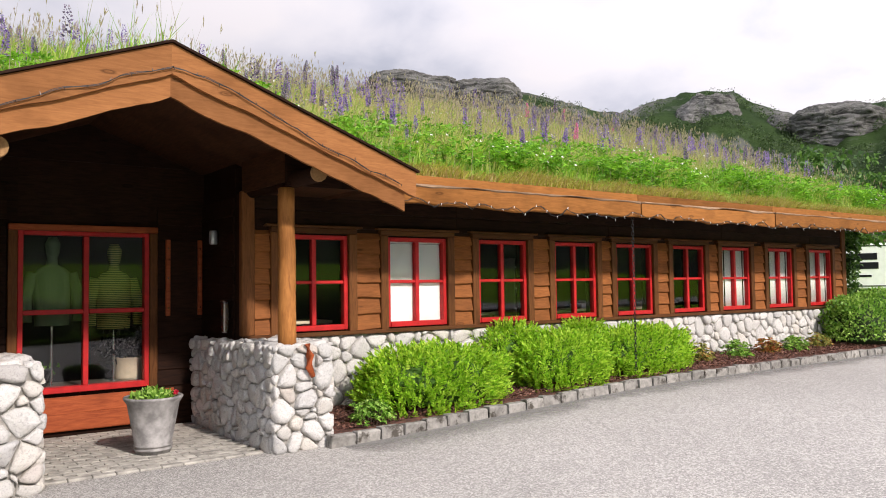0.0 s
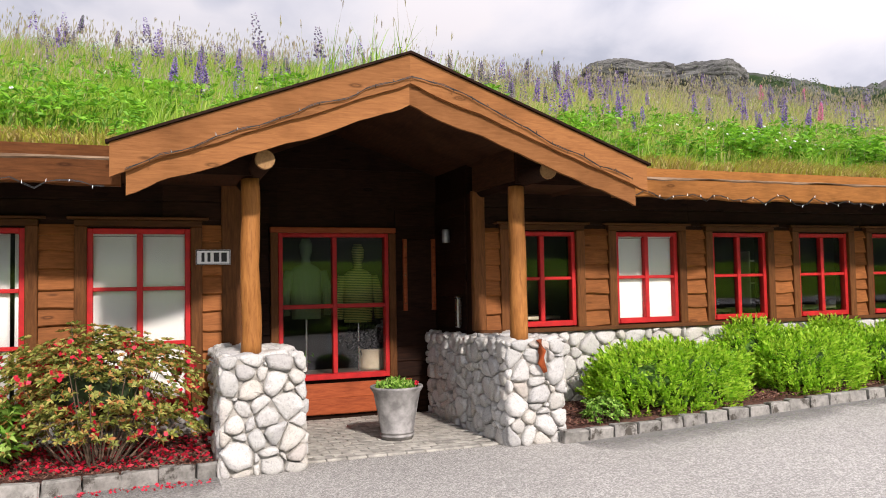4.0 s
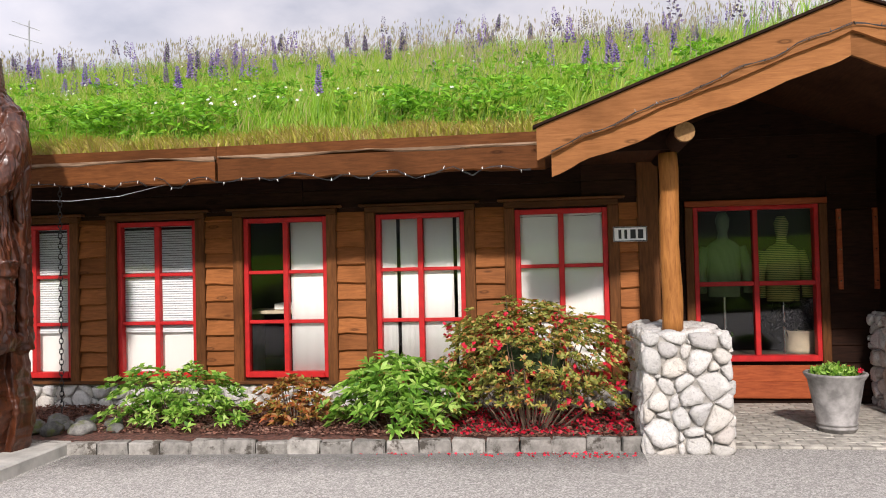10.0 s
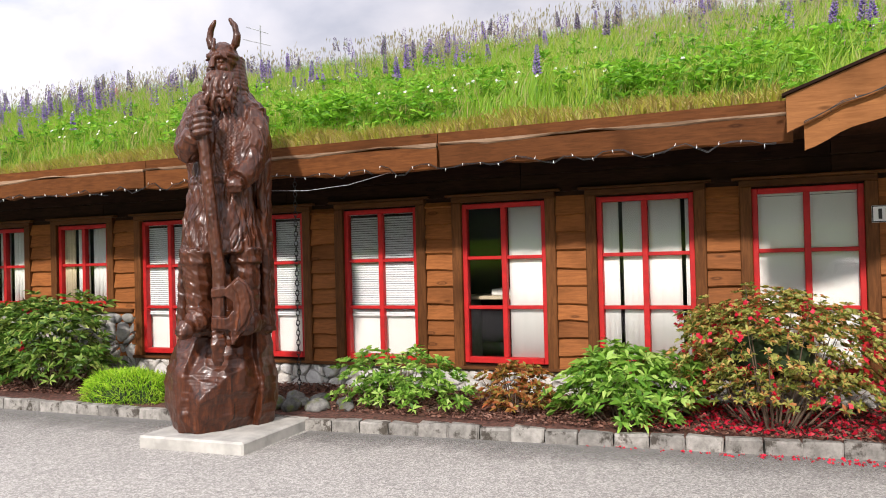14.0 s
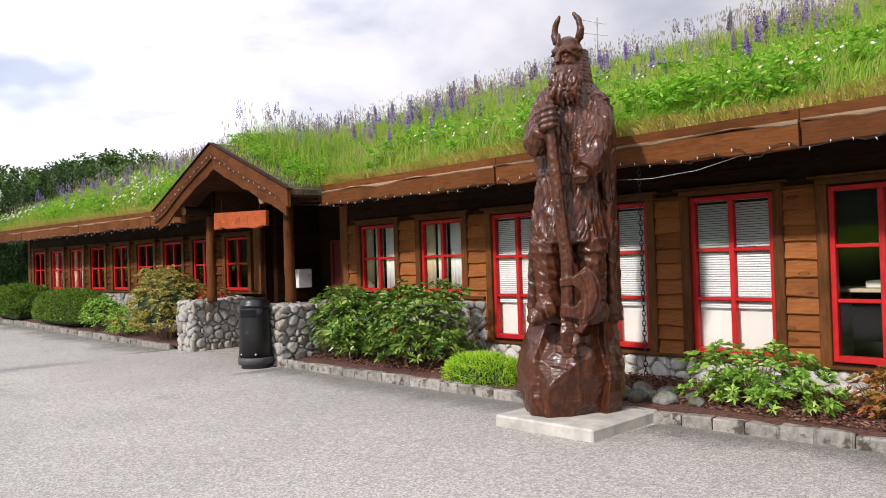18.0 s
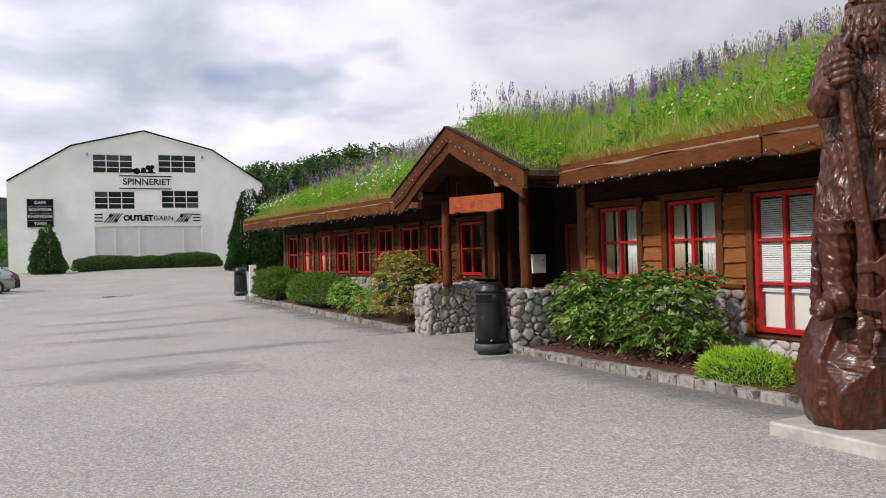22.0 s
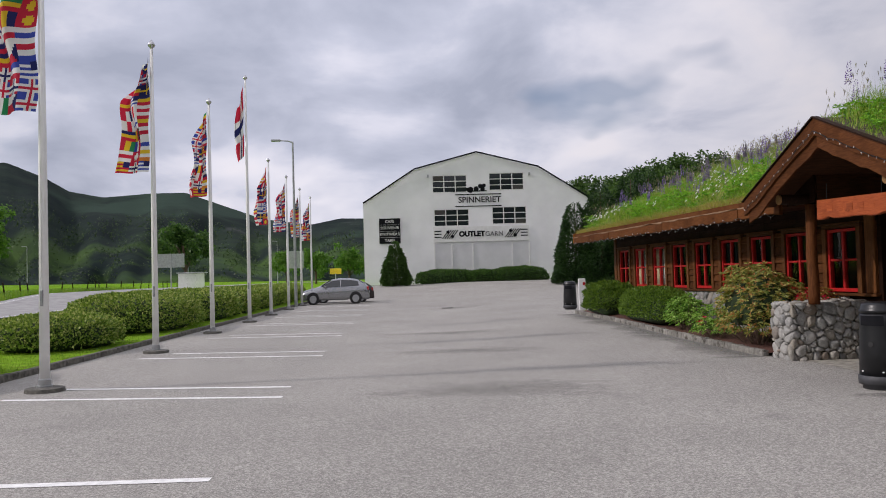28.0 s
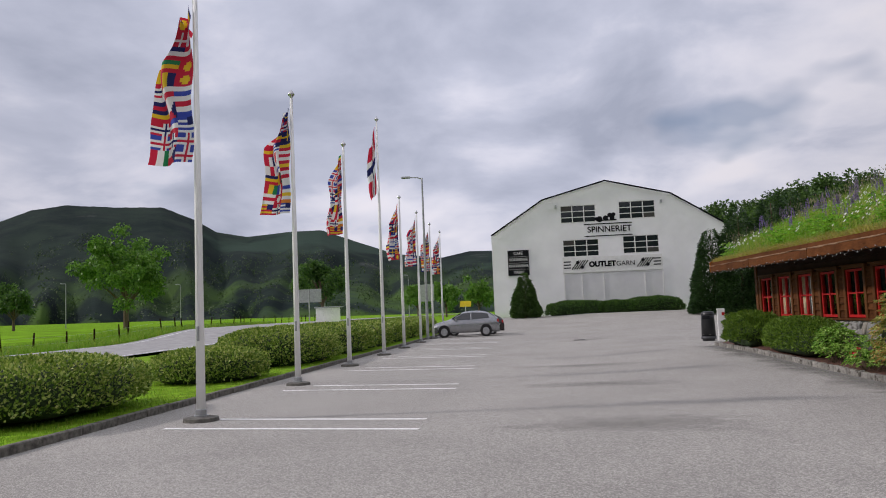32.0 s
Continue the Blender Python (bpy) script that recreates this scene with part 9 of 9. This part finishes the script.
sg = box("sign_panel", (-10.85, -8.55, -0.12, -0.02, 5.35, 8.1), M["ink"], mill, "black shop sign panel")
for k, wd in enumerate(("CAFE", "SOUVENIR", "KNITWEAR", "YARN")):
    text(wd, 0.43, -9.7, 7.75 - 0.69 * k, -0.14, M["white_plain"], sg, "lettering", 0.004)
    if k:
        box("rule", (-10.8, -8.6, -0.128, -0.121, 7.75 - 0.69 * k + 0.33, 7.75 - 0.69 * k + 0.35), M["white_plain"], sg)
gate = put("gate", mesh_of("gate", [(-4.8, -0.03, MB), (5.55, -0.03, MB), (5.55, -0.03, 5.2), (-4.8, -0.03, 5.2)], [(0, 1, 2, 3)], M["pale_gate"]), mill, label="closed white gate")
for x in (-4.85, -2.95, -0.65, 3.7, 5.6):
    box("gate_post", (x - 0.05, x + 0.05, -0.09, -0.035, MB, 5.28), M["white"], gate)
for x in (-5.4, 5.8):
    box("wall_lamp", (x - 0.1, x + 0.1, -0.3, 0.0, 12.5, 12.8), M["grey_metal"], mill)

for i, (x0, y0, rx, rz) in enumerate(((-84.0, 4.4, 3.2, 0.75), (-84.0, 8.6, 2.4, 0.6), (-84.0, 12.2, 3.0, 0.85))):
    clipped("clipped_hedge", "dark clipped hedge in front of the mill", (x0, y0, 0.3), (1.0, rx, rz + 0.25), M["leaf_deep"], 6000, 0.16, 0.11, 120 + i, box_k=2.6, bumps=0.1, category="hedge")
for i in range(5):
    clipped("small_shrub", "small dark shrub at the foot of the mill wall", (-85, 16.4 + 1.5 * i, 0.3), (0.5, 0.5, 0.35), M["leaf_deep"], 700, 0.14, 0.1, 130 + i)


def conifer(name, label, c, r, h, mat, n, L, W, seed, foot=0.62, full=0.75):
    rng = np.random.default_rng(seed)
    root = tagged(new(name), label, "tree")
    root.location = (c[0], c[1], gz(c[0], c[1]))
    bm = bmesh.new()
    tube(bm, [(0, 0, -0.1), (0, 0, h * 0.9)], [0.16, 0.03], 9)
    part("trunk", bm, M["twig"], root)
    z = h * (0.01 + 0.99 * (1 - np.sqrt(rng.random(n))))
    a = rng.random(n) * 2 * np.pi
    prof_r = r * (1 - z / h) ** full * (0.86 + 0.22 * np.array([noise.noise((math.cos(t) * 1.6 + seed, math.sin(t) * 1.6, q * 0.9)) for t, q in zip(a, z)]))
    prof_r = np.minimum(prof_r, r * (foot + z / h * 2.2)) * (0.72 + 0.3 * rng.random(n))
    P = np.stack([np.cos(a) * prof_r, np.sin(a) * prof_r, z], 1)
    D = unit(np.stack([np.cos(a), np.sin(a), np.full(n, 0.45)], 1) + rng.normal(size=(n, 3)) * 0.4)
    V, Q = leaf_quads(P, D, L * rng.uniform(0.6, 1.3, n), W, rng, 0.25)
    put("crown", big_mesh("crown", V, Q, mat), root)


M["leaf_thuja"] = leafy("thuja_spray", (0.012, 0.036, 0.010), (0.028, 0.07, 0.015), (0.05, 0.115, 0.022), trans=0.2)
conifer("conifer_tree", "mid-green pointed conifer in front of the mill", (-81.5, -0.9), 1.85, 4.6, M["leaf_mid"], 6000, 0.34, 0.16, 140)
for i, (x, y, r, h) in enumerate(((-74.0, 16.1, 2.5, 7.6), (-73.0, 18.3, 2.9, 9.4), (-72.4, 21.0, 3.0, 10.6), (-74.6, 23.4, 2.8, 10.8))):
    conifer("thuja_tree", "tall dense dark green thuja at the end of the house", (x, y), r, h, M["leaf_thuja"], 17000, 0.34, 0.11, 150 + i, 0.95, 0.5)


def broadleaf(name, label, c, h, spread, mat, n, L, seed, z0=None):
    """A tree: forked trunk and limbs, a crown of many leaf clumps with gaps."""
    rng = np.random.default_rng(seed)
    root = tagged(new(name), label, "tree")
    root.location = (c[0], c[1], gz(c[0], c[1]) if z0 is None else z0)
    bm = bmesh.new()
    tube(bm, [(0, 0, -0.3), (0.1, 0, h * 0.2), (0, 0.1, h * 0.42)], [h * 0.035, h * 0.028, h * 0.018], 9)
    clumps = []
    for k in range(11):
        a = k * 2.4 + rng.random()
        u = 0.25 + 0.7 * (k / 10)
        e = Vector((math.cos(a) * spread * (1.0 - 0.55 * u) * rng.uniform(0.6, 1.0), math.sin(a) * spread * (1.0 - 0.55 * u) * rng.uniform(0.6, 1.0), h * (0.34 + 0.58 * u)))
        b = Vector((0, 0, h * (0.16 + 0.24 * u)))
        tube(bm, [b, b.lerp(e, 0.5) + Vector((0, 0, h * 0.02)), e], [h * 0.014, h * 0.009, h * 0.003], 6)
        for _ in range(5):
            clumps.append(np.array(e) + rng.normal(size=3) * spread * 0.17)
    part("trunk", bm, M["twig"], root)
    C = np.array(clumps)
    idx = rng.integers(0, len(C), n)
    P = C[idx] + unit(rng.normal(size=(n, 3))) * (spread * 0.23 * rng.random((n, 1)) ** 0.4) * np.array([1, 1, 0.7])
    D = unit(rng.normal(size=(n, 3)) + np.array([0, 0, 0.3]))
    V, Q = leaf_quads(P, D, L * rng.uniform(0.6, 1.2, n), L * 0.6, rng, 0.3)
    put("crown", big_mesh("crown", V, Q, mat), root)


M["leaf_maple"] = leafy("maple_leaf", (0.06, 0.16, 0.015), (0.12, 0.27, 0.03), (0.20, 0.37, 0.05))
broadleaf("maple_tree", "spreading light green maple in the meadow", (-106, -57.5), 12.6, 6.6, M["leaf_maple"], 9000, 0.55, 160)
broadleaf("dark_tree", "round dark green tree beside the road", (-140, -38.5), 11.5, 5.6, M["leaf_deep"], 7000, 0.6, 161)
broadleaf("small_tree", "small round tree at the edge of the meadow", (-130, -92), 7.5, 4.2, M["leaf_deep"], 3500, 0.55, 162)
for i, (x, y, h) in enumerate(((-150, -17, 6), (-140, -10, 5.5), (-160, -24, 6.5), (-150, -4, 5))):
    broadleaf("roadside_tree", "green tree beside the distant road", (x, y), h, 3.6, M["leaf_maple"], 2500, 0.55, 165 + i)

# ---------------------------------------------------------------- road, fence, signs


def strip(name, line, w, lift, mat, label, cat):
    V, Q = [], []
    pts = [Vector((x, y)) for x, y in fine(line, 3.0)]
    for i, p in enumerate(pts):
        d = (pts[min(i + 1, len(pts) - 1)] - pts[max(i - 1, 0)]).normalized()
        nn = Vector((-d.y, d.x))
        for s in (-1, 0, 1):
            q = p + nn * (w / 2 * s)
            V.append((q.x, q.y, gz(q.x, q.y) + lift))
    for i in range(len(pts) - 1):
        for k in (0, 1):
            Q.append((3 * i + k, 3 * i + k + 1, 3 * i + k + 4, 3 * i + k + 3))
    return tagged(put(name, big_mesh(name, V, Q, mat, True)), label, cat, kind="structure")


ROAD = [(60, -20), (0, -22.0), (-20, -23.6), (-38, -25.4), (-57, -27.4), (-80, -31.5), (-114, -37.0), (-190, -38), (-300, -22)]
strip("road", ROAD, 10.6, 0.13, M["gravel"], "pale grey country road past the parking lot", "road")
strip("road_line", [(x, y + 4.9) for x, y in ROAD], 0.16, 0.137, M["line"], "white edge line of the road", "road marking")
strip("road_line_far", [(x, y - 4.4) for x, y in ROAD], 0.14, 0.137, M["line"], "white edge line of the road", "road marking")
fence = tagged(new("pasture_fence"), "leaning dark wooden fence posts with wire along the meadow", "fence")
fp = fine([(-20, -30.0), (-60, -37), (-86, -41), (-125, -46), (-175, -46)], 4.6)
meshes = []
for k in range(3):
    bm = bmesh.new()
    tube(bm, [(0, 0, -0.2), (0.02 * k, 0, 0.7), (0, 0.02, 1.35 + 0.1 * k)], [0.08, 0.075, 0.06], 7)
    meshes.append(bm_mesh("post", bm, M["dark_wood"]))
rf = random.Random(3)
for x, y in fp:
    put("post", rf.choice(meshes), fence, pose(x + rf.uniform(-1, 1), y + rf.uniform(-0.6, 0.6), gz(x, y) - 0.05, rf.uniform(-7, 7), rf.uniform(-16, 10), 0))
for zz in (0.5, 1.0):
    bm = bmesh.new()
    tube(bm, [(x, y, gz(x, y) + zz) for x, y in fp], 0.008, 4)
    part("wire", bm, M["grey_metal"], fence)
n = 30000
gx_, gy_ = -20 - 110 * rng_l.random(n), None
u = rng_l.random(n)
gy_ = np.interp(-gx_, [20, 38, 60, 80, 120, 135], [29.4, 31.2, 33.4, 37.4, 43, 44]) * -1 - 9 * u ** 1.5
V, T = blades(np.stack([gx_, gy_, ground_z(gx_, gy_) - 0.05], 1), rng_l.uniform(0.25, 0.8, n), rng_l.uniform(0.03, 0.07, n), rng_l, 0.4)
tagged(put("verge_grass", big_mesh("verge_grass", V, T, M["blades"], tris=True)), "tall rough grass along the fence", "grass", kind="stuff")
for x, y, w, h, z in ((-105, -30.5, 3.4, 1.8, 2.9), (-120, -16.5, 2.4, 2.6, 2.6)):
    root = tagged(new("road_sign"), "grey back of a large road sign on a steel post", "road sign")
    root.location = (x, y, gz(x, y))
    box("panel", (-0.05, 0.05, -w / 2, w / 2, z, z + h), M["grey_metal"], root)
    bm = bmesh.new()
    tube(bm, [(0.1, 0, 0), (0.1, 0, z + h)], 0.09, 8)
    part("post", bm, M["grey_metal"], root)
root = tagged(new("arrow_sign"), "small yellow arrow sign on a post", "road sign")
root.location = (-112, -9.8, gz(-112, -9.8))
box("panel", (-0.04, 0.04, -0.8, 0.8, 1.5, 2.3), M["yellow"], root, bevel=0.02)
bm = bmesh.new()
tube(bm, [(0.05, 0, 0), (0.05, 0, 1.6)], 0.06, 8)
part("post", bm, M["grey_metal"], root)
root = tagged(new("bus_shelter"), "small white shelter beside the road", "shelter")
root.location = (-118, -31.5, gz(-118, -31.5))
for k in range(3):
    box("panel", (-0.05, 0.05, -1.9 + 1.28 * k, -0.66 + 1.28 * k, 0.05, 2.2), M["white"], root)
box("roof", (-1.4, 0.2, -2.1, 2.1, 2.22, 2.4), M["grey_metal"], root, bevel=0.03)

# ---------------------------------------------------------------- lorry at the east end
lorry = tagged(new("lorry_trailer"), "white lorry trailer with blue and black markings", "lorry")
lorry.matrix_basis = pose(45.0, 18.6, gz(45, 18), 0, 0, -62)
box("box_body", (-5.0, 5.0, 0, 2.5, 0.95, 3.45), M["white"], lorry, bevel=0.05)
box("skirt", (-4.6, 4.6, 0.05, 0.15, 0.45, 0.94), M["black"], lorry)
for z in (1.08, 3.28):
    box("rivet_strip", (-4.9, 4.9, -0.02, -0.004, z, z + 0.06), M["ink"], lorry)
for k, (x, w, z) in enumerate(((-3.2, 2.0, 2.55), (-3.0, 1.7, 2.05))):
    box("text_bar", (x - w / 2 + 0.3, x + w / 2 + 0.6, -0.02, -0.004, z, z + 0.36), M["ink"], lorry)
box("text_bar", (-4.2, -1.9, -0.02, -0.004, 1.6, 1.72), M["ink"], lorry)
V = [(-4.85, -0.01, 2.75), (-4.0, -0.01, 2.9), (-4.0, -0.01, 2.35), (-4.85, -0.01, 2.45)]
put("blue_flash", mesh_of("blue_flash", V, [(0, 1, 2, 3)], M["blue"]), lorry)
for x in (-3.2, -1.9, 3.4):
    bm = bmesh.new()
    lathe(bm, [(0.2, -0.12), (0.48, -0.13), (0.5, 0), (0.48, 0.13), (0.2, 0.12)], 20)
    part("wheel", bm, M["rubber"], lorry, m=pose(x, 0.25, 0.5, 90, 0, 0))
for i, (x, y, h) in enumerate(((33, 17.5, 6.5), (37, 20.5, 8.0), (30, 21, 7.0), (52, 24, 9.0), (58, 12, 8.0))):
    broadleaf("birch_tree", "leafy green tree behind the house", (x, y), h, 2.6, M["leaf_deep"], 2200, 0.35, 175 + i)

# ---------------------------------------------------------------- hills


def mountain_material(name, rock, low, high, rock_amount, scale, meadow=0.0):
    n = Nodes(name, 0.95, 0, 0.1)
    g = n.N.new("ShaderNodeNewGeometry")
    sp = n.N.new("ShaderNodeSeparateXYZ")
    n.L.new(g.outputs["Normal"], sp.inputs[0])
    woods = n.ramp(n.noise(scale, 8, 0.65), (0.40, low), (0.60, high))
    fields = n.ramp(n.noise(scale * 0.25, 4, 0.5), (0.56, (0, 0, 0)), (0.62, (0.7, 0.7, 0.7)))
    woods = n.mixc(woods, tuple(v * 2.0 for v in high), fields)
    strata = n.noise(scale * 1.2, 8, 0.7, (0.5, 0.5, 3.0), 0.5)
    stone = n.ramp(strata, (0.38, tuple(v * 0.4 for v in rock)), (0.52, rock), (0.7, tuple(v * 1.35 for v in rock)))
    mk = n.ramp(n.noise(scale * 0.6, 6, 0.65), (0.5 - rock_amount, (0, 0, 0)), (0.58 - rock_amount, (1, 1, 1)))
    col = n.mixc(woods, stone, mk)
    if meadow:
        ps = n.N.new("ShaderNodeSeparateXYZ")
        n.L.new(g.outputs["Position"], ps.inputs[0])
        low_part = n.N.new("ShaderNodeMapRange")
        low_part.inputs["From Min"].default_value, low_part.inputs["From Max"].default_value = meadow, meadow * 0.35
        n.L.new(ps.outputs["Z"], low_part.inputs["Value"])
        spots = n.ramp(n.noise(scale * 0.6, 6, 0.6), (0.45, (0, 0, 0)), (0.58, (0.9, 0.9, 0.9)))
        fac = n.mixc(spots, low_part.outputs[0], 1.0, "MULTIPLY")
        col = n.mixc(col, (0.055, 0.105, 0.020), fac)
    n.base(col).bump(strata, 0.25 if meadow else 0.6, 3.0)
    return n.mat


def hills(name, label, prof, dist, depth, mat, seed, rough, rows=22, step=0.35):
    """A range of hills whose crest follows (azimuth, elevation) seen from the lot."""
    az = np.arange(prof[0][0], prof[-1][0] + 1e-6, step)
    el = np.interp(az, [p[0] for p in prof], [p[1] for p in prof])
    V = []
    for a, e in zip(az, el):
        ca, sa = math.cos(radians(a)), math.sin(radians(a))
        for k in range(rows):
            u = k / (rows - 1)
            r = dist - depth * (1 - u)
            top = 1.7 + dist * math.tan(radians(e))
            f = u ** 1.15
            z = top * f
            j = rough * top * f * (1 - 0.93 * u) * (noise.noise((a * 0.30, u * 3.2, seed)) + 0.5 * noise.noise((a * 0.9, u * 8, seed + 3)))
            j += rough * 0.07 * top * f * noise.noise((a * 2.6, u * 16, seed + 7))
            rr = r + depth * 0.22 * noise.noise((a * 0.5, u * 3, seed + 11)) * (1 - u)
            V.append((ca * rr, sa * rr, z + j - (2.0 if k == 0 else 0)))
    n = len(az)
    i, j = np.meshgrid(np.arange(n - 1), np.arange(rows - 1), indexing="ij")
    a0 = (i * rows + j).ravel()
    Q = np.stack([a0, a0 + rows, a0 + rows + 1, a0 + 1], -1)
    o = tagged(put(name, big_mesh(name, V, Q, mat, True)), label, "hills", kind="structure")
    return np.array(V).reshape(n, rows, 3)


def woods(name, label, G, count, mat, seed, h, lo, hi, per=26, size=0.17):
    """Trees standing on a slope, too many to count."""
    rng = np.random.default_rng(seed)
    n, rows, _ = G.shape
    i, u = rng.random(count) * (n - 1.001), (lo + (hi - lo) * rng.random(count)) * (rows - 1.001)
    i0, j0 = i.astype(int), u.astype(int)
    fi, fj = (i - i0)[:, None], (u - j0)[:, None]
    P = (G[i0, j0] * (1 - fi) + G[i0 + 1, j0] * fi) * (1 - fj) + (G[i0, j0 + 1] * (1 - fi) + G[i0 + 1, j0 + 1] * fi) * fj
    k = np.array([noise.noise((a * 0.09, b * 0.5, seed)) for a, b in zip(i, u)]) > -0.12
    P = P[k]
    H = h * rng.uniform(0.5, 1.25, len(P))
    PP, HH = np.repeat(P, per, 0), np.repeat(H, per)
    d = unit(rng.normal(size=PP.shape))
    C = PP + d * HH[:, None] * np.array([0.34, 0.34, 0.42]) * rng.random((len(PP), 1)) ** 0.4 + np.array([0, 0, 1.0]) * HH[:, None] * 0.5
    V, Q = leaf_quads(C, unit(d + rng.normal(size=d.shape) * 0.6), HH * size, HH * size * 0.7, rng, 0.2)
    tagged(put(name, big_mesh(name, V, Q, mat)), label, "woods", kind="stuff")


M["cliff"] = mountain_material("rocky_hill", (0.13, 0.127, 0.122), (0.009, 0.022, 0.006), (0.022, 0.043, 0.010), -0.05, 0.022)
# a little blue distance haze is put into these wood tones
M["far_hill"] = mountain_material("hazy_wooded_hill", (0.055, 0.060, 0.058), (0.006, 0.014, 0.013), (0.017, 0.031, 0.022), -0.13, 0.016, 58.0)
M["leaf_far"] = leafy("far_woods", (0.022, 0.05, 0.012), (0.045, 0.085, 0.02), (0.08, 0.13, 0.03), trans=0.2)
M["leaf_hill"] = leafy("hill_woods_leaf", (0.025, 0.06, 0.012), (0.055, 0.12, 0.022), (0.12, 0.22, 0.04), trans=0.3)
EAST = [(-20, 7.0), (5, 9.5), (15, 10.8), (23.8, 11.3), (26.5, 11.0), (29.2, 11.2), (31.5, 12.0), (33, 13.0), (34.6, 13.3), (36.2, 13.2), (38.5, 12.7), (40, 12.2), (42.1, 12.4), (45, 13.2), (48.6, 14.4), (51, 14.5), (53, 14.1), (55, 15.0), (57.1, 15.2), (60, 14.4), (65, 12.0), (75, 9.0), (95, 6.0), (120, 5.0)]
G = hills("hill_east", "rocky hills with grey cliffs and scattered trees", EAST, 430, 230, M["cliff"], 3.0, 0.22)
woods("hill_trees", "dark green trees scattered over the rocky hill", G, 12000, M["leaf_far"], 5, 4.4, 0.25, 0.96, 22)
WEST = [(120, 4.6), (140, 5.0), (165, 4.2), (176, 4.0), (181, 4.35), (184.8, 4.42), (187, 4.0), (190.3, 4.45), (193, 5.4), (195.6, 6.35), (198, 6.25), (200.9, 5.94), (203, 6.3), (204.5, 7.2), (206.6, 8.05), (209.5, 8.0), (212.7, 8.1), (214.8, 7.7), (216.6, 6.9), (222, 5.5), (235, 6.5), (255, 8.0), (280, 9.0), (310, 8.0), (340, 7.0)]
G = hills("hill_west", "dark wooded mountains beyond the meadow", WEST, 1150, 620, M["far_hill"], 8.0, 0.045, 40, 0.25)
woods("valley_woods", "dark woods at the foot of the mountains", G, 9000, M["leaf_far"], 6, 9.0, 0.02, 0.62, 9)
SOUTH = [(232, 0.1), (240, 0.9), (250, 1.5), (275, 1.9), (300, 1.7), (320, 0.9), (328, 0.1)]
hills("meadow_slope", "green sunlit meadow rising beyond the road", SOUTH, 300, 170, M["grass_ground"], 21.0, 0.05, 8, 2.0)
NORTH = [(138, 3.0), (150, 6.2), (156, 7.0), (161, 6.4), (165, 5.5), (167.5, 5.3), (170, 3.6), (173, 1.0)]
G = hills("hill_north", "low wooded hill behind the house", NORTH, 260, 110, M["cliff"], 12.0, 0.25, 14)
woods("hill_woods", "broad-leaved trees along the low hill", G, 800, M["leaf_hill"], 7, 8.0, 0.4, 0.97, 300, 0.11)


def cliff_rock_material():
    n = Nodes("bare_cliff_rock", 0.95, 0, 0.1)
    beds = n.noise(0.16, 8, 0.7, (0.6, 0.6, 2.2), 0.8)
    crack = n.noise(0.35, 6, 0.75, (1.6, 1.6, 0.7), 0.3)
    col = n.ramp(beds, (0.38, (0.035, 0.034, 0.033)), (0.5, (0.13, 0.127, 0.12)), (0.64, (0.22, 0.215, 0.20)))
    col = n.mixc(col, (0.035, 0.05, 0.02), n.ramp(crack, (0.54, (0, 0, 0)), (0.66, (0.85, 0.85, 0.85))))
    n.base(col).bump(beds, 1.0, 2.5)
    return n.mat


M["cliff_rock"] = cliff_rock_material()


def crag(az, dist, zc, rx, rz, seed):
    """A bare rounded crag standing out of the wooded hill."""
    bm = bmesh.new()
    bmesh.ops.create_icosphere(bm, subdivisions=6, radius=1)
    for v in bm.verts:
        d = v.co.normalized()
        f = sum(abs(c) ** 3.0 for c in d) ** (-1 / 3.0)
        f *= 1 + 0.16 * noise.noise((d.x * 2 + seed, d.y * 2, d.z * 2)) + 0.05 * noise.noise((d.x * 5, d.y * 5 + seed, d.z * 14)) + 0.03 * noise.noise((d.x * 16, d.y * 16, d.z * 24))
        v.co = Vector((d.x * f * rx, d.y * f * rx, d.z * f * rz))
    a = radians(az)
    o = put("crag", bm_mesh("crag", bm, M["cliff_rock"], True), m=pose(math.cos(a) * dist, math.sin(a) * dist, zc, 0, 0, az))
    tagged(o, "bare grey rounded crag rising from the wooded hill", "rock", kind="structure")


crag(34.5, 396, 66, 16.0, 25, 1.0)
crag(37.9, 402, 66, 10.0, 17, 2.0)
crag(31.2, 425, 72, 10.0, 10, 3.0)
crag(50.8, 400, 92, 22.0, 14, 4.0)
crag(56.0, 400, 96, 25.0, 14, 5.0)
crag(26.4, 396, 68, 21.0, 13, 6.0)
crag(29.6, 402, 71, 9.0, 9, 7.0)
crag(22.5, 398, 66, 15.0, 11, 8.0)
